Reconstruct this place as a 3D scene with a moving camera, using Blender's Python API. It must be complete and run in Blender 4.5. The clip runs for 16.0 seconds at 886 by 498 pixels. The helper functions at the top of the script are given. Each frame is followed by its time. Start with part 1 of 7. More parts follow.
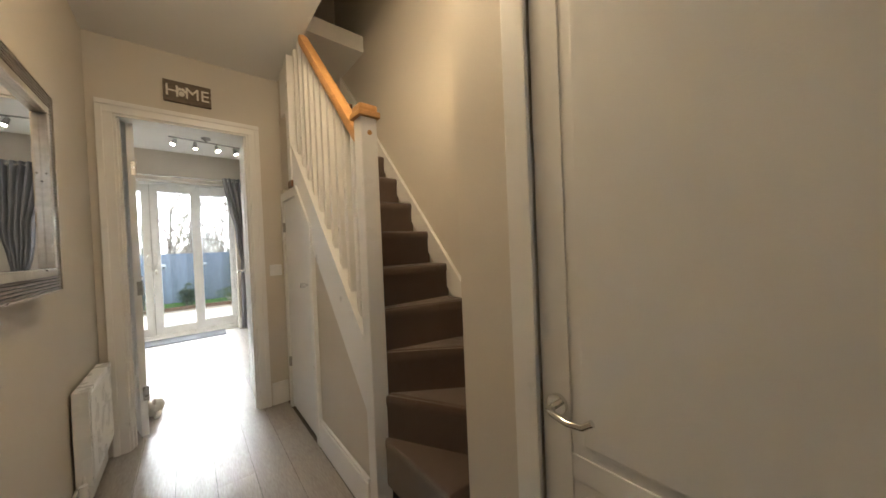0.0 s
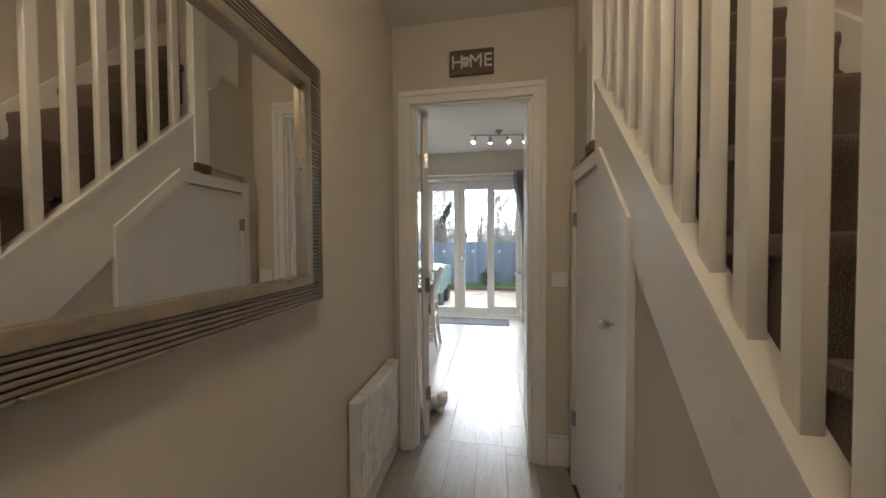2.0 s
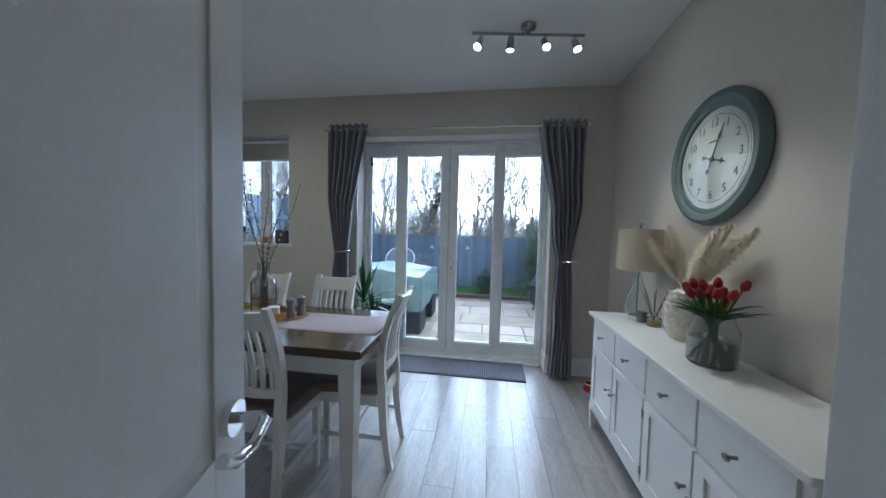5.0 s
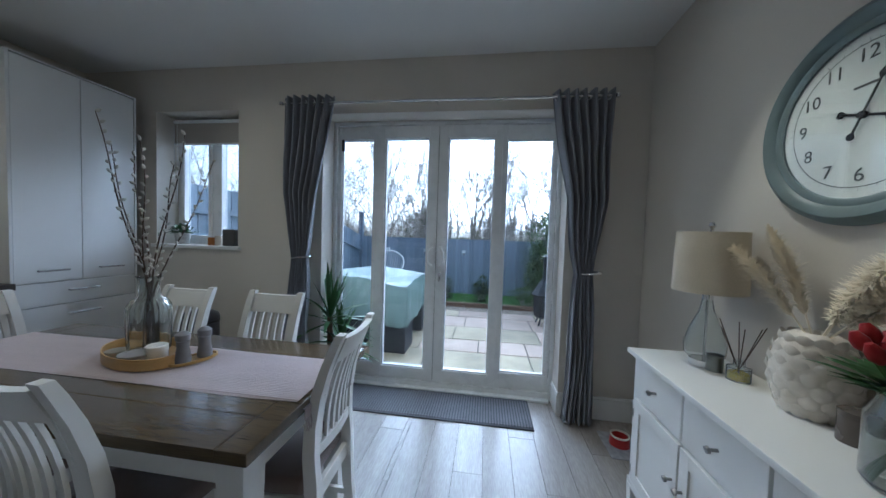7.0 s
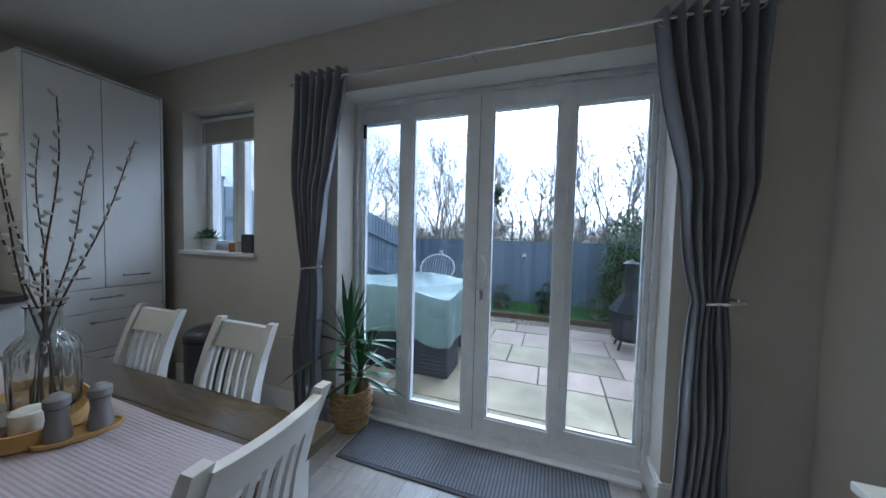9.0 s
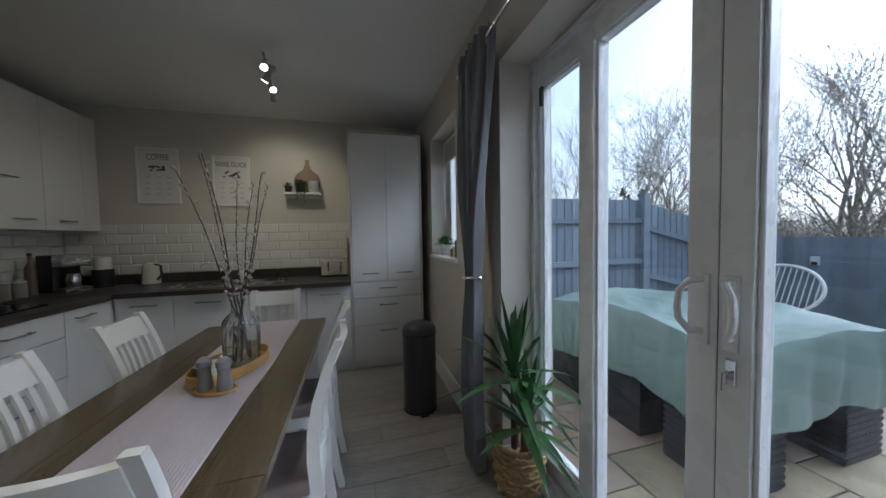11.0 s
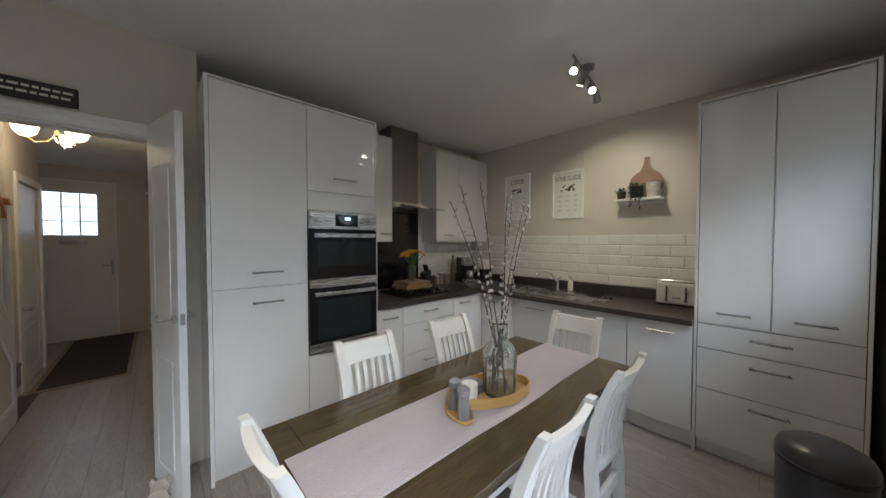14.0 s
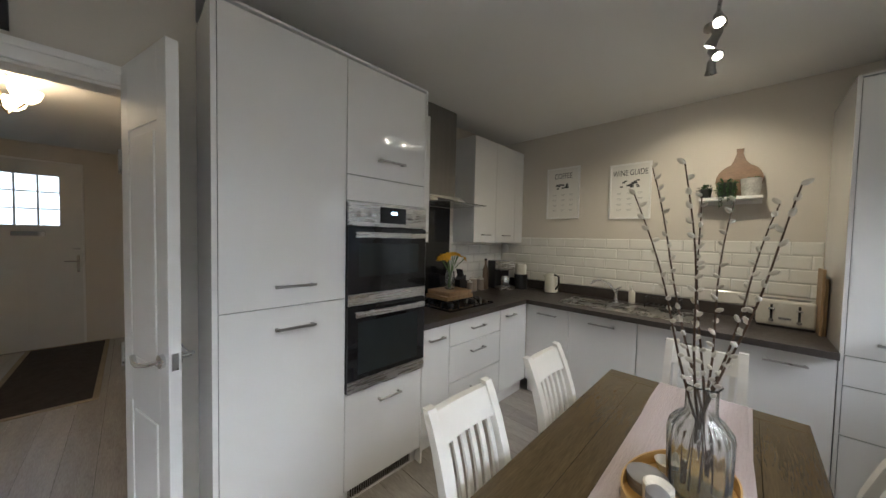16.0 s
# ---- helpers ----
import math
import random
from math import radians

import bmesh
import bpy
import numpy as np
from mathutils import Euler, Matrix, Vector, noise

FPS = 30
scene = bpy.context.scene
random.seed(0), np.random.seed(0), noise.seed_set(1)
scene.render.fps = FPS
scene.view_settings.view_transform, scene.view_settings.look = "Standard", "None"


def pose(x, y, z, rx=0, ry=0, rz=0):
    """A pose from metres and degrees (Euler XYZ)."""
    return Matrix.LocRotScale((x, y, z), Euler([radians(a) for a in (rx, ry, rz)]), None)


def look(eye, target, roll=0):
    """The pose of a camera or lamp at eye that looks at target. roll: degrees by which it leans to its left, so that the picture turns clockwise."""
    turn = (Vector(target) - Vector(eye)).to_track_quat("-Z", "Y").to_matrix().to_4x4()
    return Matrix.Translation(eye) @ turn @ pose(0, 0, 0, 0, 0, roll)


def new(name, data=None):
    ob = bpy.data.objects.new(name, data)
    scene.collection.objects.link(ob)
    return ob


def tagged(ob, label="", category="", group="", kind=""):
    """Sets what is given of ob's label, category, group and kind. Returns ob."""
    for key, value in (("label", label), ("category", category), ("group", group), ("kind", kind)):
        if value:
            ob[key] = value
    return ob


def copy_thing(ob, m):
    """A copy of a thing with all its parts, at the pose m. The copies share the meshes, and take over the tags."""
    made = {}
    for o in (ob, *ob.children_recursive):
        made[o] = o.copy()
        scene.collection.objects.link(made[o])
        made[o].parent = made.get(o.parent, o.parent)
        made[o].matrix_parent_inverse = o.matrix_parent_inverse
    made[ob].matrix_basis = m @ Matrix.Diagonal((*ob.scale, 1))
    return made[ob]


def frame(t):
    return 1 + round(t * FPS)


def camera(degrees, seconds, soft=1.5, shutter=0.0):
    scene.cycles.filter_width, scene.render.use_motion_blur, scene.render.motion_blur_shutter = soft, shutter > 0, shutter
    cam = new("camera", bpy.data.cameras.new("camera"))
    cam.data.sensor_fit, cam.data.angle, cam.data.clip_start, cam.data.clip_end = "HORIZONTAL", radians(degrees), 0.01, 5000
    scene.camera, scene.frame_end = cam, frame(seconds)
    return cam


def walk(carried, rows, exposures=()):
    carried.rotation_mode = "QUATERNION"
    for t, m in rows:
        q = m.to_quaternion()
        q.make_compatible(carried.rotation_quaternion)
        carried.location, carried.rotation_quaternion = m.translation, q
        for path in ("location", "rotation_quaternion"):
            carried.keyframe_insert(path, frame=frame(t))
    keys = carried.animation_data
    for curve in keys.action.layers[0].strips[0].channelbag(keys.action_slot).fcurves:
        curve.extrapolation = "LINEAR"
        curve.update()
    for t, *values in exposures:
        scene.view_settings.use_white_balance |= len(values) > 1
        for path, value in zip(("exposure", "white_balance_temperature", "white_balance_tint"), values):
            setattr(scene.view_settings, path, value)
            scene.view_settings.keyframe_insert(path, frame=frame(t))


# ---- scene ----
cam = camera(110.19, 16.0, shutter=0.08)
EXPOSURES = [(0, 2.8, 6000, 8), (1.0, 2.45, 6000, 8), (2.5, 2.05, 5400, 8), (3.5, 1.7, 4800, 8), (4.5, 1.4, 4650, 6), (7.0, 1.15, 4650, 6), (8.5, 1.05, 4650, 6), (11, 0.68, 5200, 8), (12.0, 0.88, 5250, 9), (12.5, 1.05, 5350, 9), (13.5, 1.42, 5550, 9), (14.5, 1.64, 5560, 9), (16, 1.78, 5660, 9)]
PATH = [
    (0, (0.515, 1.454, 1.181), (1.786, 2.998, 1.154), -2.4),
    (0.5, (0.542, 1.597, 1.208), (1.293, 3.450, 1.167), -1.2),
    (1, (0.590, 1.839, 1.227), (0.930, 3.809, 1.180), -1.0),
    (1.5, (0.655, 2.087, 1.250), (0.656, 4.087, 1.199), -0.7),
    (2, (0.679, 2.363, 1.251), (0.353, 4.335, 1.206), -0.3),
    (2.5, (0.634, 2.655, 1.245), (0.287, 4.624, 1.176), 0.3),
    (3, (0.627, 2.977, 1.225), (0.286, 4.945, 1.125), 1.3),
    (3.5, (0.684, 3.306, 1.244), (0.320, 5.270, 1.152), 1.2),
    (4, (0.583, 3.646, 1.263), (0.244, 5.615, 1.169), 1.2),
    (6.3, (0.519, 4.807, 1.323), (0.252, 6.787, 1.227), 1.6),
    (6.5, (0.524, 4.858, 1.316), (0.247, 6.836, 1.225), 1.6),
    (7, (0.533, 4.897, 1.301), (0.257, 6.877, 1.219), 1.9),
    (7.5, (0.559, 4.967, 1.314), (0.265, 6.943, 1.237), 1.9),
    (8, (0.541, 5.169, 1.320), (0.197, 7.137, 1.234), 1.9),
    (8.5, (0.546, 5.357, 1.321), (0.044, 7.292, 1.244), 1.7),
    (8.7, (0.551, 5.421, 1.327), (-0.000, 7.341, 1.247), 1.6),
    (10.8, (0.741, 6.435, 1.338), (-1.112, 7.183, 1.246), -0.9),
    (11, (0.720, 6.511, 1.337), (-1.204, 7.049, 1.253), -1.0),
    (11.2, (0.702, 6.575, 1.362), (-1.263, 6.932, 1.261), -0.5),
    (11.5, (0.615, 6.651, 1.358), (-1.378, 6.793, 1.258), -0.5),
    (12, (0.455, 6.763, 1.412), (-1.513, 6.423, 1.313), -1.0),
    (12.5, (0.330, 6.853, 1.448), (-1.483, 6.015, 1.365), -1.1),
    (13, (0.257, 6.885, 1.451), (-1.294, 5.624, 1.377), -0.9),
    (13.5, (0.235, 6.861, 1.437), (-1.191, 5.459, 1.374), -0.4),
    (14, (0.245, 6.816, 1.448), (-1.118, 5.353, 1.396), -0.0),
    (14.5, (0.271, 6.678, 1.458), (-1.090, 5.214, 1.394), 0.6),
    (15, (0.337, 6.471, 1.482), (-1.049, 5.031, 1.420), 0.9),
    (15.5, (0.332, 6.304, 1.466), (-1.072, 4.880, 1.398), 1.0),
    (16, (0.249, 6.075, 1.482), (-1.173, 4.670, 1.409), 1.2),
]
walk(cam, [(t, look(e, g, r)) for t, e, g, r in PATH], EXPOSURES)

# ---- world and lights ----
world = bpy.data.worlds.new("overcast_sky")
scene.world = world
world.use_nodes = True
wn = world.node_tree.nodes
sky = wn.new("ShaderNodeTexSky")
sky.sky_type, sky.sun_disc = "NISHITA", False
sky.sun_elevation, sky.sun_rotation = radians(31), radians(6)
sky.air_density, sky.dust_density, sky.ozone_density = 1.0, 4.0, 1.0
hsv = wn.new("ShaderNodeHueSaturation")
hsv.inputs["Saturation"].default_value, hsv.inputs["Value"].default_value = 0.35, 1.4
world.node_tree.links.new(sky.outputs[0], hsv.inputs["Color"])
world.node_tree.links.new(hsv.outputs[0], wn["Background"].inputs[0])
wn["Background"].inputs[1].default_value = 0.15
sun = new("sun", bpy.data.lights.new("sun", "SUN"))
sun.data.energy, sun.data.angle, sun.data.color = 1.5, radians(60), (0.93, 0.97, 1.0)
sun.matrix_world = look((0, 40, 24), (-4, 0, 0))


def lamp(name, kind, place, target, energy, colour, size=0.1, spot=90):
    ob = new(name, bpy.data.lights.new(name, kind))
    ob.data.energy, ob.data.color = energy, colour
    if kind == "AREA":
        ob.data.size = size
    else:
        ob.data.shadow_soft_size = size
    if kind == "SPOT":
        ob.data.spot_size, ob.data.spot_blend = radians(spot), 0.7
    ob.matrix_world = look(place, target)
    return ob


WARM = (1.0, 0.82, 0.54)


# ---- materials ----
def mat(name, colour, rough=0.5, metal=0.0, vary=0.06, scale=6.0, grain=0.0, grain_scale=120.0, bump=0.0, bump_scale=60.0,
        spec=0.5, coat=0.0, sheen=0.0, trans=0.0, ior=1.45, stretch=(1, 1, 1), emit=None, emit_power=0.0, per_object=0.0, rough_vary=0.06):
    """A Principled material with stains at a large scale, grain at a small one, and relief."""
    m = bpy.data.materials.new(name)
    m.use_nodes = True
    nodes, links = m.node_tree.nodes, m.node_tree.links
    b = nodes["Principled BSDF"]
    b.inputs["Roughness"].default_value, b.inputs["Metallic"].default_value = rough, metal
    b.inputs["Specular IOR Level"].default_value, b.inputs["IOR"].default_value = spec, ior
    b.inputs["Coat Weight"].default_value, b.inputs["Sheen Weight"].default_value = coat, sheen
    b.inputs["Transmission Weight"].default_value = trans
    b.inputs["Coat Roughness"].default_value = 0.06
    co = nodes.new("ShaderNodeTexCoord")
    mp = nodes.new("ShaderNodeMapping")
    mp.inputs["Scale"].default_value = stretch
    links.new(co.outputs["Object"], mp.inputs["Vector"])

    def noisy(s, detail=4.0):
        n = nodes.new("ShaderNodeTexNoise")
        n.inputs["Scale"].default_value, n.inputs["Detail"].default_value = s, detail
        links.new(mp.outputs[0], n.inputs["Vector"])
        return n.outputs["Fac"]

    def ranged(fac, lo, hi):
        r = nodes.new("ShaderNodeMapRange")
        r.inputs["From Min"].default_value, r.inputs["From Max"].default_value = 0.25, 0.75
        r.inputs["To Min"].default_value, r.inputs["To Max"].default_value = lo, hi
        links.new(fac, r.inputs["Value"])
        return r.outputs[0]

    def times(a, c):
        t = nodes.new("ShaderNodeMath")
        t.operation = "MULTIPLY"
        links.new(a, t.inputs[0])
        links.new(c, t.inputs[1])
        return t.outputs[0]

    value = ranged(noisy(scale), 1 - vary, 1 + vary)
    if grain:
        value = times(value, ranged(noisy(grain_scale, 6.0), 1 - grain, 1 + grain))
    if per_object:
        info = nodes.new("ShaderNodeObjectInfo")
        shift = nodes.new("ShaderNodeVectorMath")
        shift.operation = "SCALE"
        shift.inputs[0].default_value = (31.0, 17.0, 11.0)
        links.new(info.outputs["Random"], shift.inputs["Scale"])
        links.new(shift.outputs[0], mp.inputs["Location"])
        value = times(value, ranged(info.outputs["Random"], 1 - per_object, 1 + per_object))
    h = nodes.new("ShaderNodeHueSaturation")
    h.inputs["Color"].default_value = (*colour, 1)
    links.new(value, h.inputs["Value"])
    links.new(h.outputs[0], b.inputs["Base Color"])
    links.new(ranged(noisy(scale * 2.3), max(0.0, rough - rough_vary), min(1.0, rough + rough_vary)), b.inputs["Roughness"])
    if bump:
        bp = nodes.new("ShaderNodeBump")
        bp.inputs["Strength"].default_value, bp.inputs["Distance"].default_value = bump, 0.004
        links.new(noisy(bump_scale, 5.0), bp.inputs["Height"])
        links.new(bp.outputs[0], b.inputs["Normal"])
    if emit:
        b.inputs["Emission Color"].default_value, b.inputs["Emission Strength"].default_value = (*emit, 1), emit_power
    return m


WALL = mat("wall_paint", (0.62, 0.575, 0.51), 0.75, vary=0.03, scale=1.5, grain=0.015, bump=0.08, bump_scale=180)
CEILING = mat("ceiling_paint", (0.80, 0.79, 0.77), 0.85, vary=0.02, scale=1.2, bump=0.06, bump_scale=160)
TRIM = mat("white_gloss_trim", (0.80, 0.79, 0.77), 0.32, vary=0.02, scale=4, bump=0.03, bump_scale=40)
DOORWHITE = mat("white_door_paint", (0.78, 0.78, 0.78), 0.38, vary=0.02, scale=5, bump=0.12, bump_scale=220)
UPVC = mat("white_upvc", (0.80, 0.81, 0.82), 0.28, vary=0.02, scale=5)
GLOSS = mat("white_gloss_cabinet", (0.80, 0.79, 0.78), 0.10, vary=0.012, scale=2, coat=0.5, rough_vary=0.03)
CARCASS = mat("white_carcass", (0.76, 0.75, 0.74), 0.4, vary=0.02)
STEEL = mat("brushed_steel", (0.55, 0.54, 0.52), 0.28, 1.0, vary=0.06, scale=3, grain=0.06, grain_scale=60, stretch=(1, 1, 14), rough_vary=0.08)
NICKEL = mat("satin_nickel", (0.38, 0.37, 0.36), 0.3, 1.0, vary=0.05, scale=20)
CHROME = mat("chrome", (0.75, 0.75, 0.76), 0.08, 1.0, vary=0.03, scale=20, rough_vary=0.03)
BLACKGLASS = mat("black_glass", (0.012, 0.012, 0.014), 0.05, vary=0.1, scale=3, rough_vary=0.02)
BLACK = mat("black_plastic", (0.02, 0.02, 0.022), 0.35, vary=0.1, scale=20)
WORKTOP = mat("dark_worktop", (0.055, 0.046, 0.042), 0.42, vary=0.2, scale=18, grain=0.5, grain_scale=260, bump=0.05, bump_scale=200)
TABLEWOOD = mat("dark_stained_oak", (0.070, 0.049, 0.024), 0.2, vary=0.22, scale=4, grain=0.28, grain_scale=40, bump=0.06, bump_scale=50, stretch=(0.5, 7, 7), coat=0.15)
CHAIRWHITE = mat("white_painted_wood", (0.72, 0.705, 0.675), 0.4, vary=0.03, scale=8, bump=0.08, bump_scale=60)
SEAT = mat("taupe_seat_fabric", (0.17, 0.125, 0.11), 0.9, vary=0.1, scale=8, grain=0.2, grain_scale=400, bump=0.4, bump_scale=500, sheen=0.3)
CARPET = mat("brown_carpet", (0.115, 0.075, 0.055), 0.97, vary=0.12, scale=7, grain=0.4, grain_scale=300, bump=1.0, bump_scale=320, sheen=0.4)
OAK = mat("oak_handrail", (0.50, 0.27, 0.10), 0.35, vary=0.12, scale=5, grain=0.15, grain_scale=40, stretch=(6, 1, 6))
CURTAIN = mat("grey_curtain_fabric", (0.20, 0.20, 0.225), 0.85, vary=0.06, scale=6, grain=0.12, grain_scale=500, bump=0.3, bump_scale=600, sheen=0.3)
RUNNER = mat("pale_lilac_runner", (0.46, 0.40, 0.415), 0.95, vary=0.05, scale=10, grain=0.12, grain_scale=300, bump=0.6, bump_scale=300, stretch=(0.4, 2.5, 1))
FLOORSUB = mat("floor_joint_dark", (0.10, 0.09, 0.08), 0.8, vary=0.1)
PLANK = mat("grey_oak_vinyl_plank", (0.34, 0.312, 0.285), 0.33, vary=0.12, scale=3, grain=0.22, grain_scale=26, bump=0.08, bump_scale=40, stretch=(8, 0.8, 1), per_object=0.07)
# grey tint dims the garden seen through the panes; shadowless panes pass full daylight
GLASS = mat("dim_tinted_glass", (0.74, 0.77, 0.78), 0.0, trans=1.0, vary=0, rough_vary=0)


# ---- building helpers ----
def box(bm, x0, y0, z0, x1, y1, z1, bevel=0.0, seg=2):
    m = Matrix.LocRotScale(((x0 + x1) / 2, (y0 + y1) / 2, (z0 + z1) / 2), None, (abs(x1 - x0), abs(y1 - y0), abs(z1 - z0)))
    r = bmesh.ops.create_cube(bm, size=1, matrix=m)
    if bevel:
        edges = list({e for v in r["verts"] for e in v.link_edges})
        bmesh.ops.bevel(bm, geom=edges, offset=bevel, segments=seg, affect="EDGES", profile=0.7, clamp_overlap=True)
    return bm


def boxed(*a, **k):
    return box(bmesh.new(), *a, **k)


def lathe(bm, profile, n=28, x=0.0, y=0.0, z=0.0):
    """Turns a profile of (radius, height) about a vertical axis."""
    rings = []
    for r, h in profile:
        rings.append([bm.verts.new((x + r * math.cos(2 * math.pi * i / n), y + r * math.sin(2 * math.pi * i / n), z + h)) for i in range(n)] if r > 1e-5
                     else [bm.verts.new((x, y, z + h))])
    for a, b in zip(rings, rings[1:]):
        for i in range(n):
            j = (i + 1) % n
            q = [a[i % len(a)], a[j % len(a)], b[j % len(b)], b[i % len(b)]]
            q = list(dict.fromkeys(q))
            if len(q) > 2:
                bm.faces.new(q)
    return bm


def tube(bm, points, radius, n=10, taper=None, flat=1.0):
    """A round bar along points; taper gives a radius factor for each point."""
    pts = [Vector(p) for p in points]
    rings = []
    side = None
    for i, p in enumerate(pts):
        d = (pts[min(i + 1, len(pts) - 1)] - pts[max(i - 1, 0)]).normalized()
        if side is None:
            side = d.orthogonal().normalized()
        side = (side - d * side.dot(d)).normalized()
        up = d.cross(side)
        r = radius * (taper[i] if taper else 1)
        rings.append([bm.verts.new(p + side * r * math.cos(2 * math.pi * k / n) + up * r * flat * math.sin(2 * math.pi * k / n)) for k in range(n)])
    for a, b in zip(rings, rings[1:]):
        for k in range(n):
            bm.faces.new((a[k], a[(k + 1) % n], b[(k + 1) % n], b[k]))
    bm.faces.new(rings[0][::-1])
    bm.faces.new(rings[-1])
    return bm


def prism(bm, outline, depth, m=None):
    """A flat outline of (u, v), extruded: u along x, v along z, depth along y."""
    m = m or Matrix()
    a = [bm.verts.new(m @ Vector((u, 0, v))) for u, v in outline]
    b = [bm.verts.new(m @ Vector((u, depth, v))) for u, v in outline]
    n = len(outline)
    for i in range(n):
        bm.faces.new((a[i], a[(i + 1) % n], b[(i + 1) % n], b[i]))
    bm.faces.new(a[::-1])
    bm.faces.new(b)
    return bm


def finish(bm, name, material, smooth=False):
    bmesh.ops.recalc_face_normals(bm, faces=bm.faces)
    me = bpy.data.meshes.new(name)
    bm.to_mesh(me)
    bm.free()
    me.materials.append(material)
    if smooth:
        for p in me.polygons:
            p.use_smooth = True
        me.set_sharp_from_angle(angle=radians(42))
    return me


def thing(name, bm, material, label, category, group="", kind="", smooth=False, at=None):
    ob = tagged(new(name, finish(bm, name, material, smooth)), label, category, group, kind)
    if at is not None:
        ob.matrix_world = at
    return ob


def base(name, place, label, category, group="", turn=0.0):
    ob = tagged(new(name), label, category, group)
    ob.empty_display_size = 0.05
    ob.matrix_world = pose(*place, 0, 0, turn)
    return ob


def part(name, bm, material, parent, label="", smooth=False):
    ob = new(name, finish(bm, name, material, smooth))
    ob.parent = parent
    if label:
        ob["label"] = label
    return ob


def structure(name, bm, material, label, category, smooth=False):
    return thing(name, bm, material, label, category, kind="structure", smooth=smooth)


# ---- plan ----
XF, XR = -3.10, 1.635          # kitchen far wall, clock wall
YG, YGO = 7.26, 7.58          # garden wall, inner and outer face
YD0, YD1 = 4.15, 4.26         # wall between hall and dining room
YK = 3.82                     # kitchen back wall
XM = 0.085                    # hall's mirror wall
XS = 1.09                     # understairs plane
YF = -0.09                    # front door wall
ZC, ZH = 2.66, 2.52           # ceilings
XSW = 2.02                    # wall beside the stairs
DX0, DX1, DZ = 0.195, 0.89, 2.06   # hall doorway
GX0, GX1, GZ = -0.80, 1.10, 2.25  # garden opening
WX0, WX1, WZ0, WZ1 = -2.36, -1.56, 1.15, 2.30  # kitchen window


def wall_with_hole(bm, x0, x1, y0, y1, z0, z1, holes):
    """A wall along x with rectangular openings (xa, xb, za, zb), in x order."""
    x = x0
    for xa, xb, za, zb in holes:
        box(bm, x, y0, z0, xa, y1, z1)
        if za > z0:
            box(bm, xa, y0, z0, xb, y1, za)
        if zb < z1:
            box(bm, xa, y0, zb, xb, y1, z1)
        x = xb
    box(bm, x, y0, z0, x1, y1, z1)
    return bm


structure("wall_garden", wall_with_hole(bmesh.new(), XF - 0.2, XR + 0.2, YG, YGO, -0.2, ZC + 0.3,
          [(WX0, WX1, WZ0, WZ1), (GX0, GX1, -0.02, GZ)]), WALL, "warm cream painted wall round the garden doors", "wall")
structure("wall_kitchen_far", boxed(XF - 0.2, YK - 0.2, -0.1, XF, YG, ZC + 0.3), WALL, "cream painted kitchen end wall", "wall")
structure("wall_kitchen_back", boxed(XF, YK - 0.2, -0.1, 0.031, YK, ZC + 0.3), WALL, "cream painted wall behind the kitchen units", "wall")
structure("wall_clock", boxed(XR, YD1, -0.1, XR + 0.2, YG, ZC + 0.3), WALL, "cream painted dining room side wall", "wall")
structure("wall_doorway", wall_with_hole(bmesh.new(), 0.031, XR + 0.2, YD0, YD1, -0.1, ZC + 0.3, [(DX0, DX1, -0.1, DZ)]), WALL,
          "beige painted wall with the hall doorway", "wall")
structure("wall_mirror", boxed(0.031, YF - 0.2, -0.1, XM, YD0, ZC + 0.3), WALL, "beige painted hall wall behind the mirror", "wall")
structure("wall_stairs", boxed(XSW, 0.9, -0.1, XSW + 0.15, YD0, 4.6), WALL, "beige painted wall beside the stairs", "wall")
structure("wall_front", wall_with_hole(bmesh.new(), XM, 2.2, YF - 0.2, YF, -0.1, ZC + 0.3, [(0.668, 1.552, -0.1, 2.332)]), WALL, "beige painted wall round the front door", "wall")
structure("ceiling_dining", boxed(XF - 0.2, YK - 0.2, ZC, XR + 0.2, YGO, ZC + 0.12), CEILING, "white painted flat kitchen ceiling", "ceiling")
structure("ceiling_hall", boxed(XM, YF, ZH, XS + 0.03, YD0, ZH + 0.12), CEILING, "white painted flat hall ceiling", "ceiling")
FLOOR = structure("floor", boxed(XF - 0.1, YF - 0.1, -0.1, 2.3, YGO, -0.003), FLOORSUB, "grey oak plank floor", "floor")


# ---- hall ----
def skirting(name, runs, height=0.17, depth=0.018):
    """Boards along walls; runs of (x0, y0, x1, y1) in plan, each a moulded board."""
    for x0, y0, x1, y1 in runs:
        bm = bmesh.new()
        box(bm, x0, y0, 0.0, x1, y1, height - 0.02, bevel=0.003)
        along_x = abs(x1 - x0) > abs(y1 - y0)
        e = 0.006
        box(bm, x0 + (0 if along_x else e / 2), y0 + (e / 2 if along_x else 0), height - 0.019, x1 - (0 if along_x else e / 2), y1 - (e / 2 if along_x else 0), height, bevel=0.003)
        structure(name, bm, TRIM, "white painted moulded skirting board", "skirting board")


D = 0.018
skirting("baseboard", [
    (XM, YF, XM + D, YD0 - 0.02), (0.97, YD0 - D, 1.085, YD0), (1.077, 2.72, 1.095, 3.37),
    (0.97, YD1, XR, YD1 + D), (XR - D, YD1 + D, XR, YG), (GX1 + 0.01, YG - D, XR - D, YG), (-2.46, YG - D, GX0 - 0.01, YG),
    (GX0 - 0.01, YG - D, GX0 + 0.012, 7.455), (GX1 - 0.012, YG - D, GX1 + 0.01, 7.455)])


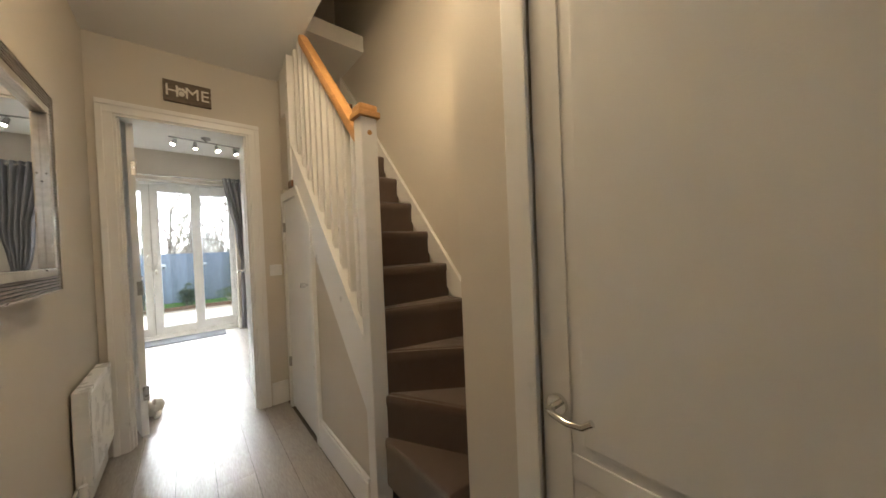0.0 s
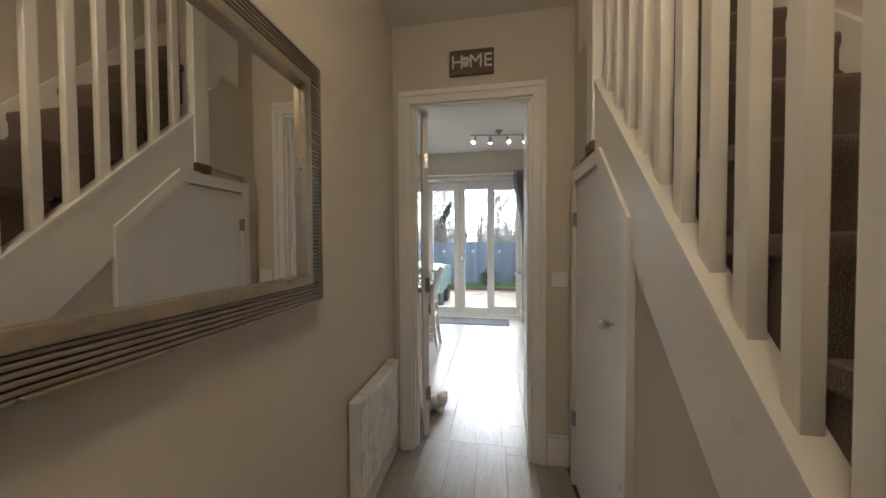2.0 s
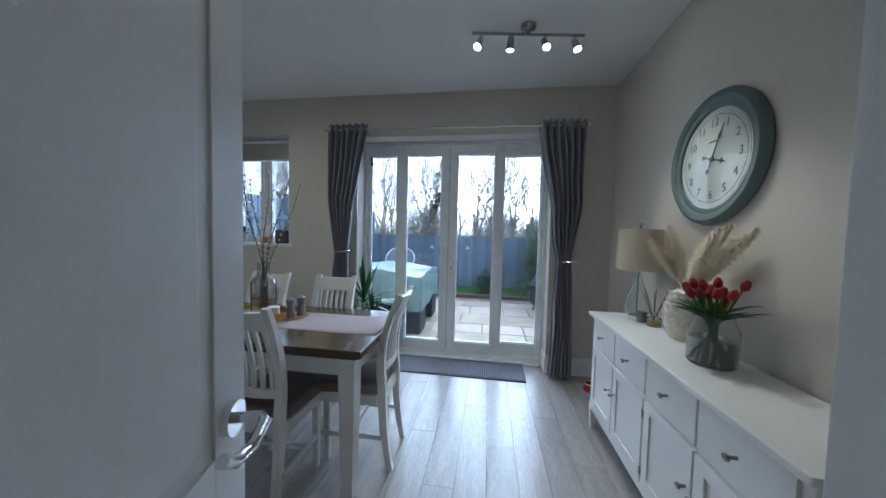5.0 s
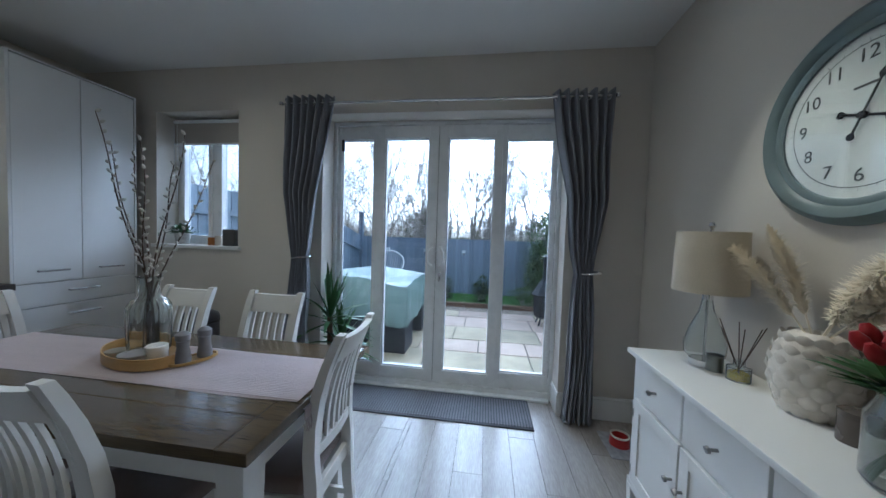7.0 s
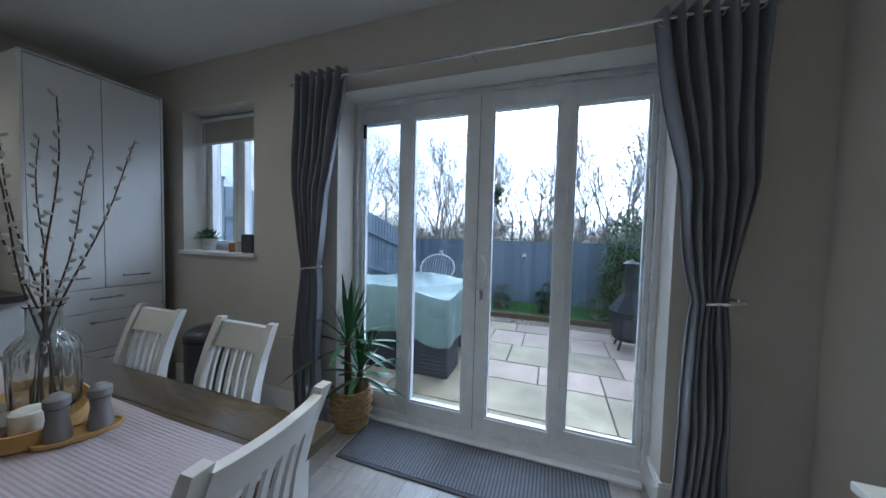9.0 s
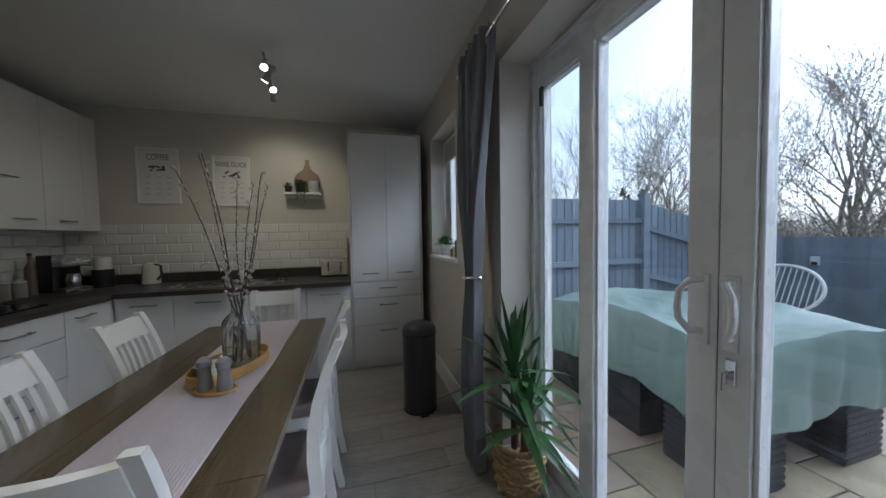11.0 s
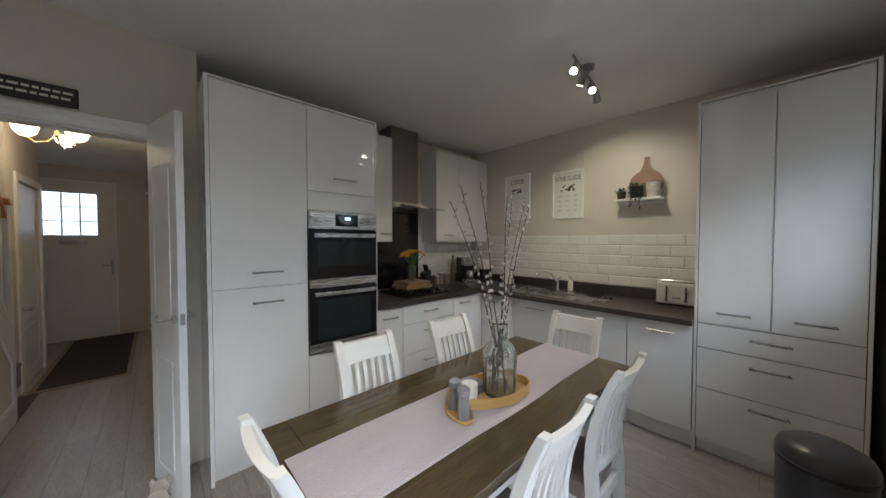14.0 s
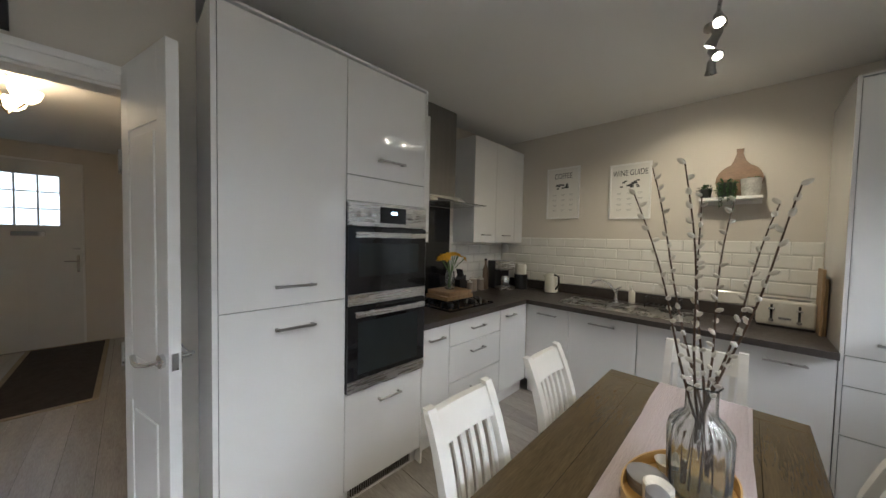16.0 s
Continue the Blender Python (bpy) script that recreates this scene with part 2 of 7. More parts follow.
def architrave(name, x0, x1, top, y, out, w=0.072):
    """A door surround on a wall face at y; out is -1 or +1, the way it stands proud."""
    ob = tagged(new(name), "white painted moulded door surround", "door frame", kind="structure")
    for nm, a in (("jamb_moulding", (x0 - w, 0.0, x0, top)), ("jamb_moulding", (x1, 0.0, x1 + w, top)), ("head_moulding", (x0 - w, top, x1 + w, top + w))):
        bm = bmesh.new()
        xa, za, xb, zb = a
        box(bm, xa, y, za, xb, y + out * 0.014, zb, bevel=0.003)
        if nm == "jamb_moulding":
            xo = xa if xa < x0 else xb
            sgn = 1 if xa < x0 else -1
            box(bm, xo, y + out * 0.0135, za, xo + sgn * 0.03, y + out * 0.022, zb + w * 0.5, bevel=0.004)
        else:
            box(bm, xa, y + out * 0.0135, zb - 0.03, xb, y + out * 0.022, zb, bevel=0.004)
        part(nm, bm, TRIM, ob)
    return ob


architrave("door_surround_hall", DX0, DX1, DZ, YD0, -1)
architrave("door_surround_dining", DX0, DX1, DZ, YD1, 1)
lining = tagged(new("door_lining"), "white painted door lining with stops", "door frame", kind="structure")
for x0, x1 in ((DX0, DX0 + 0.012), (DX1 - 0.012, DX1)):
    part("jamb", boxed(x0, YD0 + 0.002, 0, x1, YD1 - 0.002, DZ - 0.012), TRIM, lining)
part("head", boxed(DX0, YD0 + 0.002, DZ - 0.012, DX1, YD1 - 0.002, DZ), TRIM, lining)
for x0, x1 in ((DX0 + 0.012, DX0 + 0.024), (DX1 - 0.024, DX1 - 0.012)):
    part("stop", boxed(x0, YD0 + 0.03, 0, x1, YD1 - 0.045, DZ - 0.012, bevel=0.002), TRIM, lining)


def lever_handle(parent, side, x, y, z, way):
    """A lever on a round rose; side is the face it stands on (-1 or +1 in y), way the lever's direction in x."""
    bm = bmesh.new()
    tube(bm, [(x, y, z), (x, y + side * 0.012, z)], 0.024, 20)
    tube(bm, [(x, y + side * 0.01, z), (x, y + side * 0.045, z), (x + way * 0.012, y + side * 0.055, z), (x + way * 0.05, y + side * 0.055, z - 0.008),
              (x + way * 0.085, y + side * 0.053, z - 0.004), (x + way * 0.105, y + side * 0.05, z + 0.012)], 0.008, 10)
    part("handle", bm, CHROME, parent, "polished chrome lever handle", smooth=True)


def panel_leaf(name, width, height, at, label, hinge_side=0, thick=0.036, handle_z=1.02, panels=((0.13, 0.80), (0.98, 1.86))):
    """A moulded panel door leaf; local x runs from the hinge, the leaf is thick in y."""
    ob = tagged(new(name), label, "door", kind="structure")
    ob.matrix_world = at
    bm = boxed(0, 0.004, 0.006, width, thick - 0.004, height, bevel=0.002)
    part("panel_core", bm, DOORWHITE, ob)
    st = min(0.075, width * 0.2)
    for y0, y1 in ((0.0, 0.005), (thick - 0.005, thick)):
        bm = bmesh.new()
        box(bm, 0, y0, 0.006, st, y1, height, bevel=0.002)
        box(bm, width - st, y0, 0.006, width, y1, height, bevel=0.002)
        z = 0.006
        for a, b in panels + ((height - 0.0, height),):
            box(bm, st, y0, z, width - st, y1, a, bevel=0.002)
            z = b
        part("frame_face", bm, DOORWHITE, ob)
        for a, b in panels:
            bm = boxed(st + 0.03, y0 - 0.0015 if y0 == 0 else y0, a + 0.03, width - st - 0.03, y1 if y0 == 0 else y1 + 0.0015, b - 0.03, bevel=0.004)
            part("raised_panel", bm, DOORWHITE, ob)
    lever_handle(ob, -1, width - 0.045, 0.0, handle_z, -1)
    lever_handle(ob, 1, width - 0.045, thick, handle_z, -1)
    part("latch_plate", boxed(width - 0.001, 0.008, handle_z - 0.03, width + 0.0015, thick - 0.008, handle_z + 0.03, bevel=0.0005), NICKEL, ob, "satin nickel latch plate")
    for hz in (0.28, 0.97, 1.75):
        bm = boxed(-0.006, -0.004, hz - 0.045, 0.004, 0.022, hz + 0.045, bevel=0.001)
        tube(bm, [(-0.003, -0.004, hz - 0.048), (-0.003, -0.004, hz + 0.048)], 0.006, 10)
        part("hinge", bm, NICKEL, ob, "satin nickel butt hinge")
    return ob


LEAF = 0.355
panel_leaf("door_left_leaf", 0.42, 2.12, pose(DX0 + 0.075, YD1 + 0.012, 0.01, 0, 0, 105), "narrow white moulded panel door leaf standing open")
panel_leaf("door_right_leaf", LEAF, 2.03, pose(DX1 - 0.016, YD1 + 0.008, 0.01, 0, 0, 88) @ Matrix.Translation((0, -0.036, 0)), "narrow white moulded panel door leaf standing open beside the sideboard")

# door in the hall's other side, beside the stairs
XB = 1.20
bm = bmesh.new()
box(bm, XB, 1.92, -0.1, XSW - 0.14, 2.20, ZH + 0.1)
box(bm, XB, 1.16, 2.03, XB + 0.12, 1.92, ZH + 0.1)
box(bm, XB, 1.09, -0.1, 1.9, 1.16, ZH + 0.1)
structure("wall_living_door", bm, WALL, "beige painted wall round a white hall door", "wall")
structure("wall_hall_side", boxed(1.75, YF, -0.1, 1.9, 1.09, ZH + 0.1), WALL, "beige painted hall side wall", "wall")
architr = tagged(new("door_surround_living"), "white painted door surround beside the stairs", "door frame", kind="structure")
part("jamb_moulding", boxed(XB - 0.018, 1.915, 0, XB, 1.985, 2.10, bevel=0.005), TRIM, architr)
part("jamb_moulding", boxed(XB - 0.018, 1.095, 0, XB, 1.165, 2.10, bevel=0.005), TRIM, architr)
part("head_moulding", boxed(XB - 0.018, 1.165, 2.03, XB, 1.915, 2.10, bevel=0.005), TRIM, architr)
panel_leaf("door_living", 0.74, 2.0, pose(XB + 0.004, 1.172, 0.01, 0, 0, 90) @ Matrix.Translation((0, -0.036, 0)), "white moulded panel door, closed, with a chrome lever", handle_z=0.77, panels=((0.13, 0.60), (0.66, 1.86)))
structure("ceiling_entrance", boxed(XS + 0.03, YF, ZH, 1.9, 2.20, ZH + 0.12), CEILING, "white painted hall ceiling by the front door", "ceiling")

# staircase
YS0, ZS0, GO, RISE, XW = 2.732, 1.083, 0.156, 0.180, 1.60
structure("wall_stairwell", boxed(XW, 2.20, -0.1, XW + 0.13, YD0, 4.6), WALL, "beige painted wall beside the stairs", "wall")
stairs = base("staircase", (0, 0, 0), "brown carpeted closed staircase with white painted strings", "staircase")


def tread(bm, outline, z, thick=RISE):
    """One carpeted step: its plan outline, and a soft rounded top edge."""
    n = len(outline)
    c = Vector((sum(p[0] for p in outline) / n, sum(p[1] for p in outline) / n, 0))
    rings = []
    for off, dz in ((0.012, -thick - 0.02), (0.012, -0.045), (0.0, -0.036), (0.0, -0.014), (0.006, -0.004), (0.02, 0.0)):
        rings.append([bm.verts.new((Vector((p[0], p[1], 0)) + (c - Vector((p[0], p[1], 0))).normalized() * off) + Vector((0, 0, z + dz))) for p in outline])
    for a, b in zip(rings, rings[1:]):
        for i in range(n):
            bm.faces.new((a[i], a[(i + 1) % n], b[(i + 1) % n], b[i]))
    bm.faces.new(rings[0][::-1])
    bm.faces.new(rings[-1])
    return bm


for k in range(8):
    y = YS0 + GO * k
    part("step", tread(bmesh.new(), [(1.135, y - 0.01), (XW, y - 0.01), (XW, y + GO + 0.03), (1.135, y + GO + 0.03)], ZS0 + RISE * k), CARPET, stairs, smooth=True)
# winders round the newel
PIV = (1.13, 2.67)
fan = [(1.14, 2.23), (1.38, 2.21), (XW, 2.34), (XW, 2.56), (XW, 2.75)]
for k in range(4):
    a, b = fan[k], fan[k + 1]
    part("winder_step", tread(bmesh.new(), [PIV, a, b, (1.14, 2.75)] if k == 3 else [PIV, a, b, (PIV[0] + 0.02, PIV[1] + 0.02)], ZS0 - RISE * (4 - k)), CARPET, stairs, smooth=True)
for k in range(1, 4):
    fill = [PIV] + [p for p in fan[k:]] + [(1.14, 2.75)]
    part("winder_riser", tread(bmesh.new(), [(PIV[0] + 0.01, PIV[1] + 0.01)] + [(x - 0.004, y + 0.01) for x, y in fan[k + 0:]] + [(1.145, 2.74)], ZS0 - RISE * (5 - k) + 0.185, 0.16), CARPET, stairs)


def string_top(y):
    return 0.87 + 1.10 * (y - 2.80)


bm = bmesh.new()
prism(bm, [(2.70, string_top(2.70) - 0.30), (3.80, string_top(3.80) - 0.30), (3.80, string_top(3.80)), (2.70, string_top(2.70))], 0.05,
      Matrix(((0, 1, 0, 1.085), (1, 0, 0, 0), (0, 0, 1, 0), (0, 0, 0, 1))))
part("outer_string", bm, TRIM, stairs, "white painted outer string")
bm = bmesh.new()
prism(bm, [(2.21, 0.40), (2.56, 0.76), (3.60, 2.00), (4.05, 2.52), (4.05, 2.66), (2.70, 1.09), (2.58, 0.95), (2.21, 0.72)], 0.02,
      Matrix(((0, 1, 0, XW - 0.021), (1, 0, 0, 0), (0, 0, 1, 0), (0, 0, 0, 1))))
part("wall_string", bm, TRIM, stairs, "white painted wall string")

rail = base("stair_balustrade", (1.125, 2.49, 0), "white painted balusters under an oak handrail", "balustrade")
rail.matrix_world = Matrix()
part("newel_post", boxed(1.085, 2.645, 0, 1.158, 2.715, 1.73, bevel=0.006), TRIM, rail, "white painted square newel post")
bm = boxed(1.072, 2.632, 1.73, 1.171, 2.728, 1.755, bevel=0.006)
box(bm, 1.08, 2.64, 1.753, 1.163, 2.72, 1.785, bevel=0.012)
part("newel_cap", bm, OAK, rail, "varnished oak newel cap")
part("dowel_plug", tube(bmesh.new(), [(1.122, 2.646, 1.665), (1.122, 2.641, 1.665)], 0.010, 14), OAK, rail, "brown wooden dowel plug")
HR = 1.10


def rail_z(y):
    return 1.68 + HR * (y - 2.71)


bm = bmesh.new()
prof = [(-0.03, -0.022), (0.03, -0.022), (0.032, 0.0), (0.026, 0.022), (0.0, 0.03), (-0.026, 0.022), (-0.032, 0.0)]
ends = []
for y in (2.71, 3.47):
    ends.append([bm.verts.new((1.12 + u, y, rail_z(y) - 0.03 + v * 1.3)) for u, v in prof])
for i in range(7):
    bm.faces.new((ends[0][i], ends[0][(i + 1) % 7], ends[1][(i + 1) % 7], ends[1][i]))
bm.faces.new(ends[0][::-1]), bm.faces.new(ends[1])
part("handrail", bm, OAK, rail, "golden oak handrail", smooth=True)
bm = bmesh.new()
prism(bm, [(2.715, string_top(2.715) + 0.003), (3.72, string_top(3.72) + 0.003), (3.72, string_top(3.72) + 0.028), (2.715, string_top(2.715) + 0.028)], 0.065,
      Matrix(((0, 1, 0, 1.08), (1, 0, 0, 0), (0, 0, 1, 0), (0, 0, 0, 1))))
part("base_rail", bm, TRIM, rail, "white painted base rail")
y = 2.79
while y < 3.70:
    part("baluster", boxed(1.104, y - 0.016, string_top(y) + 0.01, 1.136, y + 0.016, min(rail_z(y) - 0.045, ZH - 0.002), bevel=0.003), TRIM, rail)
    y += 0.096
bm = boxed(1.075, 3.72, 1.665, 1.16, 3.80, ZH - 0.005, bevel=0.006)
part("upper_newel", bm, TRIM, rail, "white painted upper newel drop")
part("newel_drop_cap", boxed(1.07, 3.715, 1.62, 1.165, 3.805, 1.665, bevel=0.008), mat("walnut_block", (0.16, 0.075, 0.035), 0.4, vary=0.1), rail, "brown wooden drop cap")
bm = bmesh.new()
prism(bm, [(3.80, 2.08), (3.84, 2.09), (3.88, 2.13), (3.90, 2.19), (4.02, 2.19), (4.02, ZH - 0.004), (3.80, ZH - 0.004)], 0.05,
      Matrix(((0, 1, 0, 1.095), (1, 0, 0, 0), (0, 0, 1, 0), (0, 0, 0, 1))))
part("apron_bracket", bm, TRIM, rail, "white painted shaped apron bracket")
structure("wall_stairs_upper", boxed(1.112, 3.81, 1.66, 1.132, YD0, ZH + 0.1), WALL, "beige painted wall at the stair head", "wall")
structure("ceiling_stairs", boxed(XS + 0.03, 2.12, 4.4, 2.1, YD0 + 0.1, 4.5), CEILING, "white ceiling above the stairwell", "ceiling")
structure("wall_stairwell_front", boxed(XS + 0.03, 2.12, ZH + 0.12, XW, 2.20, 4.5), WALL, "beige painted stairwell wall", "wall")
structure("wall_stairwell_hall", boxed(XS - 0.0, 2.20, ZH + 0.12, XS + 0.03, YD0, 4.5), WALL, "beige painted upper stairwell wall", "wall")
structure("wall_stairwell_end", boxed(1.08, YD0, ZC + 0.3, XW + 0.1, YD0 + 0.1, 4.5), WALL, "beige painted stairwell end wall", "wall")

# understairs panel and cupboard
bm = bmesh.new()
prism(bm, [(2.71, 0.0), (3.37, 0.0), (3.37, string_top(3.37) - 0.302), (2.71, string_top(2.71) - 0.302)], 0.03,
      Matrix(((0, 1, 0, 1.098), (1, 0, 0, 0), (0, 0, 1, 0), (0, 0, 0, 1))))
prism(bm, [(4.062, 0.0), (YD0, 0.0), (YD0, 1.66), (4.062, 1.66)], 0.03, Matrix(((0, 1, 0, 1.098), (1, 0, 0, 0), (0, 0, 1, 0), (0, 0, 0, 1))))
prism(bm, [(3.371, 0.9), (4.061, 0.9), (4.061, 1.70), (3.72, 1.70), (3.371, string_top(3.371) - 0.2)], 0.012, Matrix(((0, 1, 0, 1.1285), (1, 0, 0, 0), (0, 0, 1, 0), (0, 0, 0, 1))))
structure("wall_understairs", bm, WALL, "beige painted panel below the stairs", "wall")
PX = Matrix(((0, 1, 0, 1.086), (1, 0, 0, 0), (0, 0, 1, 0), (0, 0, 0, 1)))
cup = base("understairs_cupboard", (1.12, 3.4, 0), "white painted understairs cupboard door with a sloping top corner", "cupboard")
cup.matrix_world = Matrix()
slope = [(3.425, 0.02), (4.005, 0.02), (4.005, 1.546), (3.665, 1.546), (3.425, 1.29)]
part("door", prism(bmesh.new(), slope, 0.02, PX), DOORWHITE, cup)
fr = [((3.372, 0.0), (3.42, 0.0), (3.42, 1.296), (3.372, 1.322)), ((4.01, 0.0), (4.06, 0.0), (4.06, 1.612), (4.01, 1.553)),
      ((3.66, 1.553), (4.01, 1.553), (4.06, 1.612), (3.64, 1.612)), ((3.372, 1.322), (3.42, 1.296), (3.66, 1.553), (3.64, 1.612))]
for f in fr:
    part("frame", prism(bmesh.new(), f, 0.034, PX @ Matrix.Translation((0, -0.012, 0))), TRIM, cup)
bm = tube(bmesh.new(), [(1.086, 3.50, 0.965), (1.062, 3.50, 0.965)], 0.007, 12)
tube(bm, [(1.068, 3.50, 0.965), (1.043, 3.50, 0.965)], 0.016, 16)
part("knob", bm, CHROME, cup, "chrome turn knob", smooth=True)
for hz in (0.35, 1.36):
    part("hinge", boxed(1.07, 3.997, hz - 0.035, 1.087, 4.02, hz + 0.035, bevel=0.002), NICKEL, cup)


def switch_plate(place, turn, label, wide=0.085):
    ob = base("light_switch", place, label, "light switch", turn=turn)
    part("plate", boxed(-wide / 2, -0.008, -0.043, wide / 2, 0, 0.043, bevel=0.003), UPVC, ob)
    part("rocker", boxed(-0.01, -0.012, -0.014, 0.01, -0.007, 0.014, bevel=0.002), UPVC, ob)


switch_plate((1.035, YD0, 1.04), 0, "white plastic light switch on the hall wall")

# mirror
mirror = base("wall_mirror", (XM, 3.0, 1.05), "large wall mirror in a ribbed silver and champagne frame", "mirror")
mirror.matrix_world = Matrix.Translation((0.028, 0, 0))
MY0, MY1, MZ0, MZ1, MW = 2.34, 3.265, 1.07, 1.79, 0.085
SILVER = mat("champagne_silver_frame", (0.50, 0.44, 0.36), 0.32, 0.85, vary=0.15, scale=10, grain=0.1, grain_scale=60)
DARKSILVER = mat("dark_frame_groove", (0.035, 0.03, 0.027), 0.6, 0.0, vary=0.2, scale=20)
RIBSILVER = mat("dull_ribbed_silver", (0.30, 0.265, 0.235), 0.45, 0.6, vary=0.15, scale=20)
part("glass", boxed(XM + 0.012, MY0 + MW, MZ0 + MW, XM + 0.016, MY1 - MW, MZ1 - MW), mat("mirror_silvering", (0.9, 0.9, 0.9), 0.0, 1.0, vary=0, rough_vary=0), mirror, "clear mirror glass")
part("backing", boxed(XM - 0.027, MY0 + 0.01, MZ0 + 0.01, XM + 0.012, MY1 - 0.01, MZ1 - 0.01), SILVER, mirror)
e0, i0, i1 = 0.006, MW - 0.027, MW
for a, b, c, d in ((MY0, MZ0, MY1, MZ0 + e0), (MY0, MZ1 - e0, MY1, MZ1), (MY0, MZ0 + e0, MY0 + e0, MZ1 - e0), (MY1 - e0, MZ0 + e0, MY1, MZ1 - e0)):
    part("outer_edge", boxed(XM + 0.012, a, b, XM + 0.034, c, d, bevel=0.0015), SILVER, mirror)
for a, b, c, d in ((MY0 + i0, MZ0 + i0, MY1 - i0, MZ0 + i1), (MY0 + i0, MZ1 - i1, MY1 - i0, MZ1 - i0), (MY0 + i0, MZ0 + i1, MY0 + i1, MZ1 - i1), (MY1 - i1, MZ0 + i1, MY1 - i0, MZ1 - i1)):
    part("inner_moulding", boxed(XM + 0.012, a, b, XM + 0.036, c, d, bevel=0.006), SILVER, mirror)
for a, b, c, d in ((MY0 + e0, MZ0 + e0, MY1 - e0, MZ0 + i0), (MY0 + e0, MZ1 - i0, MY1 - e0, MZ1 - e0), (MY0 + e0, MZ0 + i0, MY0 + i0, MZ1 - i0), (MY1 - i0, MZ0 + i0, MY1 - e0, MZ1 - i0)):
    part("ribbed_ground", boxed(XM + 0.012, a, b, XM + 0.020, c, d), DARKSILVER, mirror)
for z0, z1 in ((MZ0 + e0, MZ0 + i0), (MZ1 - i0, MZ1 - e0)):
    for r in range(5):
        zz = z0 + (r + 0.5) * (z1 - z0) / 5
        part("long_rib", boxed(XM + 0.019, MY0 + 0.008, zz - 0.0034, XM + 0.03, MY1 - 0.008, zz + 0.0034, bevel=0.001, seg=1), RIBSILVER, mirror)
for y0 in (MY0 + e0, MY1 - i0):
    bm = bmesh.new()
    z = MZ0 + i0 + 0.004
    while z < MZ1 - i0 - 0.008:
        box(bm, XM + 0.019, y0 + 0.002, z, XM + 0.03, y0 + i0 - e0 - 0.002, z + 0.0075)
        z += 0.0115
    part("cross_ribs", bm, RIBSILVER, mirror)["kind"] = "stuff"

# radiator
rad = base("radiator", (XM, 3.8, 0), "white panel radiator with vertical flutes", "radiator")
rad.matrix_world = Matrix()
part("panel", boxed(XM + 0.045, 3.53, 0.17, XM + 0.06, 4.01, 0.595, bevel=0.004), UPVC, rad)
for k in range(14):
    part("flute", boxed(XM + 0.058, 3.545 + k * 0.032, 0.19, XM + 0.068, 3.545 + k * 0.032 + 0.02, 0.575, bevel=0.005, seg=1), UPVC, rad)
part("top_grille", boxed(XM + 0.01, 3.53, 0.575, XM + 0.066, 4.01, 0.60, bevel=0.004), UPVC, rad)
part("side_cover", boxed(XM + 0.01, 3.524, 0.18, XM + 0.062, 3.53, 0.598, bevel=0.002), UPVC, rad)
bm = lathe(bmesh.new(), [(0.016, 0), (0.018, 0.03), (0.014, 0.05), (0.014, 0.075), (0.0, 0.078)], 14, XM + 0.035, 3.51, 0.12)
tube(bm, [(XM + 0.035, 3.51, 0.0), (XM + 0.035, 3.51, 0.13)], 0.0075, 10)
tube(bm, [(XM + 0.035, 3.51, 0.22 - 0.08), (XM + 0.035, 3.535, 0.25)], 0.007, 8)
part("valve", bm, UPVC, rad, "white thermostatic valve", smooth=True)


def lettering(words, size, material, parent, at, name="lettering", spacing=1.0, depth=0.001):
    """Words as a mesh in the built-in font, centred at a pose whose x runs along the line and z out of the face."""
    cu = bpy.data.curves.new("words", "FONT")
    cu.body, cu.size, cu.align_x, cu.align_y, cu.extrude, cu.space_character = words, size, "CENTER", "CENTER", depth, spacing
    tmp = bpy.data.objects.new("words", cu)
    me = bpy.data.meshes.new_from_object(tmp)
    bpy.data.objects.remove(tmp)
    me.materials.append(material)
    ob = new(name, me)
    ob.parent = parent
    ob.matrix_world = at
    return ob


SIGNWOOD = mat("weathered_sign_wood", (0.15, 0.115, 0.085), 0.7, vary=0.2, scale=12, grain=0.3, grain_scale=60, stretch=(1, 1, 5))
LETTER = mat("cream_letter_paint", (0.72, 0.68, 0.6), 0.6, vary=0.06, scale=30)
INK = mat("dark_print", (0.06, 0.06, 0.065), 0.7, vary=0.05)
home = base("home_sign", (0.555, YD0, 2.265), "small weathered wooden sign reading HOME in cream letters", "sign")
part("board", boxed(-0.125, -0.018, -0.068, 0.125, 0, 0.068, bevel=0.003), SIGNWOOD, home)
for a, b, c, d in ((-0.125, 0.056, 0.125, 0.068), (-0.125, -0.068, 0.125, -0.056), (-0.125, -0.056, -0.113, 0.056), (0.113, -0.056, 0.125, 0.056)):
    part("edge_strip", boxed(a, -0.023, b, c, -0.017, d, bevel=0.001), SIGNWOOD, home)
face = pose(0.555, YD0 - 0.019, 2.265, 90, 0, 0)
lettering("H", 0.105, LETTER, home, face @ Matrix.Translation((-0.08, 0, 0)), depth=0.004)
lettering("ME", 0.105, LETTER, home, face @ Matrix.Translation((0.05, 0, 0)), depth=0.004)
bm = bmesh.new()
for u, v, r in ((0, -0.01, 0.016), (-0.02, 0.008, 0.008), (-0.008, 0.02, 0.009), (0.008, 0.02, 0.009), (0.02, 0.008, 0.008)):
    tube(bm, [(-0.032 + u, -0.018, v), (-0.032 + u, -0.024, v)], r, 14)
part("paw_mark", bm, LETTER, home, "cream paw mark in place of a letter")

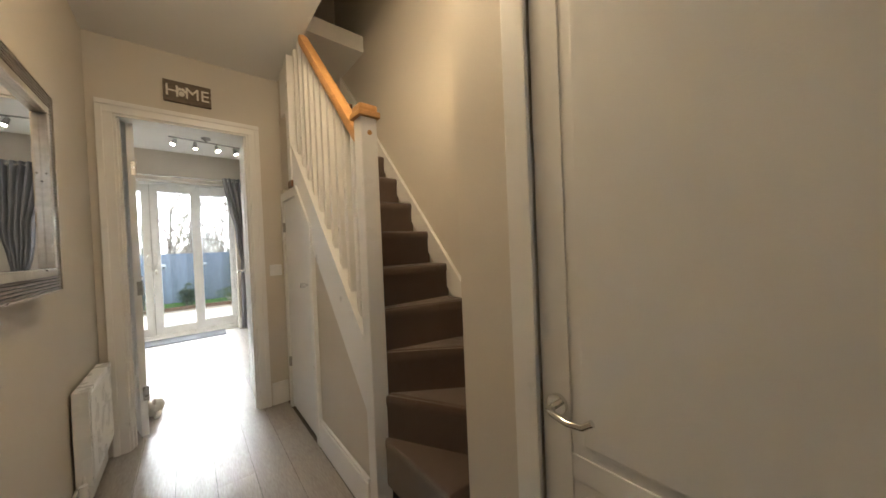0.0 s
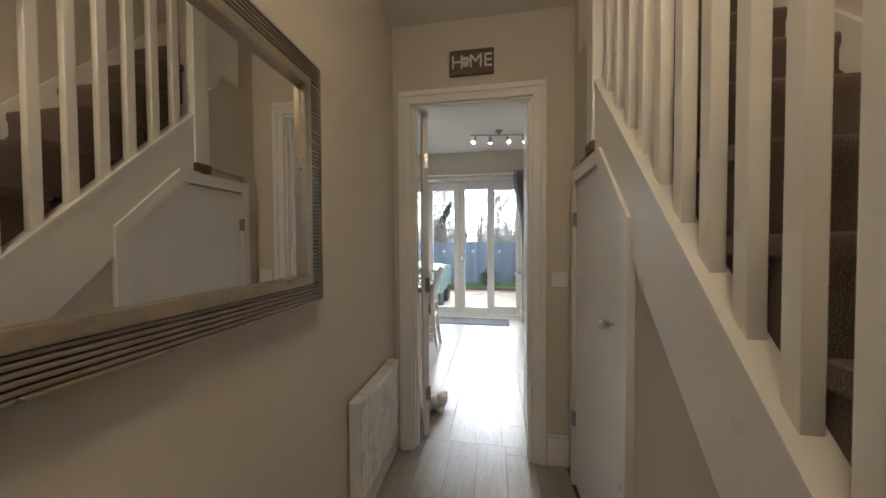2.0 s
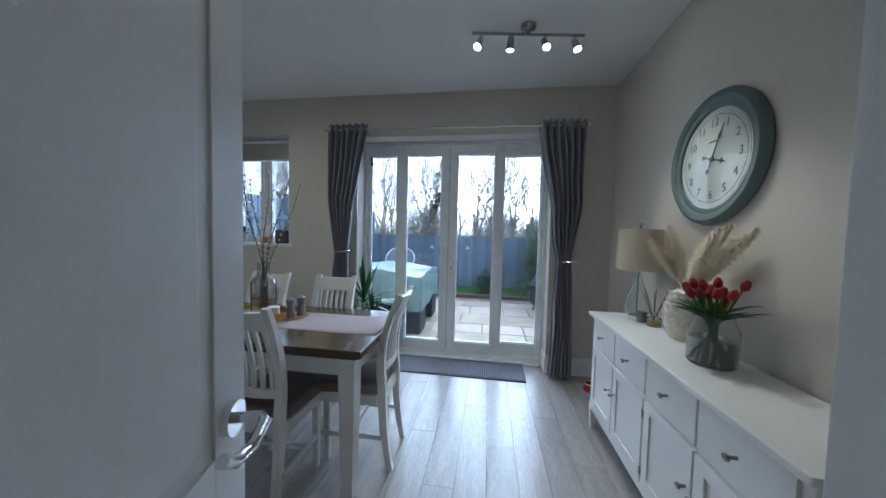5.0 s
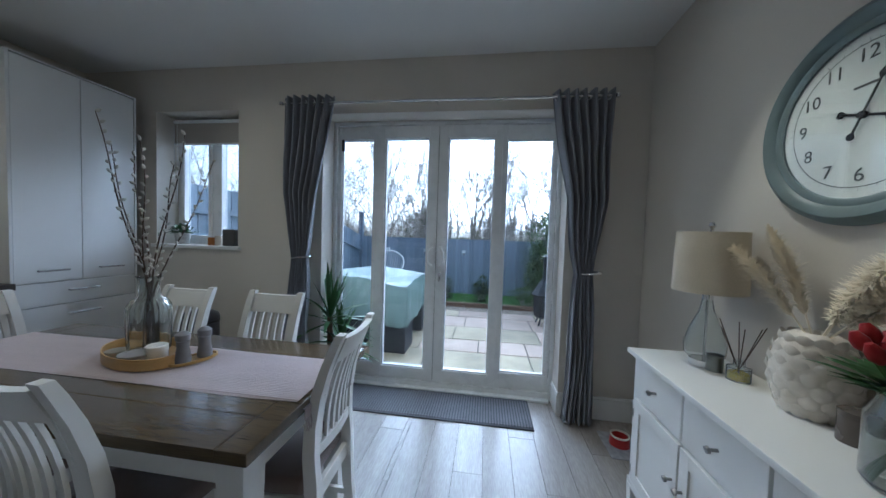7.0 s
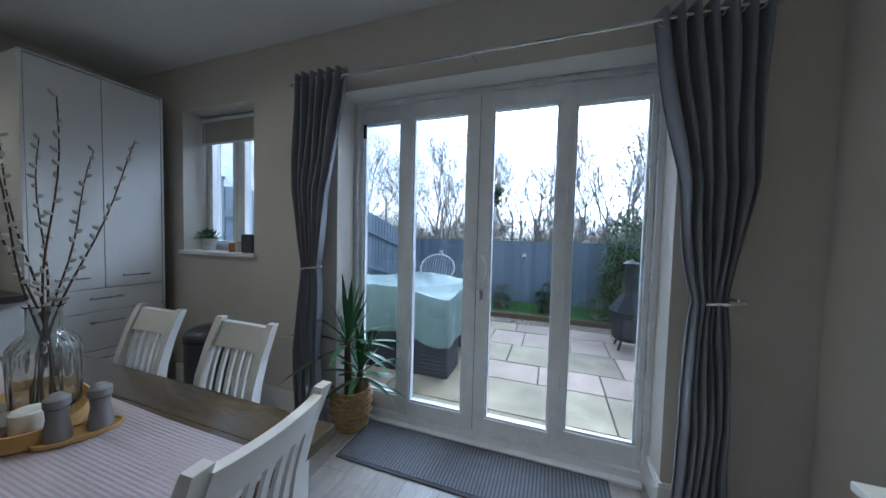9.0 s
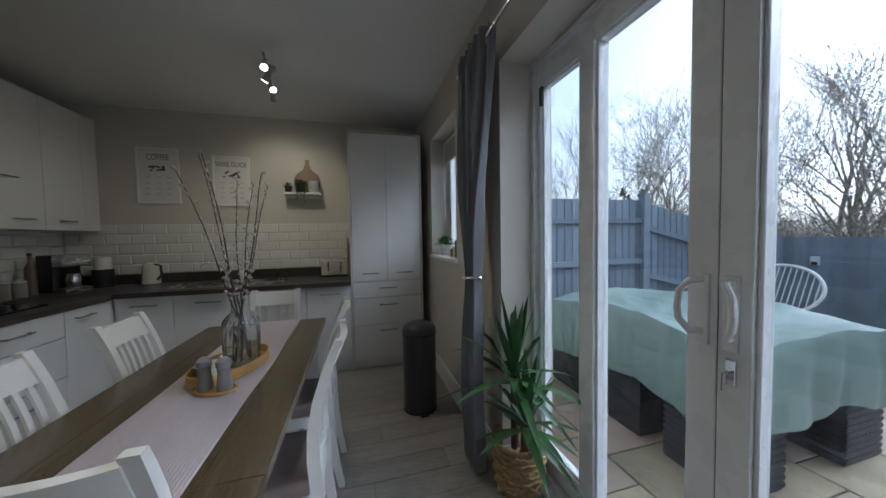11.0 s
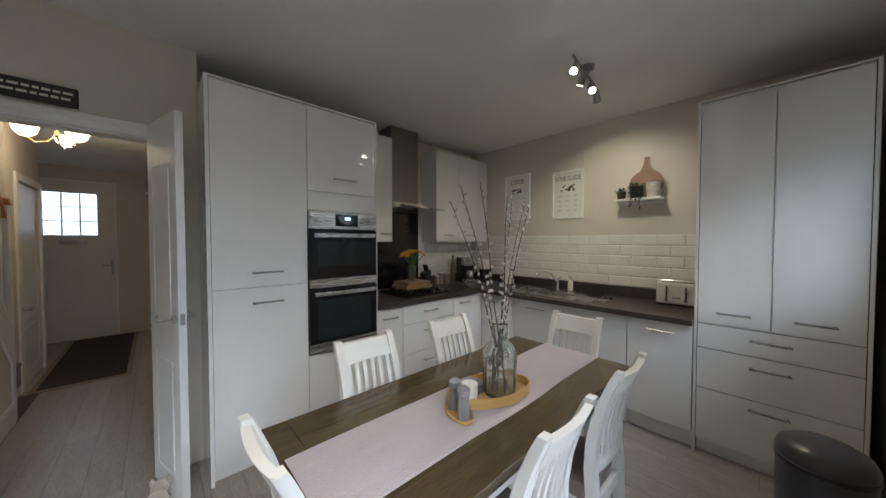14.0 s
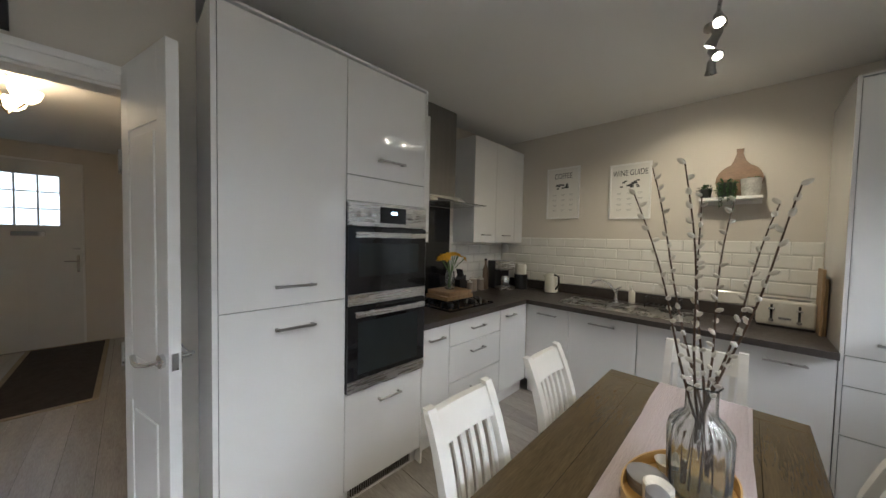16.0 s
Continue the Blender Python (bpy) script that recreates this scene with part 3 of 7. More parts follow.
# front door
fd = tagged(new("front_door"), "white composite front door with a nine-pane frosted window", "door", kind="structure")
FX0, FX1, FZ = 0.69, 1.53, 2.31
FDW = mat("front_door_paint", (0.70, 0.69, 0.66), 0.35, vary=0.02, bump=0.06, bump_scale=120)
part("leaf", wall_with_hole(bmesh.new(), FX0, FX1, YF - 0.08, YF - 0.03, 0.0, FZ, [(0.865, 1.395, 1.525, 2.155)]), FDW, fd)
for a, b, c, d in ((FX0 - 0.02, 0, FX0 + 0.0, FZ + 0.02), (FX1, 0, FX1 + 0.02, FZ + 0.02), (FX0 - 0.02, FZ, FX1 + 0.02, FZ + 0.02)):
    part("door_frame", boxed(a, YF - 0.1, b, c, YF - 0.01, d, bevel=0.003), TRIM, fd)
for z0, z1 in ((0.22, 1.00),):
    for x0, x1 in ((0.78, 1.08), (1.14, 1.44)):
        part("moulded_panel", boxed(x0, YF - 0.031, z0, x1, YF - 0.024, z1, bevel=0.005), FDW, fd)
FROST = mat("frosted_glass", (0.9, 0.94, 0.97), 0.35, trans=0.9, vary=0.03, scale=30, bump=0.3, bump_scale=80)
for i in range(3):
    for j in range(3):
        x0, z0 = 0.87 + i * 0.175, 1.53 + j * 0.208
        part("pane", boxed(x0, YF - 0.06, z0, x0 + 0.167, YF - 0.05, z0 + 0.2), FROST, fd, "frosted glass pane")
for i in range(4):
    part("glazing_bar", boxed(0.857 + i * 0.175, YF - 0.065, 1.525, 0.873 + i * 0.175, YF - 0.026, 2.16, bevel=0.002), FDW, fd)
    part("glazing_bar", boxed(0.865, YF - 0.064, 1.517 + i * 0.208, 1.395, YF - 0.027, 1.533 + i * 0.208, bevel=0.002), FDW, fd)
part("letter_plate", boxed(0.985, YF - 0.034, 1.40, 1.245, YF - 0.016, 1.455, bevel=0.006), CHROME, fd, "chrome letter plate")
part("lock_plate", boxed(0.715, YF - 0.034, 0.94, 0.74, YF - 0.02, 1.16, bevel=0.004), CHROME, fd)
part("lever", tube(bmesh.new(), [(0.727, YF - 0.03, 1.08), (0.727, YF + 0.02, 1.08), (0.74, YF + 0.025, 1.08), (0.84, YF + 0.022, 1.085)], 0.009, 10), CHROME, fd, "chrome lever handle", smooth=True)
part("spy_lock", boxed(0.71, YF - 0.034, 1.23, 0.77, YF - 0.018, 1.255, bevel=0.003), CHROME, fd)
# added emissive board: its glow stands in for daylight behind the frosted panes
structure("porch_backdrop", boxed(0.2, YF - 2.0, -0.2, 2.2, YF - 1.95, 2.8), mat("stand_in_daylight_glow", (0.8, 0.85, 0.9), 0.8, emit=(0.85, 0.930, 1.0), emit_power=0.4), "pale glowing board standing in for daylight outside the front door", "backdrop")

rug = base("hall_rug", (1.05, 0.6, 0), "dark grey hall rug with a beige border", "rug")
rug.matrix_world = Matrix()
RUGD = mat("dark_rug_pile", (0.045, 0.038, 0.036), 0.95, vary=0.25, scale=14, grain=0.5, grain_scale=180, bump=0.8, bump_scale=250)
RUGB = mat("beige_rug_border", (0.30, 0.25, 0.18), 0.95, vary=0.1, bump=0.8, bump_scale=250)
part("rug_field", boxed(0.50, -0.03, 0, 1.11, 2.03, 0.011, bevel=0.003), RUGD, rug)
for a in ((0.46, -0.07, 0.50, 2.07), (1.11, -0.07, 1.15, 2.07), (0.50, -0.07, 1.11, -0.03), (0.50, 2.03, 1.11, 2.07)):
    part("border", boxed(a[0], a[1], 0, a[2], a[3], 0.012, bevel=0.003), RUGB, rug)


# ---- kitchen ----
def bar_handle(parent, u, v, length, upright=False):
    """A square bar handle on two feet, in front of a cabinet face at local y = 0."""
    bm = bmesh.new()
    h = length / 2
    box(bm, u - h, -0.034, v - 0.006, u + h, -0.024, v + 0.006, bevel=0.002, seg=1)
    for s in (-1, 1):
        box(bm, u + s * (h - 0.012) - 0.005, -0.026, v - 0.005, u + s * (h - 0.012) + 0.005, 0.0, v + 0.005)
    part("handle", bm, NICKEL, parent, "brushed nickel bar handle")


def cabinet(label, at, w, d, z0, z1, fronts, plinth=0.0, group="fitted kitchen units", cornice=False, side=True):
    """A fitted unit: local x along its face, the face at y = 0 looking to -y. fronts: (u0, u1, v0, v1, handle u, handle v, length)."""
    ob = base("kitchen_cabinet", (0, 0, 0), label, "cabinet", group)
    ob.matrix_world = at
    part("body", boxed(0.0015, 0.021, max(z0, plinth), w - 0.0015, d, z1, bevel=0.001, seg=1), CARCASS, ob)
    if plinth:
        part("plinth", boxed(0.001, 0.05, 0, w - 0.001, 0.065, plinth, bevel=0.001, seg=1), CARCASS, ob)
    for u0, u1, v0, v1, hu, hv, hl in fronts:
        f = part("door", boxed(u0 + 0.002, 0, v0 + 0.002, u1 - 0.002, 0.02, v1 - 0.002, bevel=0.002), GLOSS, ob)
        if hl:
            bar_handle(f, hu, hv, hl)
    return ob


def panel(label, a, b):
    return thing("end_panel", boxed(*a, *b, bevel=0.0015, seg=1), GLOSS, label, "end panel", "fitted kitchen units")


YT = 4.60
cabinet("tall white gloss fridge housing with two doors", pose(0.01, YT, 0, 0, 0, 180), 0.543, YT - YK - 0.002, 0, 2.39,
        [(0, 0.543, 0.11, 1.157, 0.29, 1.06, 0.18), (0, 0.543, 1.157, 2.38, 0.29, 1.25, 0.18)], plinth=0.11)
oven_unit = cabinet("tall white gloss oven housing with a top flap and drawer", pose(-0.533, YT, 0, 0, 0, 180), 0.533, YT - YK - 0.002, 0, 2.39,
                    [(0, 0.533, 0.11, 0.64, 0.277, 0.555, 0.16), (0, 0.533, 1.665, 1.80, 0, 0, 0), (0, 0.533, 1.80, 2.38, 0.27, 1.90, 0.18)], plinth=0.11)
panel("white gloss end panel of the fridge housing", (0.011, YK, 0), (0.03, YT + 0.002, 2.40))
panel("white gloss end panel beside the ovens", (-1.083, YK, 0), (-1.067, YT + 0.002, 2.40))
thing("top_trim", boxed(-1.067, YK + 0.05, 2.391, 0.011, YT + 0.002, 2.402, bevel=0.001, seg=1), GLOSS, "thin white gloss top trim on the tall units", "trim")
for vx, vw in ((-0.37, 0.14), (-0.80, 0.22)):
    grille = base("plinth_vent", (0, 0, 0), "slotted grey plinth vent under the tall units", "vent", "plinth vents")
    grille.matrix_world = pose(vx, YT - 0.051, 0.055, 0, 0, 180)
    part("frame", boxed(-vw, -0.006, -0.035, vw, 0, 0.035, bevel=0.002), NICKEL, grille)
    k = 0
    while -vw + 0.012 + k * 0.0145 < vw - 0.018:
        part("slot", boxed(-vw + 0.012 + k * 0.0145, -0.0075, -0.026, -vw + 0.020 + k * 0.0145, -0.004, 0.026), BLACK, grille)
        k += 1

# double oven
oven = base("double_oven", (0, 0, 0), "built-in stainless steel double oven with black glass doors", "oven")
oven.matrix_world = pose(-0.533, YT, -0.05, 0, 0, 180)
OW = 0.533
part("body", boxed(0.004, 0.0, 0.695, OW - 0.004, 0.019, 1.71), BLACK, oven)
part("control_panel", boxed(0.002, -0.022, 1.585, OW - 0.002, 0.0, 1.71, bevel=0.003), STEEL, oven, "brushed steel control panel")
part("display", boxed(0.19, -0.024, 1.605, 0.37, -0.02, 1.695, bevel=0.002), BLACKGLASS, oven, "black clock display")
EMITW = mat("display_digits", (0.6, 0.8, 0.9), 0.5, emit=(0.6, 0.85, 1.0), emit_power=1.5)
part("digits", boxed(0.265, -0.0248, 1.655, 0.305, -0.0235, 1.672), EMITW, oven, "lit clock digits")
for u in (0.065, 0.13, 0.41, 0.475):
    bm = bmesh.new()
    tube(bm, [(u, -0.02, 1.648), (u, -0.034, 1.648)], 0.020, 20)
    tube(bm, [(u, -0.033, 1.648), (u, -0.05, 1.648)], 0.015, 20)
    part("knob", bm, STEEL, oven, "steel control knob", smooth=True)
for v0, v1, nm in ((1.225, 1.578, "upper_door"), (0.70, 1.16, "lower_door")):
    dr = part(nm, boxed(0.002, -0.022, v0, OW - 0.002, 0.0, v1, bevel=0.003), BLACKGLASS, oven, "black glass oven door")
    part("steel_band", boxed(0.002, -0.0235, v0 - (0.06 if nm == "upper_door" else 0.0), OW - 0.002, -0.018, v0 + (0.0 if nm == "upper_door" else 0.065), bevel=0.001), STEEL, dr, "brushed steel band")
    bm = boxed(0.03, -0.056, v1 - 0.055, OW - 0.03, -0.042, v1 - 0.025, bevel=0.004)
    for u in (0.05, OW - 0.05):
        box(bm, u - 0.008, -0.044, v1 - 0.05, u + 0.008, -0.02, v1 - 0.03)
    part("handle", bm, STEEL, dr, "steel bar handle")
    part("window", boxed(0.06, -0.0232, v0 + 0.09, OW - 0.06, -0.0215, v1 - 0.085), mat("oven_window", (0.02, 0.024, 0.026), 0.04, vary=0.1, rough_vary=0.02), dr)

# base units, back run (facing the garden)
YB = 4.57
B180 = lambda x: pose(x, YB, 0, 0, 0, 180)
cabinet("white gloss base unit with a single door", B180(-1.084), 0.276, YB - YK - 0.002, 0, 0.868, [(0, 0.276, 0.13, 0.865, 0.138, 0.785, 0.15)], plinth=0.12)
cabinet("white gloss base unit with three deep drawers", B180(-1.36), 0.64, YB - YK - 0.002, 0, 0.868,
        [(0, 0.64, 0.69, 0.865, 0.32, 0.79, 0.17), (0, 0.64, 0.42, 0.688, 0.32, 0.61, 0.17), (0, 0.64, 0.13, 0.418, 0.32, 0.33, 0.17)], plinth=0.12)
cabinet("white gloss corner base unit with a door", B180(-2.00), 0.444, YB - YK - 0.002, 0, 0.868, [(0, 0.444, 0.13, 0.865, 0.15, 0.80, 0.15)], plinth=0.12)
# base units, sink run (facing the dining table)
XB2 = -2.445
R90 = lambda y: pose(XB2, y, 0, 0, 0, 90)
for y0, w, lab in ((YB + 0.001, 0.409, "white gloss corner base unit with a door"), (4.981, 0.519, "white gloss sink base unit"),
                   (5.501, 0.538, "white gloss integrated dishwasher front"), (6.04, 0.405, "white gloss base unit beside the tall larder")):
    cabinet(lab, R90(y0), w, XB2 - XF - 0.002, 0, 0.868, [(0.0, w, 0.13, 0.865, w * 0.52, 0.795, min(0.2, w * 0.45))], plinth=0.12)

# worktop with a real sink cut-out
wt = base("worktop", (-2.2, YK, 0.87), "dark brown-grey laminate kitchen worktop with an upstand", "worktop")
wt.matrix_world = Matrix()
ub = bmesh.new()
SX0, SX1, SY0, SY1 = -2.93, -2.55, 4.85, 5.45
bm = bmesh.new()
box(bm, -2.40, YK, 0.87, -1.085, YB + 0.02, 0.91, bevel=0.004)
box(bm, XF, YK, 0.87, -2.4005, SY0, 0.91, bevel=0.0)
box(bm, XF, SY0, 0.87, SX0, SY1, 0.91)
box(bm, SX1, SY0, 0.87, -2.40, SY1, 0.91, bevel=0.003)
box(bm, XF, SY1, 0.87, -2.40, 6.445, 0.91, bevel=0.0)
box(ub, XF, YK + 0.016, 0.9105, XF + 0.015, 6.445, 1.005, bevel=0.002)
box(ub, -3.08, YK, 0.9105, -2.13, YK + 0.015, 1.005, bevel=0.002)
part("slab", bm, WORKTOP, wt)
part("upstand", ub, WORKTOP, wt)

sink = base("kitchen_sink", (0, 0, 0), "stainless steel inset sink with a bowl and drainer", "sink")
bm = bmesh.new()
box(bm, SX0 - 0.02, SY0 - 0.02, 0.909, SX1 + 0.02, SY0 + 0.005, 0.9145, bevel=0.002)
box(bm, SX0 - 0.02, SY0 + 0.005, 0.909, SX0 + 0.005, 5.80, 0.9145, bevel=0.002)
box(bm, SX1 - 0.005, SY0 + 0.005, 0.909, SX1 + 0.02, 5.80, 0.9145, bevel=0.002)
box(bm, SX0 + 0.005, 5.35, 0.909, SX1 - 0.005, 5.80, 0.913)
part("rim", bm, STEEL, sink)
for y0, y1 in ((SY0 + 0.005, 5.17), (5.185, 5.35)):
    bm = bmesh.new()
    box(bm, SX0 + 0.006, y0, 0.875, SX0 + 0.01, y1, 0.912)
    box(bm, SX1 - 0.01, y0, 0.875, SX1 - 0.006, y1, 0.912)
    box(bm, SX0 + 0.01, y0, 0.875, SX1 - 0.01, y0 + 0.004, 0.912)
    box(bm, SX0 + 0.01, y1 - 0.004, 0.875, SX1 - 0.01, y1, 0.912)
    box(bm, SX0 + 0.006, y0, 0.872, SX1 - 0.006, y1, 0.876)
    part("bowl", bm, STEEL, sink)
for k in range(8):
    part("drainer_rib", boxed(SX0 + 0.03, 5.41 + k * 0.045, 0.912, SX1 - 0.03, 5.422 + k * 0.045, 0.917, bevel=0.002, seg=1), STEEL, sink)
bm = lathe(bmesh.new(), [(0.024, 0), (0.024, 0.02), (0.017, 0.03), (0.016, 0.10), (0.018, 0.11), (0.0, 0.125)], 16, -2.98, 5.20, 0.91)
tube(bm, [(-2.98, 5.20, 0.99), (-2.94, 5.15, 1.08), (-2.90, 5.08, 1.11), (-2.86, 5.03, 1.10), (-2.85, 5.02, 1.075)], 0.011, 10)
tube(bm, [(-2.98, 5.20, 1.03), (-2.95, 5.25, 1.06)], 0.007, 8)
tap = thing("mixer_tap", bm, CHROME, "chrome kitchen mixer tap with a long spout", "tap", smooth=True)

# wall units
YU = 4.11
U180 = lambda x: pose(x, YU, 0, 0, 0, 180)
cabinet("narrow white gloss wall unit", U180(-1.085), 0.475, YU - YK - 0.002, 1.44, 2.51, [(0, 0.475, 1.44, 2.508, 0.385, 1.52, 0.12)], group="wall units")
cabinet("white gloss wall unit with two doors", U180(-2.17), 0.928, YU - YK - 0.002, 1.44, 2.51,
        [(0, 0.375, 1.44, 2.508, 0.19, 1.52, 0.14), (0.375, 0.75, 1.44, 2.508, 0.56, 1.52, 0.14), (0.75, 0.928, 1.44, 2.508, 0, 0, 0)], group="wall units")

hood = base("cooker_hood", (0, 0, 0), "stainless steel chimney cooker hood with a glass canopy", "cooker hood")
HOODS = mat("dark_brushed_steel", (0.26, 0.25, 0.24), 0.36, 1.0, vary=0.06, scale=3, grain=0.06, grain_scale=60, stretch=(14, 14, 1))
part("chimney", boxed(-1.94, YK + 0.001, 1.86, -1.58, 4.06, ZC - 0.002, bevel=0.003), HOODS, hood, "brushed steel chimney")
bm = bmesh.new()
prism(bm, [(-2.10, 1.80), (-1.565, 1.80), (-1.575, 1.86), (-1.95, 1.86)], 0.29, Matrix.Translation((0, YK + 0.001, 0)))
part("motor_box", bm, STEEL, hood)
part("canopy", boxed(-2.16, YK + 0.03, 1.79, -1.565, 4.27, 1.798, bevel=0.002), mat("smoked_glass", (0.75, 0.8, 0.8), 0.03, trans=0.85, vary=0.0, rough_vary=0.01), hood, "glass canopy edge")
part("control_strip", boxed(-1.86, 4.111, 1.815, -1.66, 4.116, 1.835), BLACK, hood)
thing("splashback", boxed(-2.12, YK + 0.001, 0.9105, -1.52, YK + 0.008, 1.79, bevel=0.001), BLACKGLASS, "glossy black glass cooker splashback", "splashback")

hob = base("gas_hob", (0, 0, 0), "black gas hob with cast pan supports", "hob")
part("plate", boxed(-2.02, 4.00, 0.9105, -1.46, 4.48, 0.925, bevel=0.004), BLACKGLASS, hob)
for cx, cy, r in ((-1.87, 4.13, 0.045), (-1.60, 4.13, 0.035), (-1.87, 4.35, 0.035), (-1.60, 4.35, 0.03)):
    part("burner", lathe(bmesh.new(), [(r, 0), (r, 0.012), (r * 0.8, 0.014), (r * 0.8, 0.022), (0, 0.024)], 20, cx, cy, 0.925), BLACK, hob, smooth=True)
    bm = bmesh.new()
    for dx, dy in ((1, 0), (-1, 0), (0, 1), (0, -1)):
        tube(bm, [(cx + dx * 0.03, cy + dy * 0.03, 0.957), (cx + dx * 0.095, cy + dy * 0.085, 0.957), (cx + dx * 0.10, cy + dy * 0.09, 0.925)], 0.006, 6)
    part("pan_support", bm, BLACK, hob)
for k in range(4):
    part("knob", lathe(bmesh.new(), [(0.018, 0), (0.016, 0.02), (0, 0.021)], 16, -1.985, 4.08 + k * 0.085, 0.925), BLACK, hob, smooth=True)

# larder
cabinet("tall white gloss larder unit with two doors above three drawers", pose(-2.455, 6.465, 0, 0, 0, 90), 0.69, -2.455 - XF - 0.002, 0, 2.37,
        [(0, 0.345, 0.895, 2.36, 0.178, 0.975, 0.16), (0.345, 0.69, 0.895, 2.36, 0.515, 0.975, 0.16), (0, 0.69, 0.73, 0.893, 0.345, 0.825, 0.18),
         (0, 0.69, 0.455, 0.728, 0.345, 0.655, 0.18), (0, 0.69, 0.10, 0.453, 0.345, 0.395, 0.18)], plinth=0.10)
panel("white gloss end panel of the larder unit", (XF + 0.001, 6.448, 0), (-2.451, 6.464, 2.38))
panel("white gloss filler panel between larder and wall", (XF + 0.001, 7.156, 0), (-2.451, 7.172, 2.38))
thing("top_trim", boxed(XF + 0.1, 6.464, 2.371, -2.453, 7.156, 2.382, bevel=0.001, seg=1), GLOSS, "thin white gloss top trim on the larder unit", "trim")

# pictures, shelf and small things on the sink wall
PAPER = mat("print_paper", (0.74, 0.72, 0.68), 0.8, vary=0.02)


def picture(y0, y1, z0, z1, title, label):
    ob = base("framed_print", (XF, (y0 + y1) / 2, (z0 + z1) / 2), label, "picture", "kitchen prints", turn=90)
    w, h = (y1 - y0) / 2, (z1 - z0) / 2
    part("backing", boxed(-w + 0.01, -0.012, -h + 0.01, w - 0.01, -0.001, h - 0.01), PAPER, ob, "printed paper")
    for a in ((-w, h - 0.016, w, h), (-w, -h, w, -h + 0.016), (-w, -h + 0.016, -w + 0.016, h - 0.016), (w - 0.016, -h + 0.016, w, h - 0.016)):
        part("frame", boxed(a[0], -0.024, a[1], a[2], -0.001, a[3], bevel=0.002), TRIM, ob)
    m = pose(XF + 0.0135, (y0 + y1) / 2, (z0 + z1) / 2, 90, 0, 90)
    lettering(title, 0.062 if len(title) < 8 else 0.056, INK, ob, m @ Matrix.Translation((0, h * 0.66, 0)) @ Matrix.Diagonal((0.9, 1.35, 1, 1)), depth=0.0004)
    rnd = random.Random(len(title))
    bm = bmesh.new()
    for k in range(16):
        u, v = rnd.uniform(-0.4, 0.4) * w, h * (0.26 + rnd.uniform(-0.12, 0.12))
        box(bm, u - 0.012, -0.0132, v - 0.006, u + 0.012, -0.0118, v + 0.008)
    part("illustration", bm, INK, ob, "small grey illustration")["kind"] = "stuff"
    bm = bmesh.new()
    for r in range(4):
        for c in range(3):
            u, v = (c - 1) * w * 0.5, -h * 0.05 - r * h * 0.2
            box(bm, u - 0.022, -0.0129, v - 0.002, u + 0.022, -0.0118, v + 0.002)
            box(bm, u - 0.016, -0.0129, v - 0.012, u + 0.016, -0.0118, v - 0.009)
    part("fine_print", bm, mat("pale_print", (0.42, 0.41, 0.40), 0.8, vary=0.02), ob, "rows of fine grey print")["kind"] = "stuff"


picture(4.425, 4.785, 1.717, 2.273, "COFFEE", "white framed coffee guide print on the kitchen wall")
picture(5.075, 5.425, 1.697, 2.222, "WINE GUIDE", "white framed wine guide print on the kitchen wall")
shelf = base("wall_shelf", (XF, 5.88, 1.84), "small white floating wall shelf", "shelf")
shelf.matrix_world = Matrix()
part("board", boxed(XF + 0.001, 5.775, 1.818, XF + 0.15, 6.135, 1.84, bevel=0.003), TRIM, shelf)
part("back_lip", boxed(XF + 0.001, 5.775, 1.79, XF + 0.012, 6.135, 1.818, bevel=0.002), TRIM, shelf)
TERRA = mat("brown_wood_board", (0.20, 0.115, 0.062), 0.5, vary=0.15, scale=10, grain=0.2, grain_scale=40, stretch=(1, 1, 5))
out = [(0.17 * math.cos(a), 0.165 * math.sin(a)) for a in [math.radians(d) for d in range(112, 429, 12)]]
bm = prism(bmesh.new(), out + [(0.045, 0.19), (0.024, 0.26), (0.028, 0.31), (-0.028, 0.31), (-0.024, 0.26), (-0.045, 0.19)], 0.014)
thing("serving_board", bm, TERRA, "round brown wooden serving board leaning on the shelf", "serving board", at=pose(XF + 0.045, 6.0, 1.972, -6, 0, 90) @ Matrix.Scale(0.8, 4))
POTB = mat("dark_glazed_pot", (0.03, 0.032, 0.03), 0.4, vary=0.2, scale=20)
POTW = mat("white_washed_pot", (0.5, 0.49, 0.46), 0.7, vary=0.25, scale=25, grain=0.2, grain_scale=80)
LEAF_G = mat("leaf_green", (0.035, 0.085, 0.025), 0.5, vary=0.3, scale=40, spec=0.4)
LEAF_Y = mat("yucca_green", (0.05, 0.12, 0.035), 0.35, vary=0.25, scale=12, spec=0.5)


def pot(bm, r0, r1, h, x=0, y=0, z=0, n=24):
    return lathe(bm, [(0, 0), (r0, 0), (r0 * 1.02, 0.004), (r1, h), (r1 * 0.92, h), (r1 * 0.88, h - 0.01), (0, h - 0.012)], n, x, y, z)


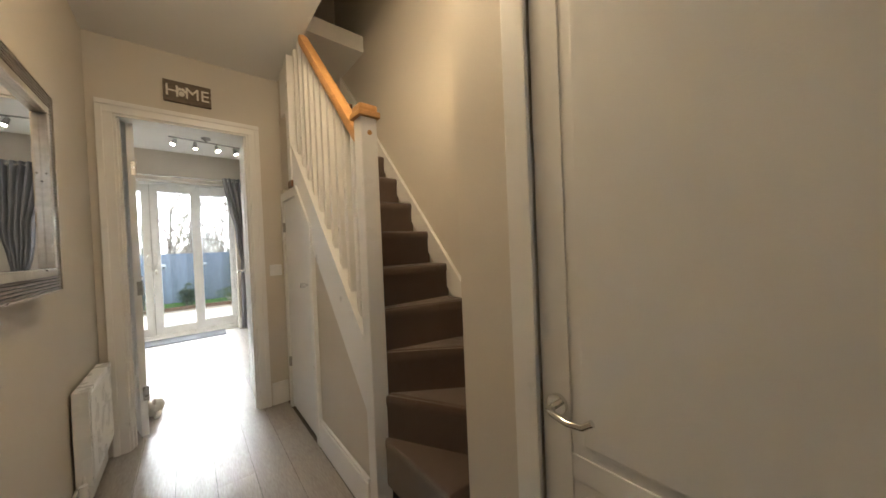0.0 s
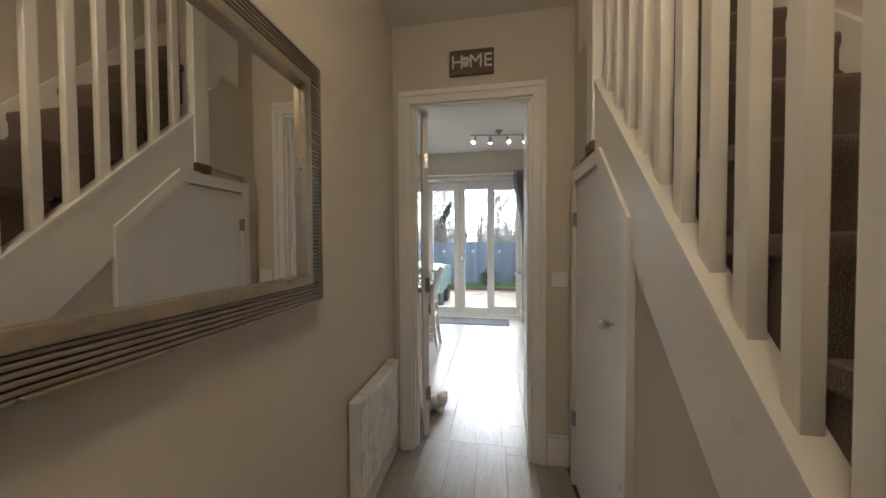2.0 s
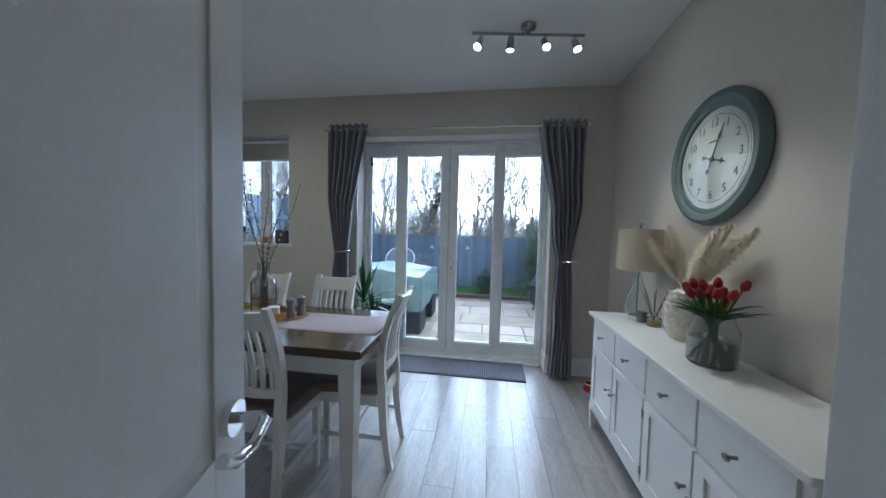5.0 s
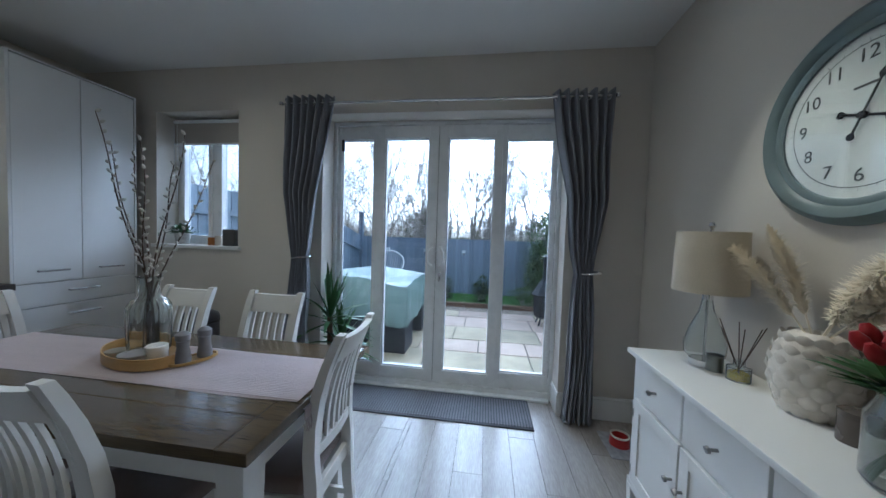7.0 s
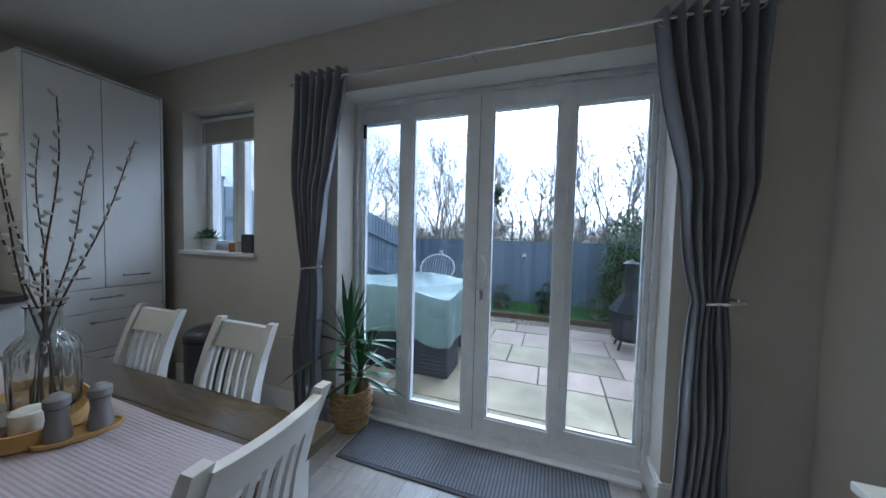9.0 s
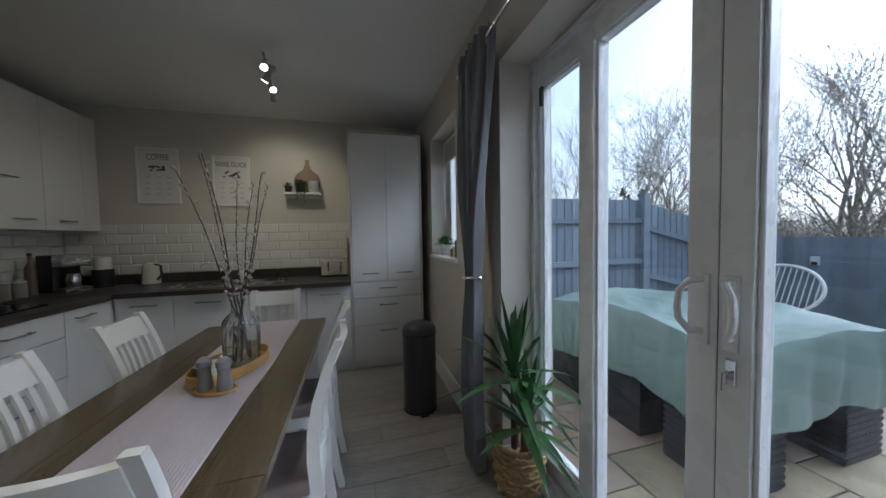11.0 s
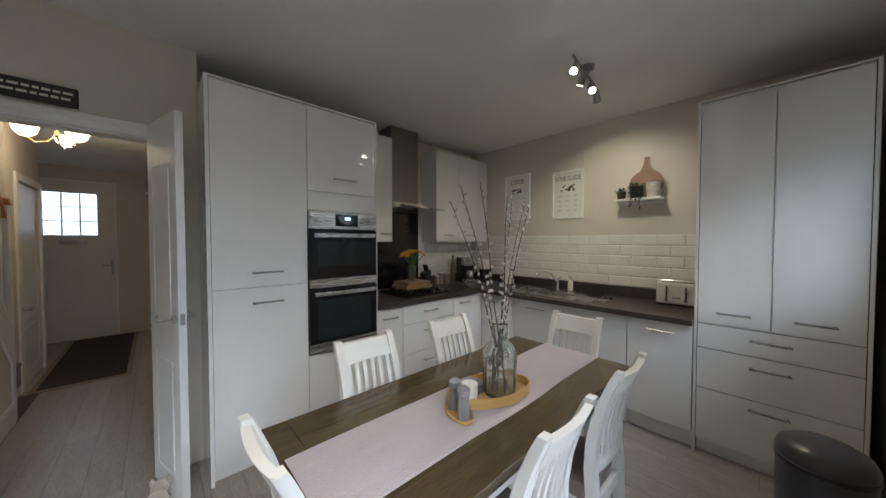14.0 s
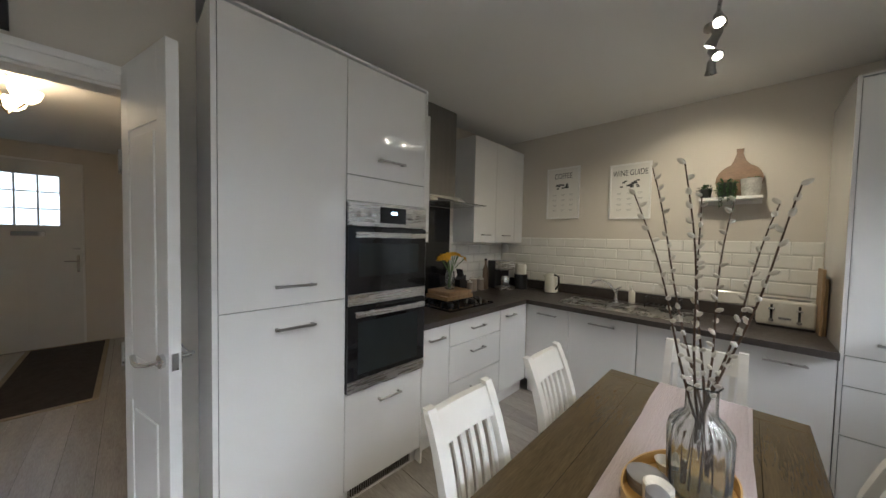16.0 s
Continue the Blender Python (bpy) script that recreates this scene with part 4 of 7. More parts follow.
def small_leaf(bm, p, d, length, width, up=Vector((0, 0, 1)), droop=0.2, n=3):
    """A pointed leaf blade, folded along its rib."""
    d = Vector(d).normalized()
    s = d.cross(up)
    s = s.normalized() if s.length > 1e-3 else Vector((1, 0, 0))
    rows = []
    p = Vector(p)
    for i in range(n + 1):
        f = i / n
        w = width * math.sin(math.pi * min(0.999, 0.12 + 0.88 * f)) * 0.5
        c = p + d * length * f - Vector((0, 0, droop * length * f * f))
        nrm = s.cross(d)
        rows.append((bm.verts.new(c - s * w + nrm * w * 0.3), bm.verts.new(c), bm.verts.new(c + s * w + nrm * w * 0.3)))
    for a, b in zip(rows, rows[1:]):
        bm.faces.new((a[0], a[1], b[1], b[0]))
        bm.faces.new((a[1], a[2], b[2], b[1]))
    return bm


def pot_plant(place, r, h, pot_material, label, leaves, spread, size, seed, trailing=0, name="pot_plant"):
    rnd = random.Random(seed)
    ob = base(name, place, label, "plant")
    part("pot", pot(bmesh.new(), r * 0.8, r, h), pot_material, ob, smooth=True)
    bm = bmesh.new()
    for k in range(leaves):
        a, e = rnd.uniform(0, 6.283), rnd.uniform(0.1, 1.3)
        d = Vector((math.cos(a) * math.cos(e), math.sin(a) * math.cos(e), math.sin(e)))
        p = Vector((rnd.uniform(-r, r) * 0.6, rnd.uniform(-r, r) * 0.6, h - 0.01)) + d * spread * rnd.uniform(0.1, 0.8)
        small_leaf(bm, p, d, size * rnd.uniform(0.7, 1.3), size * 0.55, droop=0.3)
    for k in range(trailing):
        y = rnd.uniform(-r, r)
        L = rnd.uniform(0.06, 0.3)
        tube(bm, [(r * 0.7, y, h - 0.005), (r * 1.15, y, h - 0.01), (r * 1.25, y, h - L * 0.5), (r * 1.2 + rnd.uniform(-.01, .01), y, h - L)], 0.0012, 5)
        for q in range(7):
            f = q / 7
            small_leaf(bm, (r * 1.22, y, h - L * f), (rnd.uniform(0, 1), rnd.uniform(-1, 1), -0.5), 0.022, 0.014)
    part("foliage", bm, LEAF_G, ob, "small green leaves")
    return ob


pot_plant((XF + 0.08, 5.81, 1.84), 0.04, 0.07, POTB, "dark pot of small green leaves on the shelf", 40, 0.05, 0.03, 3)
pot_plant((XF + 0.085, 5.935, 1.84), 0.055, 0.11, POTB, "dark pot with trailing green stems on the shelf", 40, 0.05, 0.03, 4, trailing=9)
pot_plant((XF + 0.085, 6.07, 1.84), 0.06, 0.13, POTW, "whitewashed pot on the shelf", 14, 0.02, 0.025, 5)

CREAM = mat("cream_enamel", (0.70, 0.67, 0.60), 0.25, vary=0.03, coat=0.3)
toaster = base("toaster", (-2.97, 6.27, 0.91), "cream four-slice toaster with chrome levers", "toaster", turn=90)
part("body", boxed(-0.14, -0.085, 0.012, 0.14, 0.085, 0.19, bevel=0.022, seg=3), CREAM, toaster, smooth=True)
part("base", boxed(-0.135, -0.08, 0, 0.135, 0.08, 0.016, bevel=0.003), BLACK, toaster)
for u in (-0.065, 0.065):
    part("slot", boxed(u - 0.05, -0.04, 0.186, u + 0.05, 0.04, 0.1925), BLACK, toaster)
    part("lever_track", boxed(u - 0.006, -0.0875, 0.05, u + 0.006, -0.083, 0.16), BLACK, toaster)
    part("lever", boxed(u - 0.016, -0.105, 0.125, u + 0.016, -0.086, 0.138, bevel=0.003), CHROME, toaster)
    part("dial", tube(bmesh.new(), [(u, -0.085, 0.05), (u, -0.1, 0.05)], 0.013, 16), CHROME, toaster, smooth=True)
part("badge", boxed(-0.03, -0.0865, 0.06, 0.03, -0.084, 0.075), CHROME, toaster)
for k, (dy, w, h) in enumerate(((6.418, 0.2, 0.42), (6.434, 0.16, 0.36))):
    thing("chopping_board", boxed(-w / 2, -0.007, 0, w / 2, 0.007, h, bevel=0.006), mat("pale_board_wood", (0.36, 0.24, 0.13), 0.5, vary=0.15, grain=0.15, stretch=(5, 1, 1)),
          "pale wooden chopping board standing against the larder", "chopping board", "chopping boards", at=pose(-2.88, dy, 0.913, 0, 0, 0))
kettle = base("kettle", (-2.95, 4.57, 0.91), "cream kettle with a chrome base", "kettle")
part("body", lathe(bmesh.new(), [(0, 0.015), (0.072, 0.015), (0.072, 0.03), (0.062, 0.19), (0.055, 0.205), (0.02, 0.215), (0, 0.22)], 28), CREAM, kettle, smooth=True)
part("base", lathe(bmesh.new(), [(0, 0), (0.075, 0), (0.075, 0.014), (0, 0.014)], 28), CHROME, kettle, smooth=True)
part("handle", tube(bmesh.new(), [(0.03, 0.05, 0.20), (0.04, 0.10, 0.19), (0.04, 0.105, 0.10), (0.03, 0.065, 0.05)], 0.010, 8), BLACK, kettle, smooth=True)
part("spout", tube(bmesh.new(), [(0.0, -0.055, 0.16), (0.0, -0.085, 0.19)], 0.014, 8), CREAM, kettle, smooth=True)
coffee = base("coffee_machine", (-2.78, 4.04, 0.91), "black and steel coffee machine in the corner", "coffee machine", turn=160)
part("body", boxed(-0.10, -0.02, 0, 0.10, 0.13, 0.32, bevel=0.015), BLACK, coffee)
part("head", boxed(-0.10, -0.13, 0.22, 0.10, -0.02, 0.32, bevel=0.015), STEEL, coffee)
part("drip_tray", boxed(-0.095, -0.14, 0, 0.095, -0.02, 0.035, bevel=0.005), STEEL, coffee)
part("jug", lathe(bmesh.new(), [(0, 0), (0.05, 0), (0.06, 0.06), (0.045, 0.12), (0.04, 0.12), (0, 0.118)], 20, 0, -0.08, 0.036), CHROME, coffee, smooth=True)
part("gauge", tube(bmesh.new(), [(0, -0.128, 0.27), (0, -0.136, 0.27)], 0.022, 18), CHROME, coffee, smooth=True)
airpot = base("bread_canister", (-2.95, 4.20, 0.91), "black canister with a cream lid", "canister")
part("body", lathe(bmesh.new(), [(0, 0), (0.075, 0), (0.075, 0.17), (0, 0.17)], 26), BLACK, airpot, smooth=True)
part("lid", lathe(bmesh.new(), [(0, 0.17), (0.062, 0.17), (0.062, 0.27), (0.05, 0.285), (0, 0.29)], 26), CREAM, airpot, smooth=True)
for cx, cy, r, h in ((-2.38, 3.95, 0.042, 0.13), (-2.49, 3.96, 0.042, 0.12), (-2.30, 3.97, 0.03, 0.10)):
    can = base("canister", (cx, cy, 0.91), "small taupe storage canister with a pale lid", "canister", "storage canisters")
    part("body", lathe(bmesh.new(), [(0, 0), (r, 0), (r, h), (0, h)], 22), mat("taupe_ceramic", (0.28, 0.23, 0.19), 0.45, vary=0.08), can, smooth=True)
    part("lid", lathe(bmesh.new(), [(r * 0.97, h), (r * 0.97, h + 0.012), (0.01, h + 0.015), (0.01, h + 0.028), (0, h + 0.03)], 22), CREAM, can, smooth=True)
mill = base("bottle", (-2.60, 3.95, 0.91), "tall dark oil bottle in the kitchen corner", "bottle")
part("glass", lathe(bmesh.new(), [(0, 0), (0.033, 0), (0.033, 0.22), (0.012, 0.27), (0.012, 0.33), (0, 0.33)], 18), mat("brown_stoneware", (0.17, 0.12, 0.085), 0.4, vary=0.1), mill, smooth=True)
part("cap", lathe(bmesh.new(), [(0.014, 0.325), (0.014, 0.345), (0, 0.347)], 14), BLACK, mill, smooth=True)
rack = base("dish_rack", (-2.97, 5.57, 0.914), "black wire dish rack with a small brush", "dish rack")
bm = bmesh.new()
for z in (0.02, 0.09):
    tube(bm, [(-0.07, -0.12, z), (0.07, -0.12, z), (0.07, 0.12, z), (-0.07, 0.12, z), (-0.07, -0.12, z)], 0.004, 6)
for k in range(7):
    tube(bm, [(-0.07, -0.11 + k * 0.037, 0.02), (0.07, -0.11 + k * 0.037, 0.02)], 0.003, 5)
for sx in (-0.07, 0.07):
    for sy in (-0.12, 0.12):
        tube(bm, [(sx, sy, 0), (sx, sy, 0.09)], 0.004, 6)
part("frame", bm, BLACK, rack)
soap = base("soap_bottle", (-3.03, 5.32, 0.91), "small clear soap bottle with a chrome pump", "bottle")
part("body", lathe(bmesh.new(), [(0, 0), (0.028, 0), (0.028, 0.10), (0.012, 0.12), (0, 0.12)], 18), CREAM, soap, smooth=True)
part("pump", tube(bmesh.new(), [(0, 0, 0.12), (0, 0, 0.16), (0.035, 0, 0.16)], 0.006, 8), CHROME, soap, smooth=True)

# boards and daffodils on the hob
BOARDW = mat("butcher_block", (0.30, 0.19, 0.10), 0.5, vary=0.2, scale=10, grain=0.2, stretch=(5, 1, 1))
for k in range(2):
    thing("butcher_block", boxed(-1.90 + 0.02 * k, 4.08, 0.958 + 0.036 * k, -1.57 - 0.02 * k, 4.34, 0.993 + 0.036 * k, bevel=0.006), BOARDW, "thick end-grain chopping board laid on the hob", "chopping board", "stacked boards")
daff = base("daffodil_vase", (-1.74, 4.20, 1.03), "glass vase of yellow daffodils on the chopping boards", "flowers")
GLASSWARE = mat("clear_glassware", (0.93, 0.96, 0.95), 0.02, trans=0.95, vary=0.0, rough_vary=0.01)
part("vase", lathe(bmesh.new(), [(0, 0.003), (0.04, 0), (0.046, 0.05), (0.042, 0.16), (0.039, 0.16), (0.042, 0.05), (0.036, 0.006), (0, 0.006)], 22), GLASSWARE, daff, smooth=True)
STEMG = mat("stem_green", (0.07, 0.15, 0.035), 0.5, vary=0.2, scale=20)
YELLOW = mat("daffodil_yellow", (0.75, 0.42, 0.02), 0.55, vary=0.1, scale=40)
bm, bs = bmesh.new(), bmesh.new()
rnd = random.Random(8)
for k in range(16):
    a, e = rnd.uniform(0, 6.283), rnd.uniform(0.6, 1.4)
    tip = Vector((0.16 * math.cos(a) * math.cos(e), 0.16 * math.sin(a) * math.cos(e), 0.19 + 0.12 * math.sin(e)))
    tube(bs, [(0.012 * math.cos(a + 2), 0.012 * math.sin(a + 2), 0.012), (0.02 * math.cos(a), 0.02 * math.sin(a), 0.16), tip], 0.003, 5)
    d = (tip - Vector((0, 0, 0.18))).normalized()
    u = d.orthogonal().normalized()
    for q in range(6):
        w = Matrix.Rotation(q * math.pi / 3, 3, d) @ u
        small_leaf(bm, tip, w + d * 0.25, 0.046, 0.028, up=d, droop=0, n=2)
    tube(bm, [tip, tip + d * 0.02], 0.009, 8, taper=[0.7, 1.3])
part("stems", bs, STEMG, daff, "green stems")
part("blooms", bm, YELLOW, daff, "yellow daffodil blooms")
block = base("knife_block", (-2.10, 4.02, 0.91), "dark knife block with black handled knives", "knife block")
part("block", prism(bmesh.new(), [(-0.04, 0), (0.05, 0), (0.07, 0.16), (-0.02, 0.20)], 0.09, Matrix.Translation((0, -0.045, 0))), BLACK, block)
for k in range(5):
    part("knife_handle", tube(bmesh.new(), [(0.0, -0.035 + k * 0.017, 0.17), (0.03, -0.035 + k * 0.017, 0.26)], 0.008, 6), BLACK, block)


# ceiling spot bars
BULB = mat("spot_bulb", (1, 0.9, 0.75), 0.4, emit=(1.0, 0.85, 0.62), emit_power=30)


def spot_bar(centre, along, aims, label, power, cone=110):
    """A ceiling bar with swivelling spot heads and a lamp in each."""
    c, a = Vector(centre), Vector(along)
    ob = base("ceiling_spotlight_bar", centre, label, "ceiling light", "spotlight bars")
    ob.matrix_world = Matrix.Translation(c)
    part("ceiling_rose", lathe(bmesh.new(), [(0, 0), (0.05, 0), (0.05, -0.018), (0.02, -0.03), (0.012, -0.05), (0, -0.05)], 24), NICKEL, ob, smooth=True)
    z = Vector((0, 0, -0.055))
    part("bar", tube(bmesh.new(), [z - a * 1.18, z - a * 0.4, z, z + a * 0.4, z + a * 1.18], 0.009, 10), NICKEL, ob, smooth=True)
    for f, aim in zip((-1.0, -0.36, 0.36, 1.0), aims):
        p = z + a * f
        d = Vector(aim).normalized()
        q = p + Vector((0, 0, -0.05)) + d * 0.0
        bm = tube(bmesh.new(), [p, p + Vector((0, 0, -0.05))], 0.006, 8)
        tube(bm, [q - d * 0.035, q - d * 0.02, q + d * 0.015, q + d * 0.05], 0.026, 16, taper=[0.5, 0.8, 0.85, 1.15])
        head = part("spot_head", bm, NICKEL, ob, "satin nickel spot head", smooth=True)
        part("bulb", tube(bmesh.new(), [q + d * 0.045, q + d * 0.052], 0.021, 14), BULB, head, "lit spot bulb")
        lamp("spot_lamp", "SPOT", c + q + d * 0.06, c + q + d * 1.0, power, WARM, 0.03, cone)
    return ob


spot_bar((0.745, 6.38, ZC), (0.305, 0.042, 0), ((-0.4, -0.4, -1), (-0.05, 0.1, -1), (0.22, -0.55, -1), (0.28, -0.3, -1)), "satin nickel bar of four ceiling spotlights over the dining area", 11, 62)
spot_bar((-1.98, 5.90, ZC), (-0.25, -0.03, 0), ((0.7, 0.1, -0.9), (-0.3, -0.6, -1), (0.5, 0.45, -0.8), (-0.8, -0.1, -1)), "satin nickel bar of four ceiling spotlights over the kitchen", 8.2)

# hall chandelier
ch = base("hall_chandelier", (0.86, 2.49, ZH), "brass three-arm hall ceiling light with frosted bowls", "ceiling light")
BRASS = mat("satin_brass", (0.55, 0.43, 0.25), 0.3, 1.0, vary=0.05)
BOWL = mat("lit_frosted_bowl", (0.9, 0.82, 0.66), 0.5, emit=(1.0, 0.74, 0.42), emit_power=3)
bm = lathe(bmesh.new(), [(0, 0), (0.045, 0), (0.045, -0.01), (0.012, -0.03), (0.008, -0.10), (0.016, -0.12), (0.02, -0.15), (0, -0.17)], 20)
part("stem", bm, BRASS, ch, smooth=True)
for k in range(3):
    a = math.radians(20 + 120 * k)
    c, s = math.cos(a), math.sin(a)
    part("arm", tube(bmesh.new(), [(0, 0, -0.14), (c * 0.05, s * 0.05, -0.21), (c * 0.12, s * 0.12, -0.235), (c * 0.17, s * 0.17, -0.20)], 0.006, 8), BRASS, ch, smooth=True)
    part("bowl", lathe(bmesh.new(), [(0, -0.20), (0.03, -0.195), (0.06, -0.165), (0.076, -0.115), (0.071, -0.115), (0.055, -0.16), (0, -0.19)], 22, c * 0.17, s * 0.17), BOWL, ch, "glowing frosted glass bowl", smooth=True)
lamp("chandelier_lamp", "POINT", (0.86, 2.49, ZH - 0.11), (0.86, 2.49, 0), 1.9, (1.0, 0.73, 0.46), 0.10)


# ---- garden doors and window ----
gd = tagged(new("garden_doors"), "white plastic french doors with fixed side panes", "door", kind="structure")
GY0, GY1 = 7.455, 7.535


def glazed(parent, x0, x1, z0, z1, px0, px1, pz0, pz1, name, y0=GY0, y1=GY1):
    """A glazed leaf: stiles, rails, beads and one pane."""
    lf = part(name, boxed(x0, y0, z0, px0, y1, z1, bevel=0.004), UPVC, parent)
    part("stile", boxed(px1, y0, z0, x1, y1, z1, bevel=0.004), UPVC, lf)
    part("top_rail", boxed(px0, y0 + 0.002, pz1, px1, y1 - 0.002, z1, bevel=0.003), UPVC, lf)
    part("bottom_rail", boxed(px0, y0 + 0.002, z0, px1, y1 - 0.002, pz0, bevel=0.003), UPVC, lf)
    for a in ((px0, pz0, px0 + 0.012, pz1), (px1 - 0.012, pz0, px1, pz1), (px0 + 0.012, pz1 - 0.012, px1 - 0.012, pz1), (px0 + 0.012, pz0, px1 - 0.012, pz0 + 0.012)):
        part("bead", boxed(a[0], y0 + 0.012, a[1], a[2], y1 - 0.02, a[3], bevel=0.003, seg=1), UPVC, lf)
    g = part("pane", boxed(px0 + 0.011, 7.497, pz0 + 0.011, px1 - 0.011, 7.503, pz1 - 0.011), GLASS, lf, "glass pane tinted to dim the view outside")
    g.visible_shadow = False
    return lf


for a in ((GX0, 0, GX0 + 0.03, GZ - 0.0), (GX1 - 0.03, 0, GX1, GZ - 0.0), (GX0 + 0.03, GZ - 0.03, GX1 - 0.03, GZ), (GX0 + 0.03, 0, GX1 - 0.03, 0.06)):
    part("outer_frame", boxed(a[0], GY0 - 0.012, a[1], a[2], GY1 + 0.01, a[3], bevel=0.004), UPVC, gd)
GT = GZ - 0.032
glazed(gd, -0.768, -0.412, 0.062, GT, -0.74, -0.445, 0.18, 2.11, "side_light", GY0 + 0.012, GY1 - 0.004)
glazed(gd, 0.632, 1.068, 0.062, GT, 0.67, 1.04, 0.185, 2.10, "side_light", GY0 + 0.012, GY1 - 0.004)
gl = glazed(gd, -0.418, 0.115, 0.062, GT, -0.345, 0.038, 0.16, 2.12, "door_leaf")
gr = glazed(gd, 0.118, 0.638, 0.062, GT, 0.195, 0.58, 0.16, 2.12, "door_leaf")
# black strip added to draw the dark gap where the leaves meet
part("gasket", boxed(0.1152, GY0 + 0.003, 0.07, 0.1178, GY1 - 0.01, GT - 0.01), BLACK, gl, "black strip standing in for the shaded gap between the leaves")
HANDLE = mat("white_handle", (0.82, 0.82, 0.82), 0.25, vary=0.01)
for x, lf, s in ((0.082, gl, -1), (0.152, gr, 1)):
    bm = boxed(x - 0.017, GY0 - 0.01, 1.02, x + 0.017, GY0 + 0.001, 1.22, bevel=0.004)
    tube(bm, [(x, GY0, 1.205), (x + s * 0.01, GY0 - 0.045, 1.20), (x + s * 0.03, GY0 - 0.055, 1.17), (x + s * 0.035, GY0 - 0.055, 1.12), (x + s * 0.03, GY0 - 0.055, 1.09), (x + s * 0.01, GY0 - 0.045, 1.06), (x, GY0, 1.055)], 0.0095, 10)
    part("handle", bm, HANDLE, lf, "white curved pull handle", smooth=True)
part("lock_plate", boxed(0.14, GY0 - 0.008, 0.93, 0.165, GY0 + 0.001, 1.0, bevel=0.003), CHROME, gr, "chrome lock plate with a key")
part("key", tube(bmesh.new(), [(0.152, GY0 - 0.006, 0.965), (0.152, GY0 - 0.03, 0.965), (0.152, GY0 - 0.032, 0.92)], 0.004, 6), CHROME, gr)
part("threshold", boxed(GX0 + 0.032, GY0 - 0.06, 0, GX1 - 0.032, GY0 - 0.014, 0.018, bevel=0.004), UPVC, gd)
for x0, x1 in ((-0.62, -0.30), (0.0, 0.30), (0.52, 0.85)):
    part("trickle_vent", boxed(x0, GY0 - 0.02, GZ - 0.022, x1, GY0 - 0.011, GZ - 0.01, bevel=0.002), UPVC, gd)
thing("door_sensor", boxed(-0.737, GY0 + 0.002, 2.01, -0.715, GY0 + 0.018, 2.105, bevel=0.003), BLACK, "small black sensor on the side pane", "sensor")

win = tagged(new("window_kitchen"), "white plastic kitchen window with two panes", "window", kind="structure")
WY0, WY1 = 7.455, 7.52
for a in ((WX0, WZ0, WX0 + 0.045, WZ1), (WX1 - 0.045, WZ0, WX1, WZ1), (WX0 + 0.045, WZ1 - 0.05, WX1 - 0.045, WZ1), (WX0 + 0.045, WZ0, WX1 - 0.045, WZ0 + 0.05), (-1.995, WZ0 + 0.05, -1.925, WZ1 - 0.05)):
    part("window_frame", boxed(a[0], WY0, a[1], a[2], WY1, a[3], bevel=0.004), UPVC, win)
for x0, x1 in ((WX0 + 0.045, -1.995), (-1.925, WX1 - 0.045)):
    for a in ((x0, WZ0 + 0.05, x0 + 0.035, WZ1 - 0.05), (x1 - 0.035, WZ0 + 0.05, x1, WZ1 - 0.05), (x0 + 0.035, WZ1 - 0.085, x1 - 0.035, WZ1 - 0.05), (x0 + 0.035, WZ0 + 0.05, x1 - 0.035, WZ0 + 0.085)):
        part("sash", boxed(a[0], WY0 - 0.012, a[1], a[2], WY1 - 0.01, a[3], bevel=0.004), UPVC, win)
    g = part("pane", boxed(x0 + 0.034, 7.483, WZ0 + 0.084, x1 - 0.034, 7.489, WZ1 - 0.084), GLASS, win, "glass pane tinted to dim the view outside")
    g.visible_shadow = False
part("window_sill", boxed(WX0 - 0.03, YG - 0.03, WZ0 - 0.025, WX1 + 0.03, WY0 + 0.002, WZ0 + 0.003, bevel=0.005), TRIM, win, "white painted window board")
blind = base("roller_blind", (0, 0, 0), "half-raised beige roller blind", "blind")
part("fabric", boxed(WX0 + 0.02, 7.40, 2.07, WX1 - 0.02, 7.404, WZ1 - 0.02), mat("beige_blind", (0.42, 0.385, 0.34), 0.85, vary=0.03, grain=0.05, grain_scale=300), blind)
part("roller", tube(bmesh.new(), [(WX0 + 0.015, 7.415, WZ1 - 0.035), (WX1 - 0.015, 7.415, WZ1 - 0.035)], 0.022, 14), UPVC, blind, smooth=True)
part("bottom_bar", boxed(WX0 + 0.02, 7.395, 2.055, WX1 - 0.02, 7.409, 2.072, bevel=0.003), UPVC, blind)
part("chain", tube(bmesh.new(), [(WX0 + 0.03, 7.39, 2.26), (WX0 + 0.03, 7.39, 1.55), (WX0 + 0.05, 7.39, 1.53), (WX0 + 0.06, 7.39, 1.55), (WX0 + 0.06, 7.39, 2.26)], 0.002, 5), UPVC, blind)
pot_plant((-2.21, 7.36, WZ0 + 0.003), 0.06, 0.10, POTW, "small bushy green plant in a pale pot on the sill", 130, 0.09, 0.045, 11)
for cx, r, h, m, lab in ((-1.89, 0.03, 0.07, "amber", "amber glass candle on the window sill"), (-1.82, 0.03, 0.085, "cream", "cream candle jar on the window sill")):
    thing("candle_jar", lathe(bmesh.new(), [(0, 0), (r, 0), (r, h), (r * 0.85, h), (r * 0.85, h - 0.012), (0, h - 0.012)], 18, cx, 7.34, WZ0 + 0.003),
          mat(m + "_jar", (0.35, 0.15, 0.05) if m == "amber" else (0.55, 0.5, 0.42), 0.2, vary=0.05), lab, "candle", "sill candles", smooth=True)
